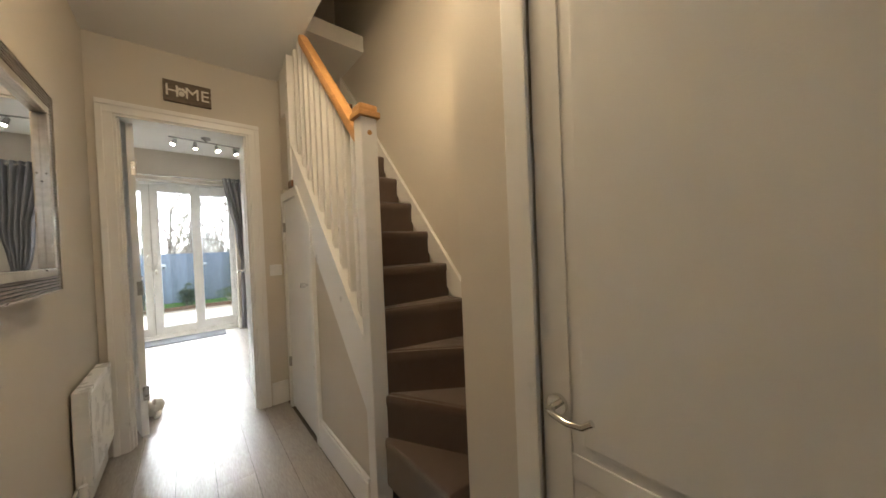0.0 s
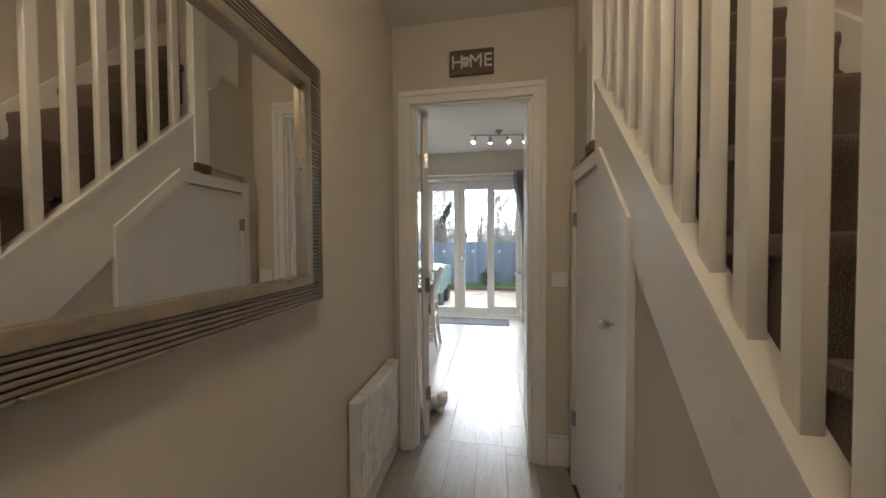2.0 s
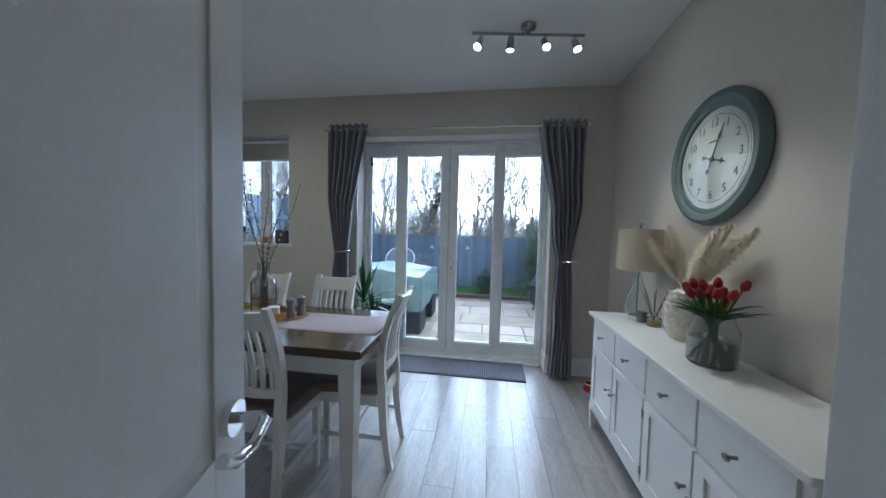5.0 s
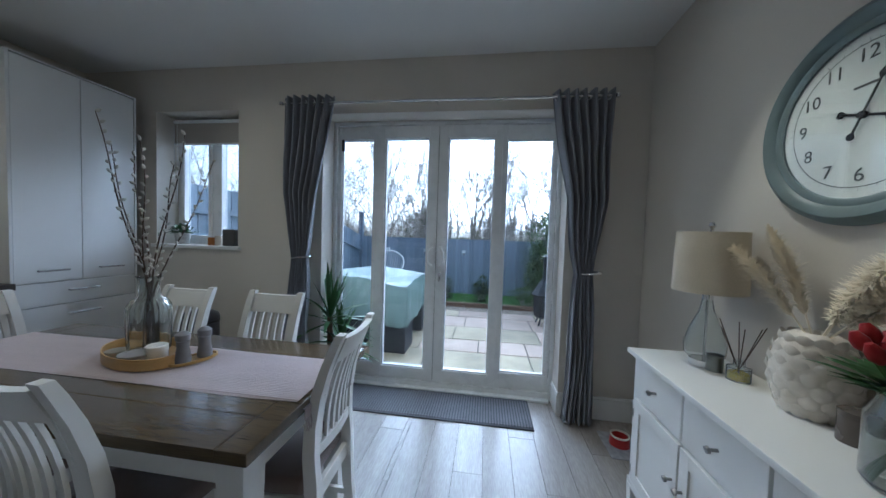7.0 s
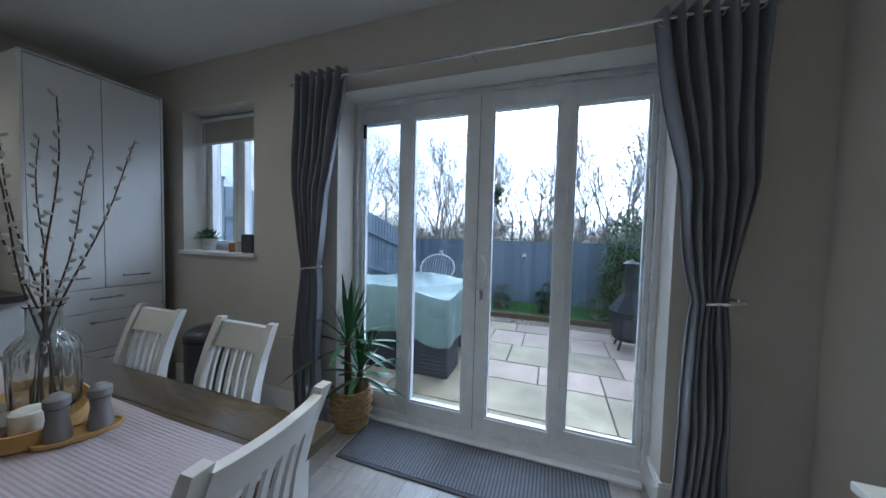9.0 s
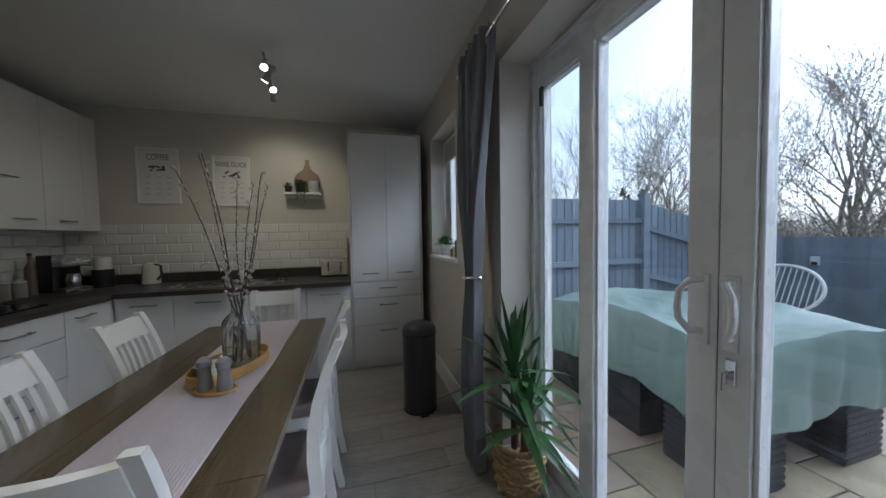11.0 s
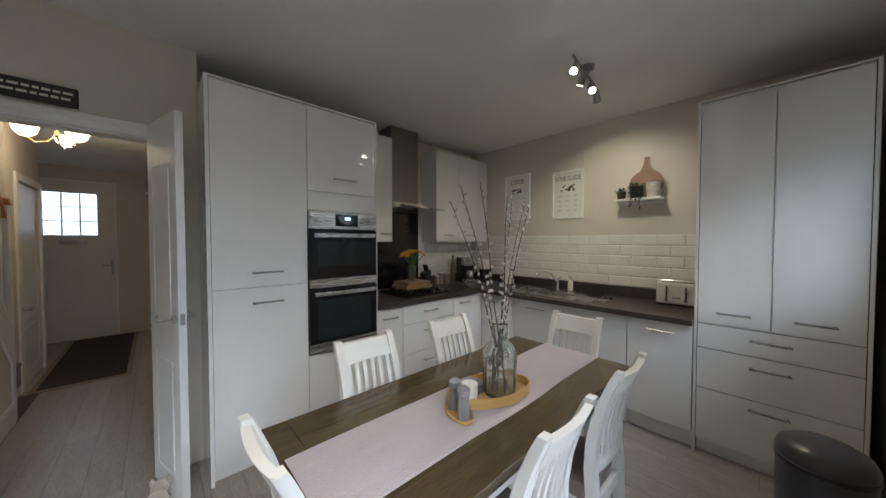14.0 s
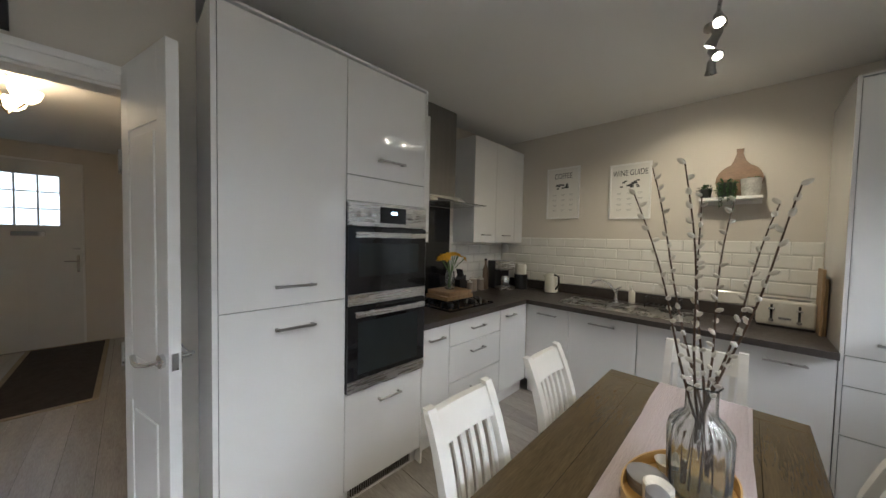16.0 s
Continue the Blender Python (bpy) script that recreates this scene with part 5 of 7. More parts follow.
thing("tin", boxed(-1.75, 7.30, WZ0 + 0.003, -1.63, 7.38, WZ0 + 0.15, bevel=0.012), mat("dark_tin", (0.07, 0.065, 0.06), 0.4, vary=0.1), "dark storage tin on the window sill", "tin")


# ---- curtains ----
def curtain(x_out, x_in, top, tie_x, tie_z, label, seed):
    """An eyelet curtain held back at its outer side; x_out is the edge at the wall, x_in the inner edge at the top."""
    ob = base("curtain", (0, 0, 0), label, "curtain", "garden door curtains")
    bm = bmesh.new()
    rnd = random.Random(seed)
    nu, nv, folds = 92, 44, 6.5
    ph = rnd.uniform(0, 6)
    grid = []
    w_top, w_tie, w_bot = x_in - x_out, (x_in - x_out) * 0.30, (x_in - x_out) * 0.52
    for j in range(nv + 1):
        z = 0.025 + (top - 0.025) * j / nv
        if z >= tie_z:
            f = (z - tie_z) / (top - tie_z)
            s = f ** 0.72
            w = w_tie + (w_top - w_tie) * s
            c0 = tie_x - w_tie * 0.4 + (x_out - (tie_x - w_tie * 0.4)) * min(1, f * 2.5)
        else:
            f = (tie_z - z) / tie_z
            s = f ** 0.5
            w = w_tie + (w_bot - w_tie) * s
            c0 = tie_x - w_tie * 0.4 + (x_out + (x_in - x_out) * 0.08 - (tie_x - w_tie * 0.4)) * min(1, f * 2)
        amp = 0.037 - 0.013 * math.exp(-((z - tie_z) / 0.15) ** 2)
        row = []
        for i in range(nu + 1):
            u = i / nu
            y = 7.14 + amp * math.sin(2 * math.pi * folds * u + ph + 0.6 * math.sin(z * 2.1)) + 0.006 * math.sin(23 * u + 5 * z)
            row.append(bm.verts.new((c0 + w * u + 0.004 * math.sin(9 * z + 6 * u), y, z)))
        grid.append(row)
    for a, b in zip(grid, grid[1:]):
        for i in range(nu):
            bm.faces.new((a[i], a[i + 1], b[i + 1], b[i]))
    cl = part("cloth", bm, CURTAIN, ob, smooth=True)
    so = cl.modifiers.new("thickness", "SOLIDIFY")
    so.thickness = 0.003
    n = 20
    ring = [(tie_x + 0.03 + (abs(w_tie) * 0.62) * math.cos(2 * math.pi * k / n), 7.14 + 0.055 * math.sin(2 * math.pi * k / n), tie_z + 0.008 * math.cos(2 * math.pi * k / n)) for k in range(n)]
    part("tieback", tube(bmesh.new(), ring + ring[:1], 0.008, 8), CHROME, ob, "metal curtain tieback", smooth=True)
    for k in range(6):
        x = x_out + (x_in - x_out) * (0.08 + k * 0.165)
        part("eyelet", tube(bmesh.new(), [(x + 0.02 * math.cos(a), 7.135, top - 0.045 + 0.024 * math.sin(a)) for a in [2 * math.pi * q / 12 for q in range(13)]], 0.004, 5), CHROME, ob)


curtain(-1.06, -0.65, 2.335, -0.93, 1.10, "grey eyelet curtain tied back at the garden doors", 1)
curtain(1.335, 0.945, 2.32, 1.22, 1.08, "grey eyelet curtain tied back beside the sideboard", 2)
pole = base("curtain_pole", (0, 0, 0), "thin chrome curtain pole", "curtain pole")
part("pole", tube(bmesh.new(), [(-1.07, 7.135, 2.285), (0.1, 7.135, 2.282), (1.36, 7.135, 2.278)], 0.009, 10), CHROME, pole, smooth=True)
for x, z in ((-1.08, 2.285), (1.365, 2.278)):
    part("finial", lathe(bmesh.new(), [(0, -0.018), (0.016, -0.012), (0.018, 0), (0.016, 0.012), (0, 0.018)], 14, x, 7.135, z), CHROME, pole, smooth=True)
for x, z in ((-1.065, 2.285), (0.13, 2.282), (1.345, 2.278)):
    part("bracket", tube(bmesh.new(), [(x, YG, z + 0.02), (x, 7.135, z)], 0.006, 8), CHROME, pole)

# ---- dining table and chairs ----
TX0, TX1, TY0, TY1, TZ = -1.66, -0.02, 5.55, 6.28, 0.76
table = base("dining_table", ((TX0 + TX1) / 2, (TY0 + TY1) / 2, 0), "farmhouse dining table, dark stained oak top on white legs", "table")
table.matrix_world = Matrix()
nb = 5
for k in range(nb):
    y0 = TY0 + k * (TY1 - TY0) / nb
    part("tabletop_board", boxed(TX0 + 0.09, y0 + 0.0006, TZ - 0.035, TX1 - 0.09, y0 + (TY1 - TY0) / nb - 0.0006, TZ, bevel=0.002), TABLEWOOD, table)
for x0, x1 in ((TX0, TX0 + 0.089), (TX1 - 0.089, TX1)):
    part("breadboard_end", boxed(x0, TY0, TZ - 0.035, x1, TY1, TZ, bevel=0.004), TABLEWOOD, table)
part("under_frame", boxed(TX0 + 0.03, TY0 + 0.03, TZ - 0.055, TX1 - 0.03, TY1 - 0.03, TZ - 0.0355, bevel=0.006), TABLEWOOD, table)
for a in ((TX0 + 0.11, TY0 + 0.07, TX1 - 0.11, TY0 + 0.09), (TX0 + 0.11, TY1 - 0.09, TX1 - 0.11, TY1 - 0.07), (TX0 + 0.07, TY0 + 0.11, TX0 + 0.09, TY1 - 0.11), (TX1 - 0.09, TY0 + 0.11, TX1 - 0.07, TY1 - 0.11)):
    part("apron", boxed(a[0], a[1], TZ - 0.15, a[2], a[3], TZ - 0.056, bevel=0.002), CHAIRWHITE, table)
for sx in (0, 1):
    for sy in (0, 1):
        x, y = (TX0 + 0.05, TX1 - 0.05)[sx], (TY0 + 0.05, TY1 - 0.05)[sy]
        dx, dy = (1, -1)[sx], (1, -1)[sy]
        bm = boxed(min(x, x + dx * 0.085), min(y, y + dy * 0.085), 0, max(x, x + dx * 0.085), max(y, y + dy * 0.085), TZ - 0.056, bevel=0.004)
        for v in bm.verts:
            if v.co.z < 0.1:
                v.co.x = x + dx * 0.0425 + (v.co.x - x - dx * 0.0425) * 0.72
                v.co.y = y + dy * 0.0425 + (v.co.y - y - dy * 0.0425) * 0.72
        part("leg", bm, CHAIRWHITE, table)

CW, CD, CSH, CTOP = 0.315, 0.37, 0.45, 0.957


def curved_post(bm, x, w, pts, depth):
    """An upright sawn to a curve: pts of (y, z), constant width in x."""
    rows = []
    for i, (y, z) in enumerate(pts):
        d = depth[i] if isinstance(depth, (list, tuple)) else depth
        rows.append([bm.verts.new((x - w / 2, y - d / 2, z)), bm.verts.new((x + w / 2, y - d / 2, z)), bm.verts.new((x + w / 2, y + d / 2, z)), bm.verts.new((x - w / 2, y + d / 2, z))])
    for a, b in zip(rows, rows[1:]):
        for i in range(4):
            bm.faces.new((a[i], a[(i + 1) % 4], b[(i + 1) % 4], b[i]))
    bm.faces.new(rows[0][::-1]), bm.faces.new(rows[-1])
    return bm


def back_curve(z):
    """How far the back leans away (in -y) at height z above the seat; the origin is the back at seat height."""
    if z < CSH:
        return -0.05 * ((CSH - z) / CSH) ** 2
    f = (z - CSH) / (CTOP - CSH)
    return 0.02 * math.sin(f * math.pi) - 0.085 * f * f


def dining_chair(at, label):
    """The seat lies towards +y from the back."""
    ob = base("dining_chair", (0, 0, 0), label, "chair", "chairs round the dining table")
    zs = [0, 0.12, 0.25, 0.38, 0.45, 0.55, 0.65, 0.75, 0.85, CTOP - 0.03, CTOP + 0.012]
    for s in (-1, 1):
        part("back_post", curved_post(bmesh.new(), s * (CW / 2 - 0.017), 0.034, [(back_curve(z), z) for z in zs], [0.03, 0.034, 0.04, 0.044, 0.046, 0.044, 0.04, 0.036, 0.032, 0.03, 0.026]), CHAIRWHITE, ob)
        bm = boxed(s * (CW / 2 + 0.02) - 0.018, CD - 0.03, 0, s * (CW / 2 + 0.02) + 0.018, CD + 0.006, CSH - 0.03, bevel=0.003)
        for v in bm.verts:
            if v.co.z < 0.1:
                v.co.x, v.co.y = s * (CW / 2 + 0.02) + (v.co.x - s * (CW / 2 + 0.02)) * 0.75, CD - 0.012 + (v.co.y - CD + 0.012) * 0.75
        part("front_leg", bm, CHAIRWHITE, ob)
        part("side_rail", boxed(s * (CW / 2 + 0.002) - 0.010, 0.02, CSH - 0.085, s * (CW / 2 + 0.002) + 0.010, CD - 0.03, CSH - 0.03, bevel=0.002), CHAIRWHITE, ob)
        part("side_stretcher", boxed(s * (CW / 2 - 0.002) - 0.008, -0.01, 0.17, s * (CW / 2 - 0.002) + 0.008, CD - 0.025, 0.195, bevel=0.003), CHAIRWHITE, ob)
    part("cross_stretcher", boxed(-CW / 2 + 0.006, CD * 0.5 - 0.01, 0.17, CW / 2 - 0.006, CD * 0.5 + 0.01, 0.192, bevel=0.003), CHAIRWHITE, ob)
    for y in (0.0, CD - 0.022):
        part("seat_rail", boxed(-CW / 2 + 0.02, y - 0.008, CSH - 0.085, CW / 2 - 0.02, y + 0.012, CSH - 0.03, bevel=0.002), CHAIRWHITE, ob)
    # crest rail, bowed between the posts
    for z0, z1, nm in ((CTOP - 0.095, CTOP - 0.002, "crest_rail"), (CSH + 0.09, CSH + 0.125, "lower_back_rail")):
        bm = bmesh.new()
        rows = []
        n = 10
        for i in range(n + 1):
            x = -CW / 2 + 0.031 + (CW - 0.062) * i / n
            bow = -0.018 * (1 - (2 * x / CW) ** 2)
            rise = -0.006 * (1 - (2 * x / CW) ** 2) if nm == "crest_rail" else 0
            rows.append([bm.verts.new((x, back_curve(z) + bow + dy, z + (rise if z == z1 else 0))) for z, dy in ((z0, 0.013), (z0, -0.013), (z1, -0.013), (z1, 0.013))])
        for a, b in zip(rows, rows[1:]):
            for i in range(4):
                bm.faces.new((a[i], a[(i + 1) % 4], b[(i + 1) % 4], b[i]))
        bm.faces.new(rows[0]), bm.faces.new(rows[-1][::-1])
        part(nm, bm, CHAIRWHITE, ob, smooth=True)
    for k in range(6):
        x = -CW / 2 + 0.052 + k * (CW - 0.104) / 5
        bow = -0.018 * (1 - (2 * x / CW) ** 2)
        zz = [CSH + 0.12, 0.65, 0.71, 0.77, 0.82, CTOP - 0.09]
        part("slat", curved_post(bmesh.new(), x, 0.019, [(back_curve(z) + bow, z) for z in zz], 0.011), CHAIRWHITE, ob)
    bm = boxed(-CW / 2 - 0.015, 0.02, CSH - 0.03, CW / 2 + 0.015, CD + 0.01, CSH + 0.03, bevel=0.022, seg=3)
    for v in bm.verts:
        if v.co.z > CSH:
            v.co.z += 0.014 * (1 - (v.co.x / (CW / 2)) ** 2)
        v.co.x *= 1 + 0.12 * (v.co.y / CD - 0.5)
    part("seat", bm, SEAT, ob, "taupe fabric seat pad", smooth=True)
    ob.matrix_world = at
    return ob


c0 = dining_chair(pose(-0.52, 5.50, 0, 0, 0, 0), "white painted slat-back dining chair with a taupe seat, pushed in")
copy_thing(c0, pose(-1.10, 5.50, 0, 0, 0, 0))
copy_thing(c0, pose(-0.59, 6.35, 0, 0, 0, 180))
copy_thing(c0, pose(-1.13, 6.35, 0, 0, 0, 180))
tagged(copy_thing(c0, pose(-0.02, 5.98, 0, 0, 0, 92)), "white painted slat-back dining chair at the table end by the sideboard")
tagged(copy_thing(c0, pose(-1.68, 5.94, 0, 0, 0, -90)), "white painted slat-back dining chair at the table end by the sink")

# runner and table things
run = base("table_runner", (0, 0, 0), "pale lilac ribbed cotton table runner with fringed ends", "table runner")
RY0, RY1 = 5.785, 6.115
bm = bmesh.new()
nx, ny = 90, 64
grid = []
for i in range(nx + 1):
    x = TX0 - 0.06 + (TX1 - TX0 + 0.12) * i / nx
    row = []
    for j in range(ny + 1):
        y = RY0 + (RY1 - RY0) * j / ny + 0.008 * math.sin(x * 5.3) * (1 if j in (0, ny) else 0.6)
        over = max(0.0, x - TX1, TX0 - x)
        z = TZ + 0.0025 + (0.0014 if j % 2 else 0.0) + 0.0012 * math.sin(7 * x + 11 * y)
        xx = x
        if over > 0:
            xx = (TX1 if x > 0 else TX0) + (0.006 if x > 0 else -0.006)
            z = TZ + 0.002 - over
        row.append(bm.verts.new((xx, y, z)))
    grid.append(row)
for a, b in zip(grid, grid[1:]):
    for j in range(ny):
        bm.faces.new((a[j], a[j + 1], b[j + 1], b[j]))
cl = part("cloth", bm, RUNNER, run)
so = cl.modifiers.new("thickness", "SOLIDIFY")
so.thickness = 0.002
so.offset = 1
rnd = random.Random(5)
for xe, s in ((TX1 + 0.006, 1), (TX0 - 0.006, -1)):
    bm = bmesh.new()
    for k in range(60):
        y = RY0 + 0.004 + k * (RY1 - RY0 - 0.008) / 59
        tube(bm, [(xe, y, TZ - 0.055), (xe + s * rnd.uniform(0, 0.008), y + rnd.uniform(-.004, .004), TZ - 0.075), (xe + s * rnd.uniform(0, 0.01), y + rnd.uniform(-.006, .006), TZ - 0.095)], 0.0014, 4)
    part("fringe", bm, RUNNER, run, "cotton fringe")

VX, VY, VZ = -0.855, 6.0, TZ + 0.009
TRAYW = mat("golden_bamboo", (0.50, 0.31, 0.10), 0.4, vary=0.12, scale=8, grain=0.12, stretch=(1, 1, 6))
tray = base("wooden_tray", (VX + 0.02, VY - 0.035, TZ + 0.005), "oval golden bamboo serving tray on the runner", "tray", turn=-19)
bm = bmesh.new()
n = 40
prof = [(0.0, 0.0), (0.97, 0.0), (1.0, 0.004), (1.0, 0.045), (0.965, 0.045), (0.955, 0.008), (0.0, 0.008)]
rings = []
for r, h in prof:
    rings.append([bm.verts.new((0.20 * r * math.cos(2 * math.pi * k / n), 0.115 * r * math.sin(2 * math.pi * k / n), h)) for k in range(n)] if r else [bm.verts.new((0, 0, h))])
for a, b in zip(rings, rings[1:]):
    for k in range(n):
        q = list(dict.fromkeys([a[k % len(a)], a[(k + 1) % n % len(a)], b[(k + 1) % n % len(b)], b[k % len(b)]]))
        if len(q) > 2:
            bm.faces.new(q)
part("tray", bm, TRAYW, tray, smooth=True)
vase = base("glass_vase", (VX, VY, TZ + 0.014), "ribbed clear glass vase of pussy willow branches", "vase")
VASEG = mat("grey_green_glass", (0.88, 0.91, 0.90), 0.03, trans=0.97, vary=0.0, rough_vary=0.01)
bm = bmesh.new()
outer = [(0.0, 0.0), (0.07, 0.0), (0.080, 0.016), (0.083, 0.08), (0.083, 0.18), (0.079, 0.20), (0.062, 0.222), (0.044, 0.238), (0.041, 0.25), (0.041, 0.312), (0.050, 0.322)]
inner = [(0.047, 0.320), (0.038, 0.310), (0.038, 0.25), (0.041, 0.236), (0.059, 0.219), (0.076, 0.198), (0.080, 0.178), (0.080, 0.03), (0.066, 0.012), (0.0, 0.010)]
nn = 72
rings = []
for r, h in outer + inner:
    amp = 0.0028 if (0.10 < h < 0.23 and (r, h) in outer) else 0.0
    rings.append([bm.verts.new(((r + amp * math.cos(18 * 2 * math.pi * k / nn)) * math.cos(2 * math.pi * k / nn), (r + amp * math.cos(18 * 2 * math.pi * k / nn)) * math.sin(2 * math.pi * k / nn), h)) for k in range(nn)] if r else [bm.verts.new((0, 0, h))])
for a, b in zip(rings, rings[1:]):
    for k in range(nn):
        q = list(dict.fromkeys([a[k % len(a)], a[(k + 1) % nn % len(a)], b[(k + 1) % nn % len(b)], b[k % len(b)]]))
        if len(q) > 2:
            bm.faces.new(q)
bm.transform(Matrix.Diagonal((0.88, 0.88, 1, 1)))
part("glass", bm, VASEG, vase, "ribbed clear glass body", smooth=True)
TWIG = mat("willow_bark", (0.075, 0.045, 0.03), 0.7, vary=0.25, scale=30)
CATKIN = mat("willow_catkin", (0.55, 0.52, 0.46), 0.9, vary=0.15, scale=60, sheen=0.6)
rnd = random.Random(21)
for k in range(7):
    a = 2 * math.pi * k / 7 + rnd.uniform(-0.25, 0.25)
    lean, h = rnd.uniform(0.12, 0.25), rnd.uniform(0.78, 0.92)
    pts = []
    for i in range(14):
        f = i / 13
        rr = -0.03 + (lean + 0.03) * f ** 1.25
        pts.append(Vector((rr * math.cos(a) + 0.008 * math.sin(f * 9 + k), rr * math.sin(a) + 0.008 * math.cos(f * 8 + k), 0.02 + h * f)))
    br = part("branch", tube(bmesh.new(), pts, 0.0042, 6, taper=[1 - 0.65 * i / 13 for i in range(14)]), TWIG, vase, "thin brown branch")
    bm = bmesh.new()
    for i in range(5, 14):
        for s in (0, 1):
            p = pts[i] + (pts[max(i - 1, 0)] - pts[i]) * (0.5 * s)
            d = Vector((rnd.uniform(-1, 1), rnd.uniform(-1, 1), 0.6)).normalized()
            tube(bm, [p, p + d * 0.006, p + d * 0.014, p + d * 0.02], 0.0062, 7, taper=[0.5, 1.0, 0.9, 0.3])
    part("catkins", bm, CATKIN, br, "pale furry buds", smooth=True)["kind"] = "stuff"
STONEW = mat("grey_stoneware", (0.22, 0.21, 0.215), 0.55, vary=0.1, scale=20)
for k in range(3):
    thing("coaster", lathe(bmesh.new(), [(0, 0), (0.05, 0), (0.052, 0.004), (0.052, 0.012), (0.045, 0.014), (0, 0.012)], 26, VX + 0.06 + 0.004 * k, VY - 0.105, TZ + 0.013 + k * 0.0145),
          STONEW, "grey stoneware coaster in a small stack", "coaster", "stack of coasters", smooth=True)
thing("pillar_candle", lathe(bmesh.new(), [(0, 0), (0.036, 0), (0.036, 0.062), (0.03, 0.066), (0, 0.06)], 24, VX + 0.12, VY - 0.07, TZ + 0.013), CREAM, "short white candle on the tray", "candle", smooth=True)
bowls = base("small_bowl", (VX - 0.06, VY - 0.075, TZ + 0.013), "small white patterned bowl on the tray", "bowl")
part("bowl", lathe(bmesh.new(), [(0, 0), (0.022, 0), (0.036, 0.03), (0.033, 0.03), (0.02, 0.006), (0, 0.006)], 22), CREAM, bowls, smooth=True)
gt = base("grinder_tray", (VX + 0.235, VY - 0.02, TZ + 0.0055), "small bamboo tray for grinders", "tray", turn=72)
bm = lathe(bmesh.new(), [(0, 0), (0.9, 0), (1.0, 0.25), (1.0, 1.0), (0.93, 1.0), (0.9, 0.5), (0, 0.45)], 36)
bm.transform(Matrix.Diagonal((0.085, 0.045, 0.013, 1)))
part("tray", bm, TRAYW, gt, smooth=True)
for k, (dx, dy) in enumerate(((-0.012, -0.036), (0.012, 0.036))):
    gm = base("pepper_grinder", (VX + 0.235 + dx, VY - 0.02 + dy, TZ + 0.0125), "grey salt and pepper grinder with a domed top", "grinder", "salt and pepper grinders")
    part("body", lathe(bmesh.new(), [(0, 0), (0.026, 0), (0.026, 0.02), (0.020, 0.06), (0.022, 0.085), (0, 0.085)], 22), STONEW, gm, smooth=True)
    part("top", lathe(bmesh.new(), [(0.02, 0.086), (0.025, 0.09), (0.025, 0.11), (0.012, 0.122), (0, 0.124)], 22), STONEW, gm, smooth=True)

# ---- sideboard side ----
SBX, SBY0, SBY1, SBZ = 1.257, 5.03, 6.485, 0.79
SBW = mat("white_sideboard_paint", (0.77, 0.755, 0.72), 0.36, vary=0.01, scale=3, rough_vary=0.01)
sb = base("sideboard", (0, 0, 0), "white painted sideboard with drawers over cupboard doors", "sideboard")
part("top", boxed(SBX - 0.02, SBY0 - 0.02, SBZ - 0.022, XR - 0.02, SBY1 + 0.02, SBZ, bevel=0.004), SBW, sb)
part("carcass", boxed(SBX + 0.012, SBY0, 0.13, XR - 0.025, SBY1, SBZ - 0.023, bevel=0.003), SBW, sb)
for y in (SBY0 + 0.022, SBY1 - 0.022):
    for x in (SBX + 0.02, XR - 0.05):
        bm = boxed(x - 0.02, y - 0.02, 0, x + 0.02, y + 0.02, 0.14, bevel=0.003)
        for v in bm.verts:
            if v.co.z < 0.05:
                v.co.x = x + (v.co.x - x) * 0.6
        part("leg", bm, SBW, sb)
part("front_rail", boxed(SBX + 0.002, SBY0, 0.13, SBX + 0.014, SBY1, 0.165, bevel=0.002), SBW, sb)
KNOB = mat("pewter_knob", (0.30, 0.29, 0.28), 0.35, 1.0, vary=0.1)
ncol = 4
for k in range(ncol):
    y0 = SBY0 + 0.03 + k * (SBY1 - SBY0 - 0.06) / ncol
    y1 = y0 + (SBY1 - SBY0 - 0.06) / ncol - 0.012
    dr = part("drawer", boxed(SBX, y0, 0.585, SBX + 0.016, y1, SBZ - 0.035, bevel=0.004), SBW, sb)
    do = part("door", boxed(SBX + 0.003, y0, 0.175, SBX + 0.016, y1, 0.57, bevel=0.003), SBW, sb)
    for a in ((y0, 0.175, y0 + 0.05, 0.57), (y1 - 0.05, 0.175, y1, 0.57), (y0 + 0.05, 0.52, y1 - 0.05, 0.57), (y0 + 0.05, 0.175, y1 - 0.05, 0.225)):
        part("door_frame", boxed(SBX - 0.004, a[0], a[1], SBX + 0.004, a[2], a[3], bevel=0.0015), SBW, do)
    for par, ky, kz in ((dr, (y0 + y1) / 2, 0.675), (do, y0 + 0.025 if k % 2 else y1 - 0.025, 0.42)):
        bm = tube(bmesh.new(), [(SBX, ky, kz), (SBX - 0.02, ky, kz), (SBX - 0.026, ky, kz), (SBX - 0.034, ky, kz - 0.002)], 0.009, 12, taper=[0.6, 0.6, 1.3, 1.2])
        part("knob", bm, KNOB, par, "pewter knob", smooth=True)
    for hz in (0.23, 0.50):
        part("hinge", boxed(SBX - 0.006, (y1 if k % 2 else y0) - 0.004, hz - 0.018, SBX, (y1 if k % 2 else y0) + 0.004, hz + 0.018), KNOB, do)

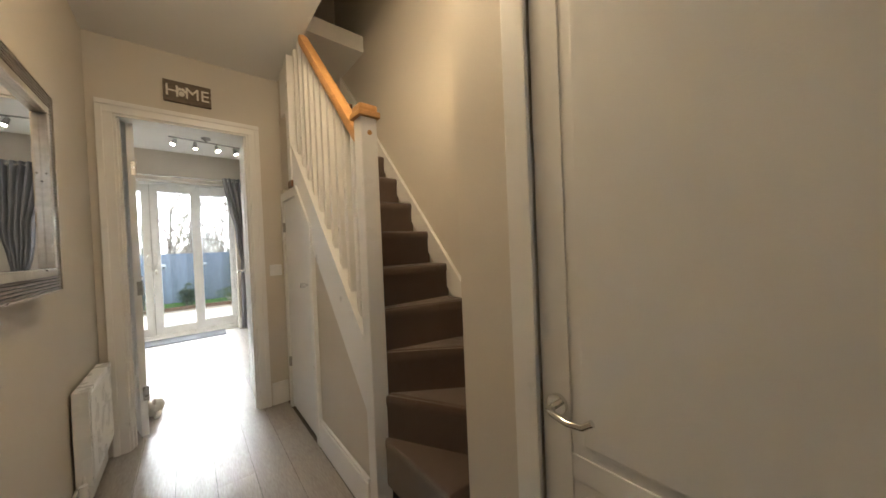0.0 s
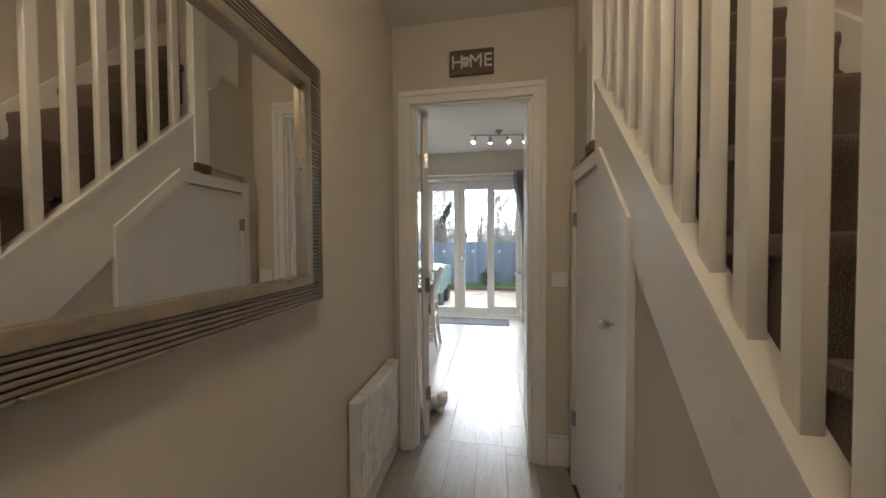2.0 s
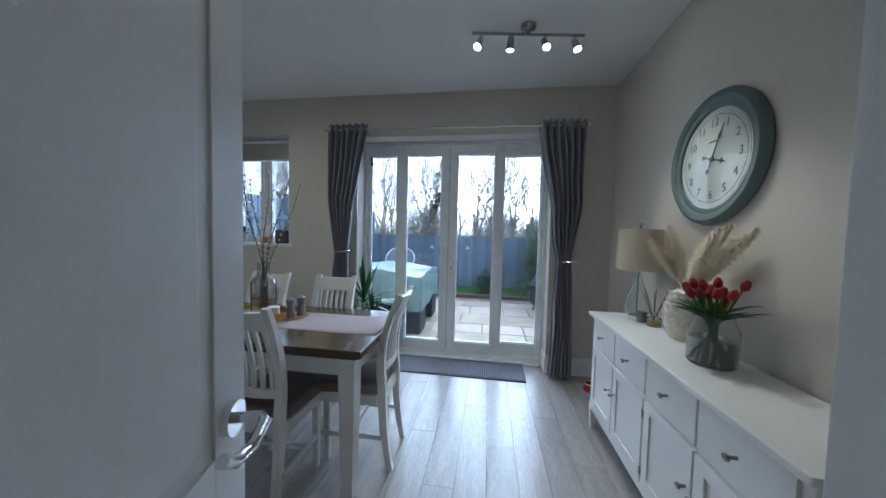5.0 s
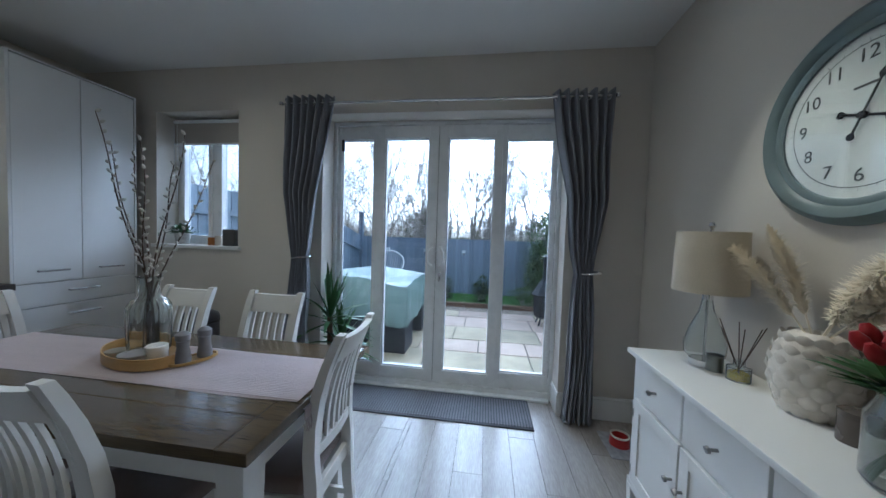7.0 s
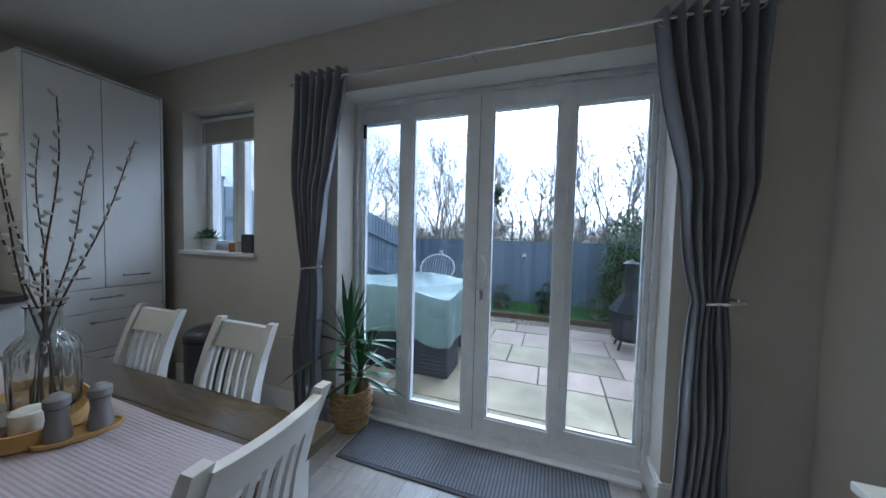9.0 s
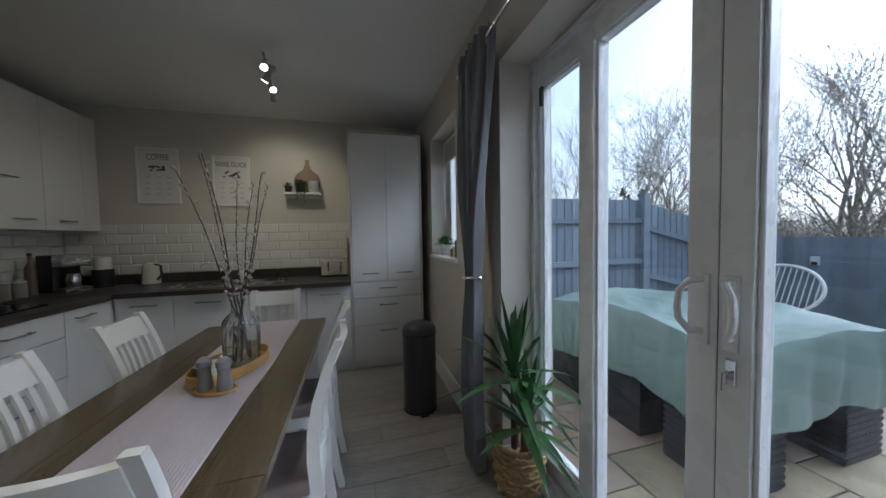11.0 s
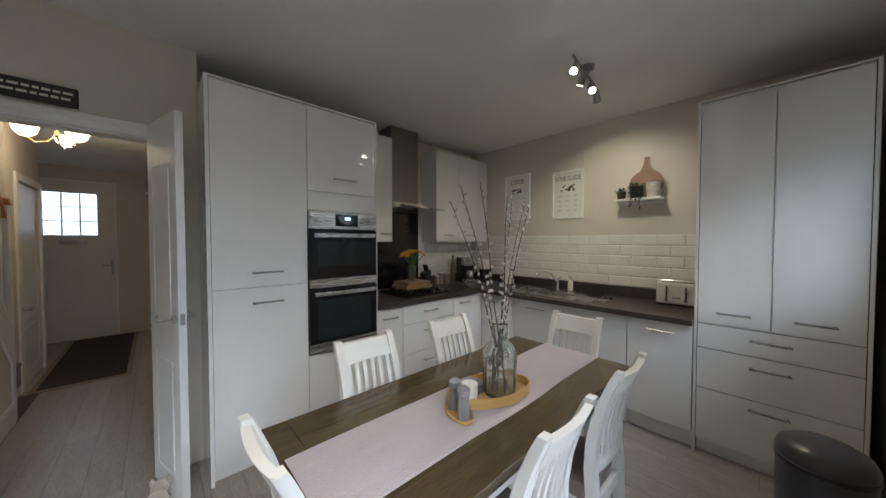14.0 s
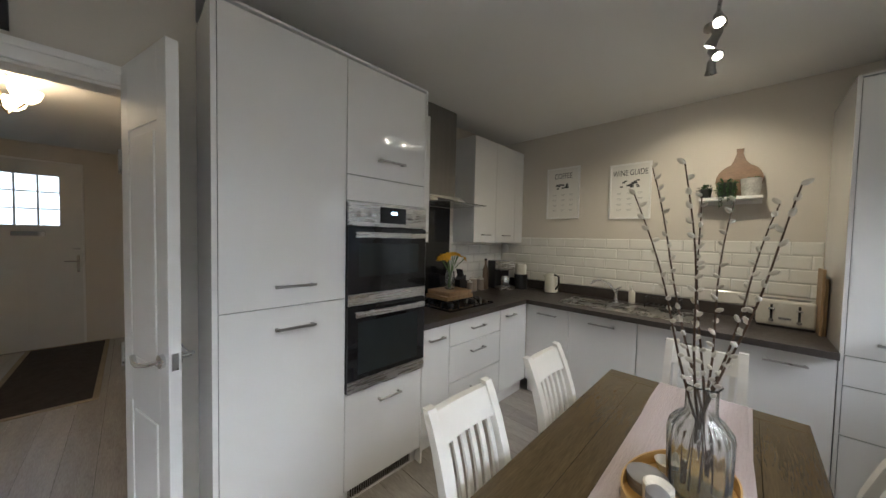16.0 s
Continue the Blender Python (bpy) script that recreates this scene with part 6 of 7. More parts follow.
lm = base("table_lamp", (1.472, 6.345, SBZ), "table lamp with a clear glass base and cream drum shade", "lamp")
part("base", lathe(bmesh.new(), [(0, 0), (0.052, 0), (0.052, 0.026), (0, 0.026)], 28), CHROME, lm, smooth=True)
part("glass_body", lathe(bmesh.new(), [(0.048, 0.026), (0.072, 0.05), (0.075, 0.09), (0.055, 0.16), (0.026, 0.235), (0.018, 0.285), (0.015, 0.285), (0.022, 0.235), (0.051, 0.16), (0.071, 0.09), (0.068, 0.052), (0.046, 0.028)], 32), GLASSWARE, lm, "teardrop clear glass body", smooth=True)
part("stem", tube(bmesh.new(), [(0, 0, 0.02), (0, 0, 0.33)], 0.005, 8), CHROME, lm)
part("collar", lathe(bmesh.new(), [(0, 0.28), (0.02, 0.28), (0.02, 0.31), (0, 0.31)], 18), CHROME, lm, smooth=True)
SHADE = mat("cream_linen_shade", (0.58, 0.51, 0.39), 0.9, vary=0.04, scale=10, grain=0.08, grain_scale=300, bump=0.2, bump_scale=400)
part("shade", lathe(bmesh.new(), [(0.128, 0.315), (0.12, 0.565), (0.117, 0.565), (0.125, 0.315)], 40), SHADE, lm, "cream linen drum shade", smooth=True)
part("shade_spider", boxed(-0.118, -0.004, 0.556, 0.118, 0.004, 0.562), CHROME, lm)
part("finial", lathe(bmesh.new(), [(0, 0.56), (0.008, 0.565), (0.006, 0.58), (0.013, 0.592), (0.009, 0.605), (0, 0.61)], 14), CHROME, lm, smooth=True)

thing("candle_tin", lathe(bmesh.new(), [(0, 0), (0.028, 0), (0.028, 0.055), (0.029, 0.056), (0.029, 0.066), (0, 0.067)], 22, 1.475, 6.285, SBZ), mat("pewter_tin", (0.25, 0.26, 0.25), 0.35, 0.6, vary=0.1), "small pewter candle tin on the sideboard", "candle", smooth=True)
reed = base("reed_diffuser", (1.505, 6.205, SBZ), "reed diffuser in a small glass jar of yellow oil", "diffuser")
part("jar", lathe(bmesh.new(), [(0, 0.0), (0.037, 0), (0.037, 0.05), (0.018, 0.056), (0.018, 0.075), (0.015, 0.075), (0.015, 0.054), (0.034, 0.047), (0.034, 0.004), (0, 0.004)], 22), GLASSWARE, reed, smooth=True)
part("oil", lathe(bmesh.new(), [(0, 0.005), (0.033, 0.005), (0.033, 0.028), (0, 0.028)], 22), mat("yellow_oil", (0.62, 0.5, 0.05), 0.1, vary=0.0), reed, "yellow scented oil", smooth=True)
for k in range(6):
    a = k * 1.05
    part("reed", tube(bmesh.new(), [(-0.01 * math.cos(a), -0.01 * math.sin(a), 0.01), (0.07 * math.cos(a), 0.07 * math.sin(a), 0.20 + 0.01 * (k % 3))], 0.0018, 5), TWIG, reed)

pv = base("pampas_vase", (1.55, 5.99, SBZ), "cream petal-textured ceramic vase of pampas grass", "vase")
PEARL = mat("pearl_ceramic", (0.72, 0.66, 0.58), 0.28, vary=0.05, scale=12, coat=0.3)


def vase_r(h):
    f = h / 0.25
    return 0.052 + 0.046 * math.sin(math.pi * min(1.0, 0.10 + f * 0.82)) if f < 0.95 else 0.042


body = [(0, 0), (0.058, 0)] + [(vase_r(0.25 * k / 14), 0.004 + 0.25 * k / 14) for k in range(15)] + [(0.034, 0.252), (0.0, 0.22)]
pb = part("body", lathe(bmesh.new(), body, 36), PEARL, pv, smooth=True)
bm = bmesh.new()
for r in range(7):
    nr = 12
    for k in range(nr):
        a = 2 * math.pi * (k + 0.5 * (r % 2)) / nr
        h = 0.022 + r * 0.034
        R = vase_r(h)
        c = Vector((R * math.cos(a), R * math.sin(a), h))
        o = Vector((math.cos(a), math.sin(a), 0.0))
        s = Vector((-math.sin(a), math.cos(a), 0))
        ring, mid = [], bm.verts.new(c + o * 0.009 + Vector((0, 0, 0.004)))
        for q in range(10):
            b = 2 * math.pi * q / 10
            ring.append(bm.verts.new(c + s * 0.023 * math.cos(b) + Vector((0, 0, 0.024 * math.sin(b))) + o * (0.008 * max(0, math.sin(b)) - 0.004)))
        for q in range(10):
            bm.faces.new((mid, ring[q], ring[(q + 1) % 10]))
part("petals", bm, PEARL, pb, "raised overlapping petals", smooth=True)
PAMPAS = mat("pampas_plume", (0.86, 0.78, 0.62), 0.95, vary=0.12, scale=20, sheen=0.5)
rnd = random.Random(12)
for (dx, dy, dz, L) in ((-0.18, 0.40, 0.80, 0.42), (-0.05, 0.22, 0.85, 0.42), (-0.10, -0.55, 0.62, 0.52), (-0.16, -0.42, 0.72, 0.46), (0.0, -0.35, 0.80, 0.44)):
    d = Vector((dx, dy, dz)).normalized()
    bm = bmesh.new()
    p0 = Vector((0, 0, 0.20))
    pts = [p0 + d * L * f + Vector((0, 0, -0.10 * L * f * f)) + Vector((0, dy * 0.2 * f * f, 0)) for f in [i / 16 for i in range(17)]]
    tube(bm, pts, 0.003, 5)
    for i in range(5, 17):
        f = (i - 4) / 12
        for q in range(120):
            a, w = rnd.uniform(0, 6.283), 0.036 * math.sin(math.pi * min(0.97, f * 0.9 + 0.08)) + 0.010
            u = d.orthogonal().normalized()
            o = (Matrix.Rotation(a, 3, d) @ u)
            s = pts[i] - d * rnd.uniform(0, L / 16)
            e = s + o * w * rnd.uniform(0.7, 1.3) + d * rnd.uniform(0.02, 0.05) - Vector((0, 0, 0.012))
            side = o.cross(d) * 0.0016
            m = (s + e) / 2 + d * 0.008
            va = [bm.verts.new(v) for v in (s - side, s + side, m + side, m - side)]
            bm.faces.new(va)
            t = bm.verts.new(e)
            bm.faces.new((va[3], va[2], t))
    part("plume", bm, PAMPAS, pv, "feathery cream pampas plume")
thing("candle_jar", lathe(bmesh.new(), [(0, 0), (0.035, 0), (0.035, 0.07), (0.036, 0.071), (0.036, 0.085), (0, 0.086)], 22, 1.52, 5.84, SBZ), mat("brown_candle_jar", (0.12, 0.10, 0.085), 0.25, 0.2, vary=0.1), "brown glass candle jar with a metal lid", "candle", smooth=True)
tu = base("tulip_vase", (1.455, 5.655, SBZ), "clear glass jar of red tulips on the sideboard", "flowers")
part("glass", lathe(bmesh.new(), [(0, 0), (0.075, 0), (0.085, 0.012), (0.085, 0.15), (0.07, 0.18), (0.066, 0.20), (0.063, 0.20), (0.066, 0.18), (0.081, 0.149), (0.081, 0.014), (0.072, 0.006), (0, 0.006)], 36), GLASSWARE, tu, smooth=True)
part("water", lathe(bmesh.new(), [(0, 0.008), (0.078, 0.012), (0.078, 0.11), (0, 0.11)], 32), mat("vase_water", (0.92, 0.96, 0.94), 0.0, trans=1.0, ior=1.33, vary=0, rough_vary=0), tu, smooth=True)
bs, bl = bmesh.new(), bmesh.new()
TULIP = mat("tulip_red", (0.30, 0.012, 0.014), 0.4, vary=0.15, scale=40)
rnd = random.Random(31)
for k in range(17):
    a = rnd.uniform(0, 6.283)
    r1 = rnd.uniform(0.03, 0.105)
    tip = Vector((r1 * math.cos(a) * 0.8, r1 * math.sin(a), rnd.uniform(0.235, 0.315)))
    b = Vector((0.06 * math.cos(a + 2.6), 0.06 * math.sin(a + 2.6), 0.012))
    tube(bs, [b, Vector((0.03 * math.cos(a), 0.03 * math.sin(a), 0.19)), tip], 0.0045, 6)
    d = (tip - Vector((0, 0, 0.12))).normalized()
    bf = bmesh.new()
    tube(bf, [tip - d * 0.005, tip + d * 0.008, tip + d * 0.024, tip + d * 0.042], 0.0165, 9, taper=[0.4, 1.0, 1.0, 0.45])
    part("bloom", bf, TULIP, tu, "red tulip bloom", smooth=True)
    for q in range(2):
        small_leaf(bl, (tip + b) * 0.5 + Vector((0, 0, 0.03)), (math.cos(a + q), math.sin(a + q), 0.7), rnd.uniform(0.14, 0.2), 0.032, droop=0.25, n=5)
part("stems", bs, STEMG, tu, "pale green stems", smooth=True)["kind"] = "stuff"
part("leaves", bl, LEAF_G, tu, "long green leaves", smooth=True)

# wall clock
clk = base("wall_clock", (XR, 5.985, 1.70), "large round wall clock with a grey-green rim and black numerals", "clock", turn=-90)
ROT = Matrix.Rotation(math.pi / 2, 4, "X")
RIM = mat("grey_green_rim", (0.15, 0.19, 0.195), 0.45, vary=0.1, scale=8, bump=0.1)
bm = lathe(bmesh.new(), [(0.345, 0.0), (0.352, 0.012), (0.345, 0.03), (0.325, 0.045), (0.300, 0.04), (0.288, 0.028), (0.275, 0.03), (0.262, 0.022), (0.262, 0.0)], 72)
bm.transform(ROT)
part("rim", bm, RIM, clk, smooth=True)
bm = lathe(bmesh.new(), [(0, 0.0), (0.263, 0.0), (0.263, 0.014), (0, 0.014)], 64)
bm.transform(ROT)
part("face", bm, mat("clock_face", (0.68, 0.68, 0.66), 0.5, vary=0.03, scale=5), clk, "off-white clock face")
bm = lathe(bmesh.new(), [(0.225, 0.0142), (0.2265, 0.0146), (0.228, 0.0142)], 72)
bm.transform(ROT)
part("minute_ring", bm, INK, clk)
CM = pose(XR - 0.0155, 5.985, 1.70, 90, 0, -90)
for h in range(1, 13):
    a = math.radians(90 - 30 * h)
    lettering(str(h), 0.062, INK, clk, CM @ Matrix.Translation((0.19 * math.cos(a), 0.19 * math.sin(a), 0)), name="numeral", depth=0.0004)
bm = bmesh.new()
for k in range(60):
    a = 2 * math.pi * k / 60
    c, s = math.cos(a), math.sin(a)
    L = 0.012 if k % 5 == 0 else 0.006
    bm.faces.new([bm.verts.new((x, -0.0149, z)) for x, z in ((0.228 * c - 0.001 * s, 0.228 * s + 0.001 * c), (0.228 * c + 0.001 * s, 0.228 * s - 0.001 * c), ((0.228 + L) * c + 0.001 * s, (0.228 + L) * s - 0.001 * c), ((0.228 + L) * c - 0.001 * s, (0.228 + L) * s + 0.001 * c))])
part("minute_marks", bm, INK, clk)


def clock_hand(angle, L, w, name):
    bm = prism(bmesh.new(), [(-0.06, -w * 0.4), (L * 0.55, -w * 0.4), (L * 0.62, -w * 1.6), (L * 0.72, -w * 0.5), (L, 0), (L * 0.72, w * 0.5), (L * 0.62, w * 1.6), (L * 0.55, w * 0.4), (-0.06, w * 0.4)], 0.002)
    tube(bm, [(-0.068, 0.0, 0), (-0.068, 0.002, 0)], 0.012, 14)
    bm.transform(Matrix.Translation((0, -0.019 if name == "hour_hand" else -0.0225, 0)) @ Matrix.Rotation(-math.radians(angle), 4, "Y"))
    part(name, bm, BLACK, clk, "black clock hand")


clock_hand(-18, 0.11, 0.010, "hour_hand")
clock_hand(66, 0.19, 0.008, "minute_hand")
part("clock_boss", tube(bmesh.new(), [(0, -0.014, 0), (0, -0.026, 0)], 0.012, 14), BLACK, clk)
bm = lathe(bmesh.new(), [(0, 0.030), (0.15, 0.0295), (0.262, 0.027), (0.262, 0.025), (0, 0.028)], 48)
bm.transform(ROT)
g = part("cover_glass", bm, GLASS, clk, "clear cover glass", smooth=True)
g.visible_shadow = False
part("maker_mark", boxed(-0.035, -0.0152, 0.09, 0.035, -0.0142, 0.098), INK, clk)

clk.scale = (0.93, 0.93, 0.93)

# ---- floor things ----
MATG = mat("grey_door_mat", (0.085, 0.085, 0.095), 0.95, vary=0.1, scale=12, bump=0.8, bump_scale=300)
MATL = mat("grey_mat_rib", (0.17, 0.17, 0.185), 0.95, vary=0.1, scale=12, bump=0.8, bump_scale=300)
dm = base("door_mat", (0, 0, 0), "grey ribbed door mat in front of the garden doors", "mat")
part("backing", boxed(-0.60, 7.01, 0, 0.905, 7.40, 0.008, bevel=0.003), MATG, dm)
bm = bmesh.new()
k = 0
while -0.58 + k * 0.02 < 0.885:
    box(bm, -0.58 + k * 0.02, 7.03, 0.0075, -0.568 + k * 0.02, 7.38, 0.0125)
    k += 1
part("ribs", bm, MATL, dm, "raised ribs")
bn = base("pedal_bin", (-1.62, 6.96, 0), "tall dark grey cylindrical pedal bin", "bin")
BING = mat("dark_grey_bin", (0.075, 0.072, 0.08), 0.35, 0.4, vary=0.05)
part("body", lathe(bmesh.new(), [(0, 0.02), (0.125, 0.02), (0.128, 0.03), (0.128, 0.60), (0, 0.60)], 36), BING, bn, smooth=True)
part("foot_ring", lathe(bmesh.new(), [(0.118, 0), (0.13, 0.0), (0.13, 0.022), (0.118, 0.022)], 36), BLACK, bn, smooth=True)
part("lid", lathe(bmesh.new(), [(0.13, 0.602), (0.132, 0.62), (0.12, 0.65), (0.08, 0.672), (0, 0.68)], 36), BING, bn, smooth=True)
part("lid_band", lathe(bmesh.new(), [(0.1285, 0.585), (0.132, 0.587), (0.132, 0.603), (0.1285, 0.605)], 36), BLACK, bn, smooth=True)
part("pedal", boxed(0.10, -0.03, 0.008, 0.165, 0.03, 0.018, bevel=0.004), BLACK, bn)
yu = base("yucca_plant", (-0.70, 7.30, 0), "yucca plant in a woven seagrass basket", "plant")
BASKET = mat("seagrass_basket", (0.36, 0.24, 0.11), 0.85, vary=0.2, scale=20, grain=0.25, grain_scale=90, bump=0.6, bump_scale=120)
bk = part("basket", lathe(bmesh.new(), [(0, 0), (0.085, 0), (0.10, 0.05), (0.112, 0.15), (0.108, 0.24), (0.100, 0.24), (0.104, 0.15), (0.09, 0.05), (0.0, 0.2)], 32), BASKET, yu, smooth=True)
bm = bmesh.new()
for r in range(9):
    z = 0.02 + r * 0.027
    R = 0.09 + 0.024 * math.sin(min(1, z / 0.17) * math.pi / 2) - max(0, z - 0.17) * 0.06
    n = 44
    tube(bm, [((R + 0.006 * math.sin(k * math.pi * 11 / n * 2 + r * math.pi)) * math.cos(2 * math.pi * k / n), (R + 0.006 * math.sin(k * math.pi * 11 / n * 2 + r * math.pi)) * math.sin(2 * math.pi * k / n), z + 0.004 * math.sin(k * 3 + r)) for k in range(n + 1)], 0.0075, 6)
part("woven_strands", bm, BASKET, bk, "twisted seagrass strands", smooth=True)["kind"] = "stuff"
yu.scale = (1.15, 1.15, 1.15)
TRUNK = mat("yucca_trunk", (0.16, 0.11, 0.075), 0.85, vary=0.25, scale=30, bump=0.8, bump_scale=60)
rnd = random.Random(17)
for tx, ty, th in ((-0.02, 0.0, 0.52), (0.035, 0.01, 0.34)):
    part("trunk", tube(bmesh.new(), [(tx, ty, 0.18), (tx * 1.3, ty, th * 0.6), (tx * 1.5, ty, th)], 0.024, 10, taper=[1, 0.9, 0.8]), TRUNK, yu, "ringed brown trunk", smooth=True)
    for k in range(30):
        a = k * 2.4
        e = 1.35 - 1.5 * (k / 30)
        L = rnd.uniform(0.30, 0.44) * (0.75 if th < 0.4 else 1)
        d = Vector((math.cos(a) * math.cos(e), math.sin(a) * math.cos(e) * 0.55, math.sin(e)))
        if d.y > 0.25:
            d.y = 0.25
        small_leaf_bm = small_leaf(bmesh.new(), (tx * 1.5, ty, th - 0.05 + 0.06 * (1 - k / 30)), d, L, 0.036, droop=0.28 if e < 0.8 else 0.05, n=7)
        part("leaf", small_leaf_bm, LEAF_Y, yu, smooth=True)
bowlr = base("dog_bowl", (1.43, 6.98, 0), "red and white pet bowl on a patterned mat", "bowl")
part("mat", boxed(-0.10, -0.15, 0, 0.12, 0.12, 0.004, bevel=0.001), mat("paw_mat", (0.35, 0.36, 0.40), 0.6, vary=0.3, scale=25), bowlr)
part("bowl", lathe(bmesh.new(), [(0, 0.004), (0.06, 0.004), (0.055, 0.06), (0.05, 0.06), (0.045, 0.02), (0, 0.018)], 26), mat("red_enamel", (0.33, 0.02, 0.02), 0.35, vary=0.08), bowlr, smooth=True)
part("rim", lathe(bmesh.new(), [(0.056, 0.058), (0.058, 0.066), (0.05, 0.068), (0.048, 0.058)], 26), CREAM, bowlr, smooth=True)
PLUSH = mat("cream_plush", (0.50, 0.46, 0.40), 0.95, vary=0.15, scale=30, bump=1.0, bump_scale=150, sheen=0.5)
bm = bmesh.new()
for c, r in (((0, 0, 0.06), (0.055, 0.09, 0.06)), ((0.0, -0.085, 0.10), (0.04, 0.042, 0.04)), ((0.035, -0.09, 0.13), (0.012, 0.012, 0.025)), ((-0.035, -0.09, 0.13), (0.012, 0.012, 0.025)), ((0.04, -0.06, 0.022), (0.02, 0.04, 0.022)), ((-0.04, -0.06, 0.022), (0.02, 0.04, 0.022)), ((0.0, 0.09, 0.07), (0.02, 0.03, 0.02))):
    bmesh.ops.create_icosphere(bm, subdivisions=3, radius=1, matrix=Matrix.LocRotScale(c, None, r))
thing("plush_door_stop", bm, PLUSH, "cream plush animal door stop holding the door leaf", "door stop", smooth=True, at=pose(0.27, 4.63, 0.0, 0, 0, -15))

sg = base("wall_sign", (0.63, YD1 + 0.001, 2.20), "long dark sign with pale lettering above the hall door", "sign", turn=180)
part("board", boxed(-0.19, -0.016, -0.05, 0.10, 0, 0.05, bevel=0.003), mat("charcoal_board", (0.022, 0.022, 0.026), 0.5, vary=0.15, scale=12), sg)
bm = bmesh.new()
for r, z in enumerate((0.018, -0.012)):
    x = -0.17
    rr = random.Random(r)
    while x < 0.07:
        w = rr.uniform(0.015, 0.04)
        box(bm, x, -0.0175, z - 0.006, x + w, -0.0155, z + 0.006)
        x += w + 0.008
part("lettering_bars", bm, LETTER, sg, "pale lines of small lettering")
thing("smoke_alarm_switch", boxed(1.30, YD1, 1.02, 1.385, YD1 + 0.008, 1.105, bevel=0.003), UPVC, "white plastic light switch beside the dining room door", "light switch")


# ---- garden ----
PZ = -0.10
GRASS = mat("rough_grass", (0.075, 0.10, 0.03), 0.95, vary=0.3, scale=1.2, grain=0.4, grain_scale=60, bump=0.8, bump_scale=40)
LAWN = mat("lawn_green", (0.09, 0.19, 0.035), 0.95, vary=0.2, scale=4, grain=0.4, grain_scale=120, bump=1.0, bump_scale=120)
GRAVEL = mat("gravel", (0.34, 0.28, 0.21), 0.9, vary=0.25, scale=40, grain=0.4, grain_scale=160, per_object=0.1)
FENCE = mat("grey_blue_fence_paint", (0.23, 0.27, 0.33), 0.75, vary=0.15, scale=5, grain=0.2, grain_scale=40, bump=0.3, bump_scale=60, stretch=(5, 5, 0.6), per_object=0.12)
PAVER = mat("riven_paving_stone", (0.50, 0.375, 0.285), 0.7, vary=0.2, scale=3, grain=0.15, grain_scale=50, bump=0.5, bump_scale=25, per_object=0.14)
PAVER2 = mat("mossy_paving_stone", (0.42, 0.345, 0.22), 0.7, vary=0.3, scale=3, grain=0.2, grain_scale=50, bump=0.5, bump_scale=25, per_object=0.14)
BARK = mat("winter_bark", (0.36, 0.315, 0.265), 0.9, vary=0.25, scale=10, grain=0.3, grain_scale=60)
structure("ground", boxed(-200, -600, -0.6, 200, 600, -0.16), GRASS, "rough winter grass reaching the horizon", "ground")
structure("outer_house_wall", boxed(-9, YGO - 0.02, -0.3, XF - 0.2, YGO + 0.1, 5.2), mat("brick_red", (0.28, 0.12, 0.08), 0.85, vary=0.2, scale=10), "red brick neighbouring house wall", "wall")
structure("lawn", boxed(-2.6, 11.15, -0.17, 6.0, 12.38, -0.07), LAWN, "strip of green lawn before the fence", "lawn")
structure("gravel_bed", boxed(-2.6, 10.78, -0.17, 6.0, 11.04, -0.105), GRAVEL, "buff gravel edging strip", "gravel")
thing("timber_edging", boxed(-2.6, 11.04, -0.17, 5.8, 11.14, -0.02, bevel=0.008), mat("sleeper_wood", (0.16, 0.10, 0.06), 0.85, vary=0.2, grain=0.3, stretch=(0.6, 5, 5)), "low brown timber lawn edging", "edging")
rnd = random.Random(40)
bm = bmesh.new()
for k in range(900):
    p = (rnd.uniform(-2.5, 3.2), rnd.uniform(10.80, 11.03), -0.10)
    s = rnd.uniform(0.008, 0.018)
    bmesh.ops.create_icosphere(bm, subdivisions=1, radius=1, matrix=Matrix.LocRotScale(p, Euler((rnd.uniform(0, 3), rnd.uniform(0, 3), 0)), (s, s * 0.8, s * 0.6)))
thing("gravel_stones", bm, GRAVEL, "loose buff gravel stones along the patio", "gravel", kind="stuff")
bm = bmesh.new()
for k in range(2600):
    x, y = rnd.uniform(-2.5, 3.5), rnd.uniform(11.16, 12.36)
    a, h = rnd.uniform(0, 6.28), rnd.uniform(0.03, 0.07)
    v = [bm.verts.new((x - 0.003 * math.cos(a), y - 0.003 * math.sin(a), -0.072)), bm.verts.new((x + 0.003 * math.cos(a), y + 0.003 * math.sin(a), -0.072)), bm.verts.new((x + rnd.uniform(-.02, .02), y + rnd.uniform(-.02, .02), -0.07 + h))]
    bm.faces.new(v)
thing("grass_blades", bm, LAWN, "short green lawn grass", "grass", kind="stuff")


def board_mesh(w, d, h):
    bm = boxed(-w / 2, -d / 2, 0, w / 2, d / 2, h)
    return finish(bm, "board", FENCE)


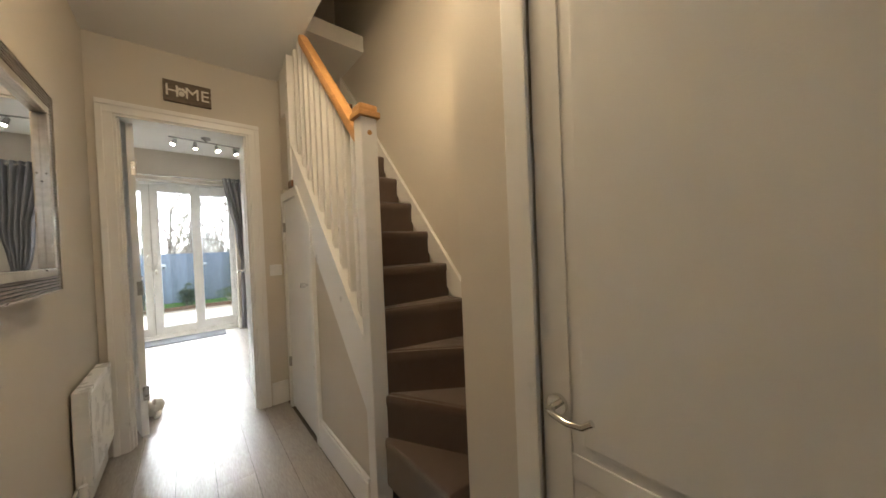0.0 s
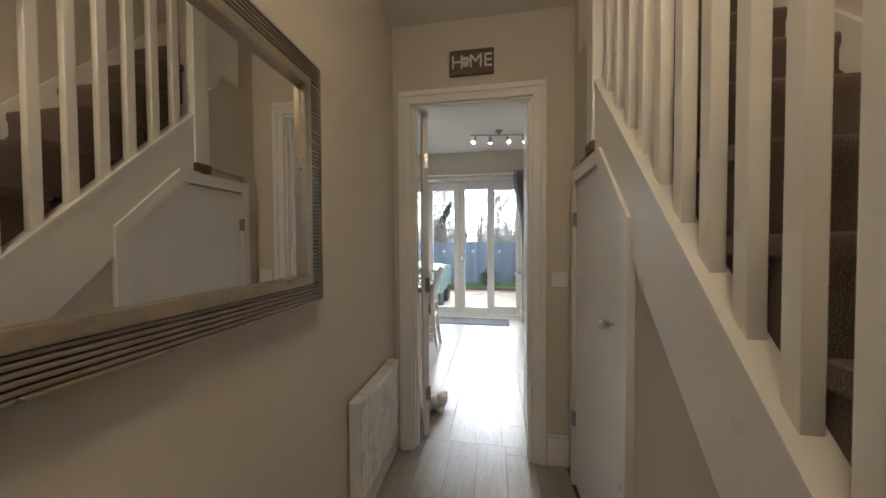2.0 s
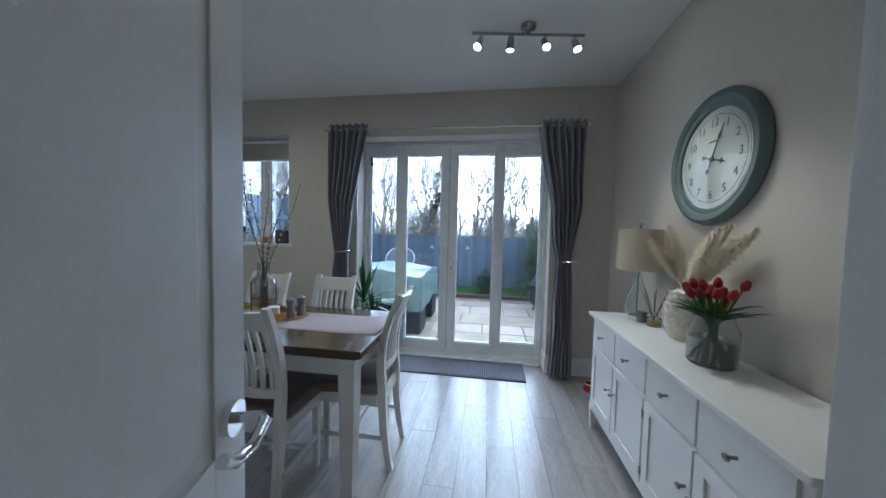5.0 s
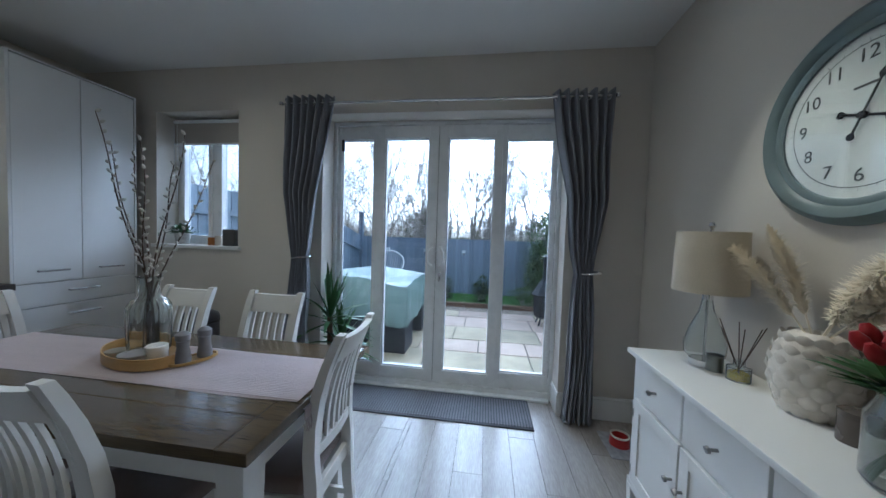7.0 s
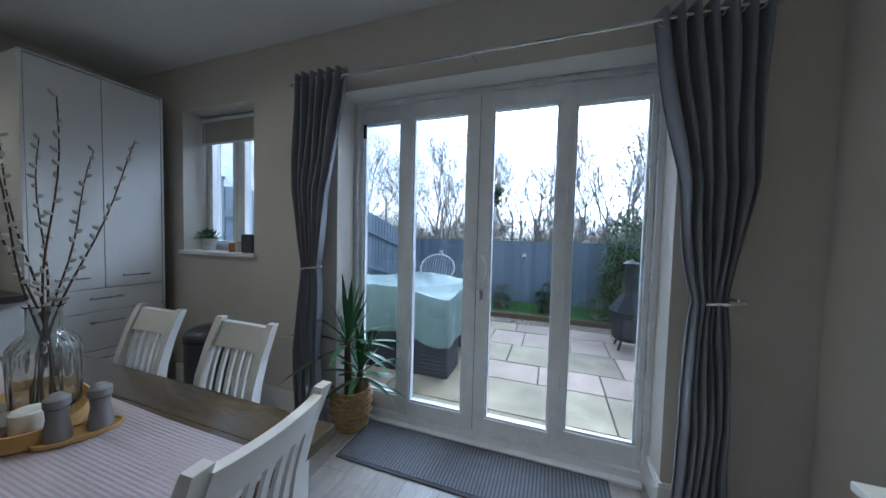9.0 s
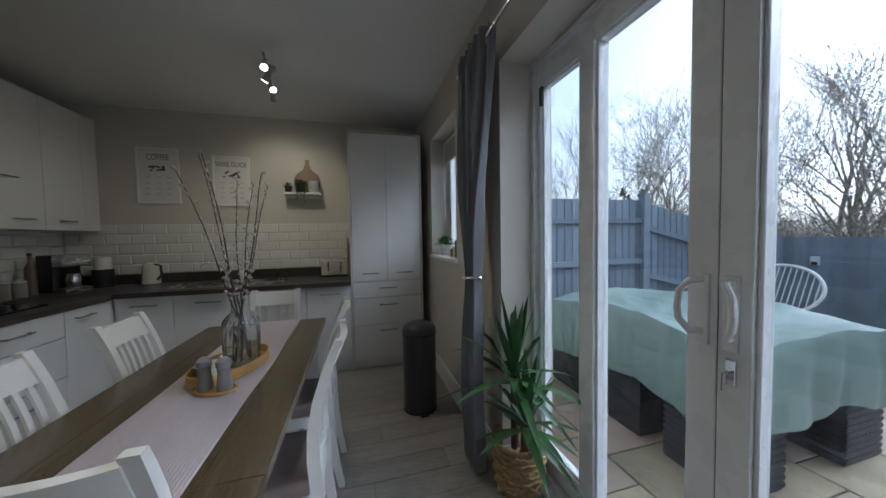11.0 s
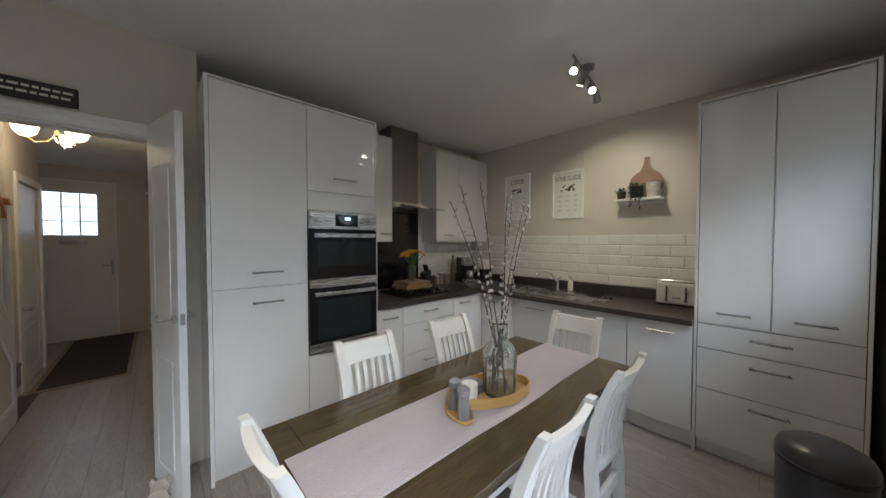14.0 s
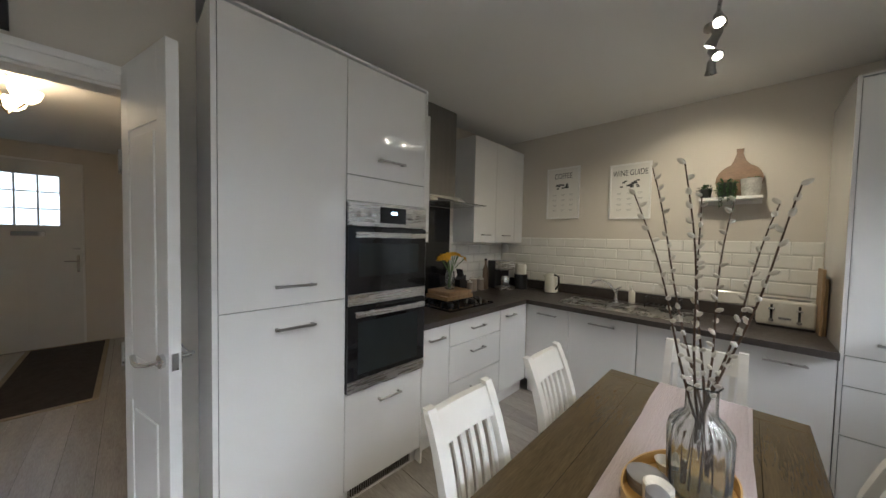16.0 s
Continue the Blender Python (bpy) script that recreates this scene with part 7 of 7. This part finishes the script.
def fence_run(label, p0, p1, z_top, board_w, rails, posts, name="garden_fence", slope=0.0):
    """Upright boards between two points in plan, with rails on the inner side and posts."""
    ob = base(name, (*p0, 0), label, "fence", "garden fences")
    ob.matrix_world = Matrix()
    a, b = Vector((*p0, 0)), Vector((*p1, 0))
    L = (b - a).length
    d = (b - a) / L
    yaw = math.atan2(d.y, d.x)
    inner = Vector((d.y, -d.x, 0))
    n = int(L / (board_w * 0.93))
    cache = {}
    for k in range(n):
        f = (k + 0.5) / n
        h = round(z_top - PZ + slope * f, 3)
        if h not in cache:
            cache[h] = board_mesh(board_w, 0.018, h)
        o = new("board", cache[h])
        o.parent = ob
        p = a + d * L * f
        o.matrix_world = Matrix.Translation((p.x, p.y, PZ)) @ Matrix.Rotation(yaw + math.radians(4), 4, "Z")
    for z in rails:
        bm = boxed(0, -0.02, -0.035, L, 0.02, 0.035, bevel=0.004)
        o = part("rail", bm, FENCE, ob)
        p = a + inner * 0.035
        o.matrix_world = Matrix.Translation((p.x, p.y, z)) @ Matrix.Rotation(yaw, 4, "Z") @ Matrix.Rotation(-math.atan2(slope, L), 4, "Y")
    for f in posts:
        p = a + d * L * f + inner * 0.03
        o = part("post", boxed(-0.05, -0.05, 0, 0.05, 0.05, z_top - PZ + 0.06, bevel=0.008), FENCE, ob)
        o.matrix_world = Matrix.Translation((p.x, p.y, PZ)) @ Matrix.Rotation(yaw, 4, "Z")
        o = part("post_cap", boxed(-0.06, -0.06, 0, 0.06, 0.06, 0.03, bevel=0.01), FENCE, ob)
        o.matrix_world = Matrix.Translation((p.x, p.y, z_top + 0.058)) @ Matrix.Rotation(yaw, 4, "Z")


fence_run("blue-grey painted close-board back fence", (-2.68, 12.42), (5.2, 12.42), 1.24, 0.12, (), ())
fence_run("tall blue-grey painted side fence with rails and posts", (-2.65, 7.7), (-2.65, 10.31), 1.78, 0.12, (0.25, 0.95, 1.5), (0.0, 0.41, 1.0))
fence_run("sloping blue-grey side fence panel", (-2.65, 10.36), (-2.65, 12.4), 1.76, 0.12, (1.4, 0.75), (1.0,), slope=-0.5)
for x in (-1.9, -0.95, 0.0, 0.85):
    ob = base("fence_light", (x, 12.416, 0.92), "small white solar light on the fence", "light", "fence lights")
    part("body", boxed(-0.04, -0.045, -0.06, 0.04, 0.0, 0.06, bevel=0.008), UPVC, ob)
    part("lens", boxed(-0.03, -0.05, -0.055, 0.03, -0.044, -0.01, bevel=0.003), BLACK, ob)

# covered garden furniture
COVER = mat("green_furniture_cover", (0.20, 0.27, 0.245), 0.4, vary=0.1, scale=2.5, grain=0.05, grain_scale=300, bump=0.25, bump_scale=14)
RATTAN = mat("dark_rattan", (0.035, 0.035, 0.04), 0.6, vary=0.3, scale=40, bump=0.8, bump_scale=60)
fur = base("covered_garden_set", (-1.05, 9.0, PZ), "dark rattan garden set under a sagging green cover", "garden furniture")
fur.matrix_world = Matrix()
FX, FY, FW, FD = -1.15, 9.03, 0.80, 0.66
for sx, sy in ((-1, -1), (1, -1), (-1, 1), (1, 1), (0, -1), (0, 1)):
    x, y = FX + sx * (FW - 0.22), FY + sy * (FD - 0.2)
    ch_ = part("rattan_base", boxed(x - 0.2, y - 0.18, PZ, x + 0.2, y + 0.18, 0.42, bevel=0.015), RATTAN, fur, "woven dark rattan base")
    bm = bmesh.new()
    for k in range(12):
        box(bm, x - 0.205, y - 0.185, PZ + 0.02 + k * 0.042, x + 0.205, y + 0.185, PZ + 0.045 + k * 0.042)
    part("weave_band", bm, RATTAN, ch_)
part("table_frame", boxed(FX - FW + 0.05, FY - FD + 0.05, 0.40, FX + FW - 0.05, FY + FD - 0.05, 0.58), RATTAN, fur)
bm = bmesh.new()
nx, ny = 90, 66
H = 0.75


def cover_point(u, v):
    """u, v from -1.35 to 1.35; past 1 the cloth hangs down the side."""
    cu, cv = max(-1, min(1, u)), max(-1, min(1, v))
    ou, ov = abs(u) - abs(cu), abs(v) - abs(cv)
    hang = max(ou, ov)
    x, y = FX + cu * FW, FY + cv * FD
    edge = max(abs(cu), abs(cv))
    z = H - 0.10 * (1 - cu * cu) * (1 - cv * cv) + 0.05 * math.cos(3.1 * cu) * (abs(cv) > 0.0) * cv * cv
    z += 0.018 * noise.noise(Vector((x * 3, y * 3, 0.3))) + 0.012 * noise.noise(Vector((x * 8, y * 8, 2.0)))
    if hang > 0:
        fold = math.sin((x * 1.3 + y) * 11 + 2.0 * math.sin(x * 3.7)) * 0.03 + 0.03 * noise.noise(Vector((x * 4, y * 4, hang * 3)))
        z -= hang * 1.32
        push = fold * min(1, hang * 5) + hang * 0.05
        if ou >= ov:
            x += math.copysign(push, cu)
        if ov >= ou:
            y += math.copysign(push, cv)
        z += 0.05 * noise.noise(Vector((x * 2, y * 2, 5))) * hang * 3
    return x, y, z


grid = [[bm.verts.new(cover_point(-1.35 + 2.7 * i / nx, -1.35 + 2.7 * j / ny)) for j in range(ny + 1)] for i in range(nx + 1)]
for a, b in zip(grid, grid[1:]):
    for j in range(ny):
        bm.faces.new((a[j], a[j + 1], b[j + 1], b[j]))
part("cover", bm, COVER, fur, "sagging green waterproof cover", smooth=True)
rc = base("round_garden_chair", (-1.25, 10.4, PZ), "white round-backed garden chair behind the covered set", "chair")
n = 28
ring = [(0.30 * math.cos(2 * math.pi * k / n), 0.10 * math.sin(2 * math.pi * k / n), 0.88 + 0.22 * math.sin(2 * math.pi * k / n)) for k in range(n + 1)]
part("back_ring", tube(bmesh.new(), ring, 0.014, 8), HANDLE, rc, "white tubular back ring", smooth=True)
for k in range(1, 14):
    x = -0.30 + 0.6 * k / 14
    h = 0.22 * math.sqrt(max(0, 1 - (x / 0.30) ** 2))
    part("back_cord", tube(bmesh.new(), [(x, -h * 0.45, 0.88 - h), (x, h * 0.45, 0.88 + h)], 0.004, 5), HANDLE, rc)
part("seat", lathe(bmesh.new(), [(0, 0.42), (0.26, 0.44), (0.28, 0.46), (0.26, 0.47), (0, 0.45)], 28, 0, -0.12, 0), HANDLE, rc, smooth=True)
for k in range(4):
    a = math.pi / 4 + k * math.pi / 2
    part("leg", tube(bmesh.new(), [(0.2 * math.cos(a), -0.12 + 0.2 * math.sin(a), 0.44), (0.27 * math.cos(a), -0.12 + 0.27 * math.sin(a), 0.0)], 0.012, 8), HANDLE, rc)
part("back_stay", tube(bmesh.new(), [(0, 0.1, 0.46), (0, -0.09, 0.67)], 0.012, 8), HANDLE, rc)

cm = base("chiminea", (1.55, 10.15, PZ), "black steel chiminea at the patio edge", "chiminea")
STOVE = mat("black_stove_steel", (0.018, 0.019, 0.022), 0.5, vary=0.2, scale=10)
part("firebox", lathe(bmesh.new(), [(0, 0.12), (0.17, 0.12), (0.20, 0.17), (0.21, 0.42), (0.20, 0.48), (0, 0.48)], 8), STOVE, cm)
part("hood", lathe(bmesh.new(), [(0.24, 0.48), (0.25, 0.50), (0.10, 0.72), (0.085, 0.76), (0, 0.76)], 8), STOVE, cm)
part("chimney", lathe(bmesh.new(), [(0.078, 0.75), (0.075, 1.10), (0.0, 1.10)], 16), STOVE, cm, smooth=True)
part("cap", lathe(bmesh.new(), [(0.10, 1.12), (0.0, 1.18)], 16), STOVE, cm)
part("cap_stay", boxed(-0.05, -0.01, 1.09, 0.05, 0.01, 1.13), STOVE, cm)
part("fire_door", boxed(-0.11, -0.215, 0.18, 0.11, -0.19, 0.42, bevel=0.01), STOVE, cm)
for k in range(4):
    a = math.pi / 4 + k * math.pi / 2
    part("leg", tube(bmesh.new(), [(0.13 * math.cos(a), 0.13 * math.sin(a), 0.14), (0.19 * math.cos(a), 0.19 * math.sin(a), 0.0)], 0.015, 8), STOVE, cm)


def bush(name, place, rx, ry, rz, count, leaf, material, label, seed, lumps=7):
    """A shrub: short stems, and many small leaves in uneven lumps."""
    rnd = random.Random(seed)
    ob = base(name, place, label, "shrub", "garden shrubs")
    bm = bmesh.new()
    cs = []
    for k in range(lumps):
        a = rnd.uniform(0, 6.28)
        h = rnd.uniform(0.2, 0.95)
        c = Vector((rx * 0.55 * math.cos(a) * (1.15 - h * 0.7), ry * 0.55 * math.sin(a) * (1.15 - h * 0.7), rz * h))
        cs.append((c, rnd.uniform(0.35, 0.6)))
        tube(bm, [(0, 0, 0), c * 0.5 + Vector((0.02, 0, 0)), c], 0.018, 6, taper=[1, 0.6, 0.2])
    part("stems", bm, BARK, ob)
    bm = bmesh.new()
    for k in range(count):
        c, s = rnd.choice(cs)
        d = Vector((rnd.gauss(0, 1), rnd.gauss(0, 1), rnd.gauss(0, 1))).normalized()
        r = s * rnd.uniform(0.3, 1.0) ** 0.5
        p = c + Vector((d.x * rx * r, d.y * ry * r, d.z * rz * r * 0.6))
        if p.z < 0.0:
            p.z = abs(p.z) * 0.5
        small_leaf(bm, p, d + Vector((rnd.uniform(-.6, .6), rnd.uniform(-.6, .6), rnd.uniform(-.2, .6))), leaf * rnd.uniform(0.6, 1.4), leaf * 0.45, droop=0.2, n=2)
    part("leaves", bm, material, ob, "many small leaves")
    return ob


SHRUB = mat("evergreen_leaves", (0.10, 0.15, 0.045), 0.6, vary=0.35, scale=3, grain=0.2, grain_scale=30)
HERB = mat("grey_green_herb", (0.10, 0.125, 0.07), 0.75, vary=0.25, scale=8)
IVY = mat("ivy_leaves", (0.035, 0.055, 0.018), 0.55, vary=0.3, scale=4)
bush("evergreen_shrub", (1.92, 11.7, -0.10), 0.68, 0.5, 1.85, 8000, 0.06, SHRUB, "tall evergreen shrub against the fence", 61, lumps=12)
bush("lavender", (0.42, 11.55, -0.08), 0.26, 0.22, 0.48, 900, 0.06, HERB, "grey-green lavender clump on the lawn edge", 62)
bush("lavender", (-0.32, 11.6, -0.08), 0.22, 0.2, 0.40, 700, 0.06, HERB, "grey-green lavender clump on the lawn edge", 63)
bush("low_shrub", (1.3, 11.35, -0.06), 0.4, 0.16, 0.32, 700, 0.05, SHRUB, "low green planting beside the chiminea", 64)
bush("low_shrub", (-0.9, 11.45, -0.06), 0.5, 0.2, 0.35, 700, 0.05, HERB, "low green planting by the fence", 65)


# ---- bare trees ----
def tree(name, height, seed, spread=0.55, levels=6, label="bare winter tree with fine twigs", ivy=False, wild=0.35):
    rnd = random.Random(seed)
    ob = base(name, (0, 0, 0), label, "tree", "trees behind the fence")
    trunk, crown, leaf = bmesh.new(), bmesh.new(), bmesh.new()

    def grow(p, d, length, radius, level):
        radius = max(radius, 0.0085 if level < 4 else 0.0055)
        pts = [p.copy()]
        steps = 5 if level < 2 else 3
        for i in range(steps):
            d = (d + Vector((rnd.uniform(-1, 1), rnd.uniform(-1, 1), rnd.uniform(-0.5, 0.8))) * wild * (0.35 + 0.12 * level)).normalized()
            p = p + d * length / steps
            pts.append(p.copy())
        end = 0.62 if level < levels - 1 else 0.3
        tube(trunk if level < 2 else crown, pts, radius, 7 if level < 2 else (4 if level < 4 else 3), taper=[1 - (1 - end) * i / steps for i in range(steps + 1)])
        if ivy and level < 2:
            for q in pts:
                for k in range(26):
                    e = Vector((rnd.gauss(0, 1), rnd.gauss(0, 1), rnd.gauss(0, 1))).normalized()
                    small_leaf(leaf, q + e * radius * 1.6 + d * rnd.uniform(-0.3, 0.3) * length / steps, e, 0.16, 0.12, n=2)
        if level >= levels - 1:
            return
        kids = ((3, 4, 4, 4, 3) if ivy else (6, 4, 4, 3, 3))[min(level, 4)]
        for k in range(kids):
            f = rnd.uniform(0.2, 1.0) if k else 1.0
            q = pts[min(steps, max(1, int(round(f * steps))))]
            side = d.orthogonal().normalized()
            side = Matrix.Rotation(rnd.uniform(0, 6.283), 3, d) @ side
            nd = (d * rnd.uniform(0.7, 1.2) + side * rnd.uniform(0.4, 1.0) * spread * 1.6 + Vector((0, 0, 0.15))).normalized()
            grow(q, nd, length * rnd.uniform(0.55, 0.88), radius * end * rnd.uniform(0.55, 0.85), level + 1)

    grow(Vector((0, 0, 0)), Vector((0, 0, 1)), height * (0.36 if ivy else 0.36 if levels > 5 else 0.22), height * (0.013 if ivy else 0.0085), 0)
    part("trunk", trunk, BARK, ob, "grey-brown trunk and limbs", smooth=True)
    part("crown", crown, BARK, ob, "crown of fine bare twigs")
    if ivy:
        part("ivy", leaf, IVY, ob, "ivy leaves up the trunk")
    return ob


trees = [tree("bare_tree", 9.5, 71, 0.62), tree("bare_tree", 10.5, 72, 0.55), tree("bare_tree", 9.0, 73, 0.72), tree("ivy_tree", 6.0, 74, 0.75, 5, "gnarled bare tree clad in ivy", True, 0.7)]
spots = [(-2.2, 21.5, 1, 0.72), (0.0, 17.2, 2, 0.66), (2.6, 20, 0, 0.8), (3.6, 16.6, 1, 0.7), (5.6, 17.0, 2, 0.8), (-3.4, 17.2, 1, 0.6), (-8.2, 18.0, 0, 0.75), (-10.8, 19.5, 1, 0.75), (-6.5, 24, 1, 1.0), (-3.2, 23, 0, 1.0), (-0.5, 25, 1, 1.05), (1.8, 22, 2, 0.95), (4.2, 24, 1, 1.05), (6.8, 21, 0, 1.1), (3.0, 18, 2, 0.8), (0.6, 19, 0, 0.72), (-1.2, 20, 2, 0.75), (-4.2, 19, 0, 0.7), (1.6, 17.5, 1, 0.62), (4.6, 18.5, 0, 0.8), (-6.5, 19.5, 2, 0.75), (-9.5, 23, 2, 1.0), (-12.5, 22, 0, 1.05),
         (-15.5, 20, 1, 0.95), (-19, 22, 0, 1.0), (-1.9, 30, 0, 1.1), (-23, 19, 2, 1.0), (-8, 29, 1, 1.1), (9.5, 22, 1, 1.0), (-13.5, 27, 1, 1.0), (-5, 30, 2, 1.1), (1, 31, 1, 1.1), (5.5, 30, 0, 1.1)]
first = set()
rnd = random.Random(91)
for x, y, k, s in spots:
    m = pose(x, y, -0.2, 0, 0, rnd.uniform(0, 360)) @ Matrix.Scale(s, 4)
    if k not in first:
        first.add(k)
        trees[k].matrix_world = m
    else:
        o = copy_thing(trees[k], pose(0, 0, 0))
        o.matrix_world = m
trees[3].matrix_world = pose(-2.3, 17.5, -0.2, 0, 0, 40)
o = copy_thing(trees[3], pose(0, 0, 0))
o.matrix_world = pose(-9.3, 18.5, -0.2, 0, 0, 200) @ Matrix.Scale(1.0, 4)

# undergrowth behind the fence
THICKET = mat("winter_thicket", (0.13, 0.10, 0.065), 0.9, vary=0.4, scale=1.2, grain=0.2, grain_scale=20)
shrubs = []
for sd in (101, 102, 103):
    sh = tree("bare_shrub", 4.6, sd, 0.8, 5, "tangled bare winter shrub behind the fence", False, 0.75)
    shrubs.append(sh)
rnd = random.Random(77)
n = 0
for row, y0 in enumerate((14.6, 16.8, 19.5)):
    x = -20.0 - 4 * row
    while x < 9 + 2 * row:
        m = pose(x, y0 + rnd.uniform(-0.6, 0.6), -0.2, 0, 0, rnd.uniform(0, 360)) @ Matrix.Scale(rnd.uniform(0.8, 1.25) * (1 + 0.12 * row), 4)
        if n < 3:
            shrubs[n].matrix_world = m
        else:
            copy_thing(shrubs[n % 3], pose(0, 0, 0)).matrix_world = m
        n += 1
        x += rnd.uniform(1.4, 2.1)
bm = bmesh.new()
for k in range(42000):
    x, y = rnd.uniform(-26, 12), rnd.uniform(13.6, 20)
    cl = math.sin(x * 1.3) + math.sin(x * 0.37 + 2) + math.sin(y * 1.1)
    h = rnd.uniform(0.3, 2.7 + 0.6 * cl)
    d = Vector((rnd.gauss(0, 1), rnd.gauss(0, 1), rnd.gauss(0, 1))).normalized()
    small_leaf(bm, (x, y, h), d, rnd.uniform(0.07, 0.14), 0.06, n=1)
thing("hedge_leaves", bm, mat("olive_hedge", (0.14, 0.12, 0.06), 0.8, vary=0.4, scale=0.8), "olive and bramble leaves behind the fence", "undergrowth", kind="stuff")
bm = bmesh.new()
for k in range(70):
    x = -70 + k * 2 + rnd.uniform(-1, 1)
    for q in range(60):
        p = Vector((x + rnd.uniform(-1.6, 1.6), 52 + rnd.uniform(-4, 4), rnd.uniform(-0.2, 2.0)))
        tip = p + Vector((rnd.uniform(-1.2, 1.2), 0, rnd.uniform(0.8, 2.6)))
        bm.faces.new([bm.verts.new(p), bm.verts.new(p + Vector((0.05, 0, 0))), bm.verts.new(tip)])
thing("far_woods", bm, THICKET, "far line of bare woods", "woods", kind="stuff")

# ---- pieces of floors, walls and patio ----
def plank_piece(w, L, cache):
    key = (round(w, 3), round(L, 3))
    if key not in cache:
        bm = boxed(0.0009, 0.0009, -0.004, w - 0.0009, L - 0.0009, 0.0)
        for v in bm.verts:
            if v.co.z > -0.001:
                v.co.x += 0.0006 if v.co.x < w / 2 else -0.0006
        cache[key] = finish(bm, "plank", PLANK)
    return cache[key]


cache = {}
rnd = random.Random(3)
PW, PL = 0.165, 1.22


def lay(x0, x1, y0, y1, start):
    x, r = x0, 0
    while x < x1 - 0.01:
        w = min(PW, x1 - x)
        y = y0 - (start + r * 0.43) % PL
        while y < y1 - 0.005:
            a, b = max(y, y0), min(y + PL, y1)
            if b - a > 0.02:
                o = new("plank", plank_piece(w, b - a, cache))
                o.parent = FLOOR
                o.location = (x, a, 0.0)
            y += PL
        x += PW
        r += 1


lay(XF, 0.065, YK, 7.45, 0.2)
lay(0.065, XR, YD1, 7.45, 0.5)
lay(XM, 1.075, YF, YD1, 0.1)
lay(1.075, 1.9, YF, 2.04, 0.7)


def tile_piece(w, h, d=0.006, bev=0.009):
    bm = bmesh.new()
    o = [bm.verts.new((x, 0, z)) for x, z in ((0, 0), (w, 0), (w, h), (0, h))]
    i = [bm.verts.new((x, -d, z)) for x, z in ((bev, bev), (w - bev, bev), (w - bev, h - bev), (bev, h - bev))]
    for k in range(4):
        bm.faces.new((o[k], o[(k + 1) % 4], i[(k + 1) % 4], i[k]))
    bm.faces.new(i)
    return finish(bm, "tile", TILE)


TILE = mat("bevelled_white_tile", (0.76, 0.74, 0.69), 0.12, vary=0.03, scale=8, per_object=0.03)
GROUT = mat("pale_grout", (0.55, 0.53, 0.48), 0.85, vary=0.05)
TWD, THT = 0.205, 0.1
cache = {}


def tiled(wall, origin, yaw, length, rows, z0):
    sheet = part("grout_bed", boxed(0, -0.0035, z0, length, -0.0005, z0 + rows * THT), GROUT, wall)
    sheet.matrix_world = Matrix.Translation(origin) @ Matrix.Rotation(yaw, 4, "Z")
    for r in range(rows):
        u = 0.0 if r % 2 == 0 else -TWD / 2
        while u < length - 0.01:
            a, b = max(u, 0), min(u + TWD, length)
            if b - a > 0.03:
                key = round(b - a, 3)
                if key not in cache:
                    cache[key] = tile_piece(b - a - 0.003, THT - 0.003)
                o = new("tile", cache[key])
                o.parent = wall
                o.matrix_world = Matrix.Translation(origin) @ Matrix.Rotation(yaw, 4, "Z") @ Matrix.Translation((a + 0.0015, -0.0035, z0 + r * THT + 0.0015))
            u += TWD


tiled(bpy.data.objects["wall_kitchen_far"], (XF, YK + 0.012, 0), math.pi / 2, 6.447 - YK - 0.014, 5, 1.007)
tiled(bpy.data.objects["wall_kitchen_back"], (-2.125, YK, 0), math.pi, 0.96, 5, 1.007)

patio = structure("patio", boxed(-3.6, YGO, -0.17, 6.0, 10.78, PZ - 0.012), mat("patio_joint", (0.10, 0.095, 0.07), 0.95, vary=0.2), "buff riven stone patio with mossy joints", "patio")
cache = {}
rnd = random.Random(19)
y, r = YGO + 0.01, 0
while y < 10.7:
    h = (0.45, 0.60, 0.45, 0.60, 0.60, 0.45)[r % 6]
    h = min(h, 10.77 - y)
    x = -3.58 - rnd.uniform(0, 0.3)
    while x < 4.5:
        w = rnd.choice((0.45, 0.60, 0.60, 0.75))
        key = (w, round(h, 3), rnd.random() < (0.55 if y < 9.2 else 0.15))
        if key not in cache:
            bm = boxed(0.006, 0.006, -0.03, w - 0.006, h - 0.006, 0.0, bevel=0.005, seg=1)
            cache[key] = finish(bm, "paving_stone", PAVER2 if key[2] else PAVER)
        o = new("paving_stone", cache[key])
        o.parent = patio
        o.location = (x, y, PZ + rnd.uniform(-0.003, 0.002))
        x += w
    y += h
    r += 1
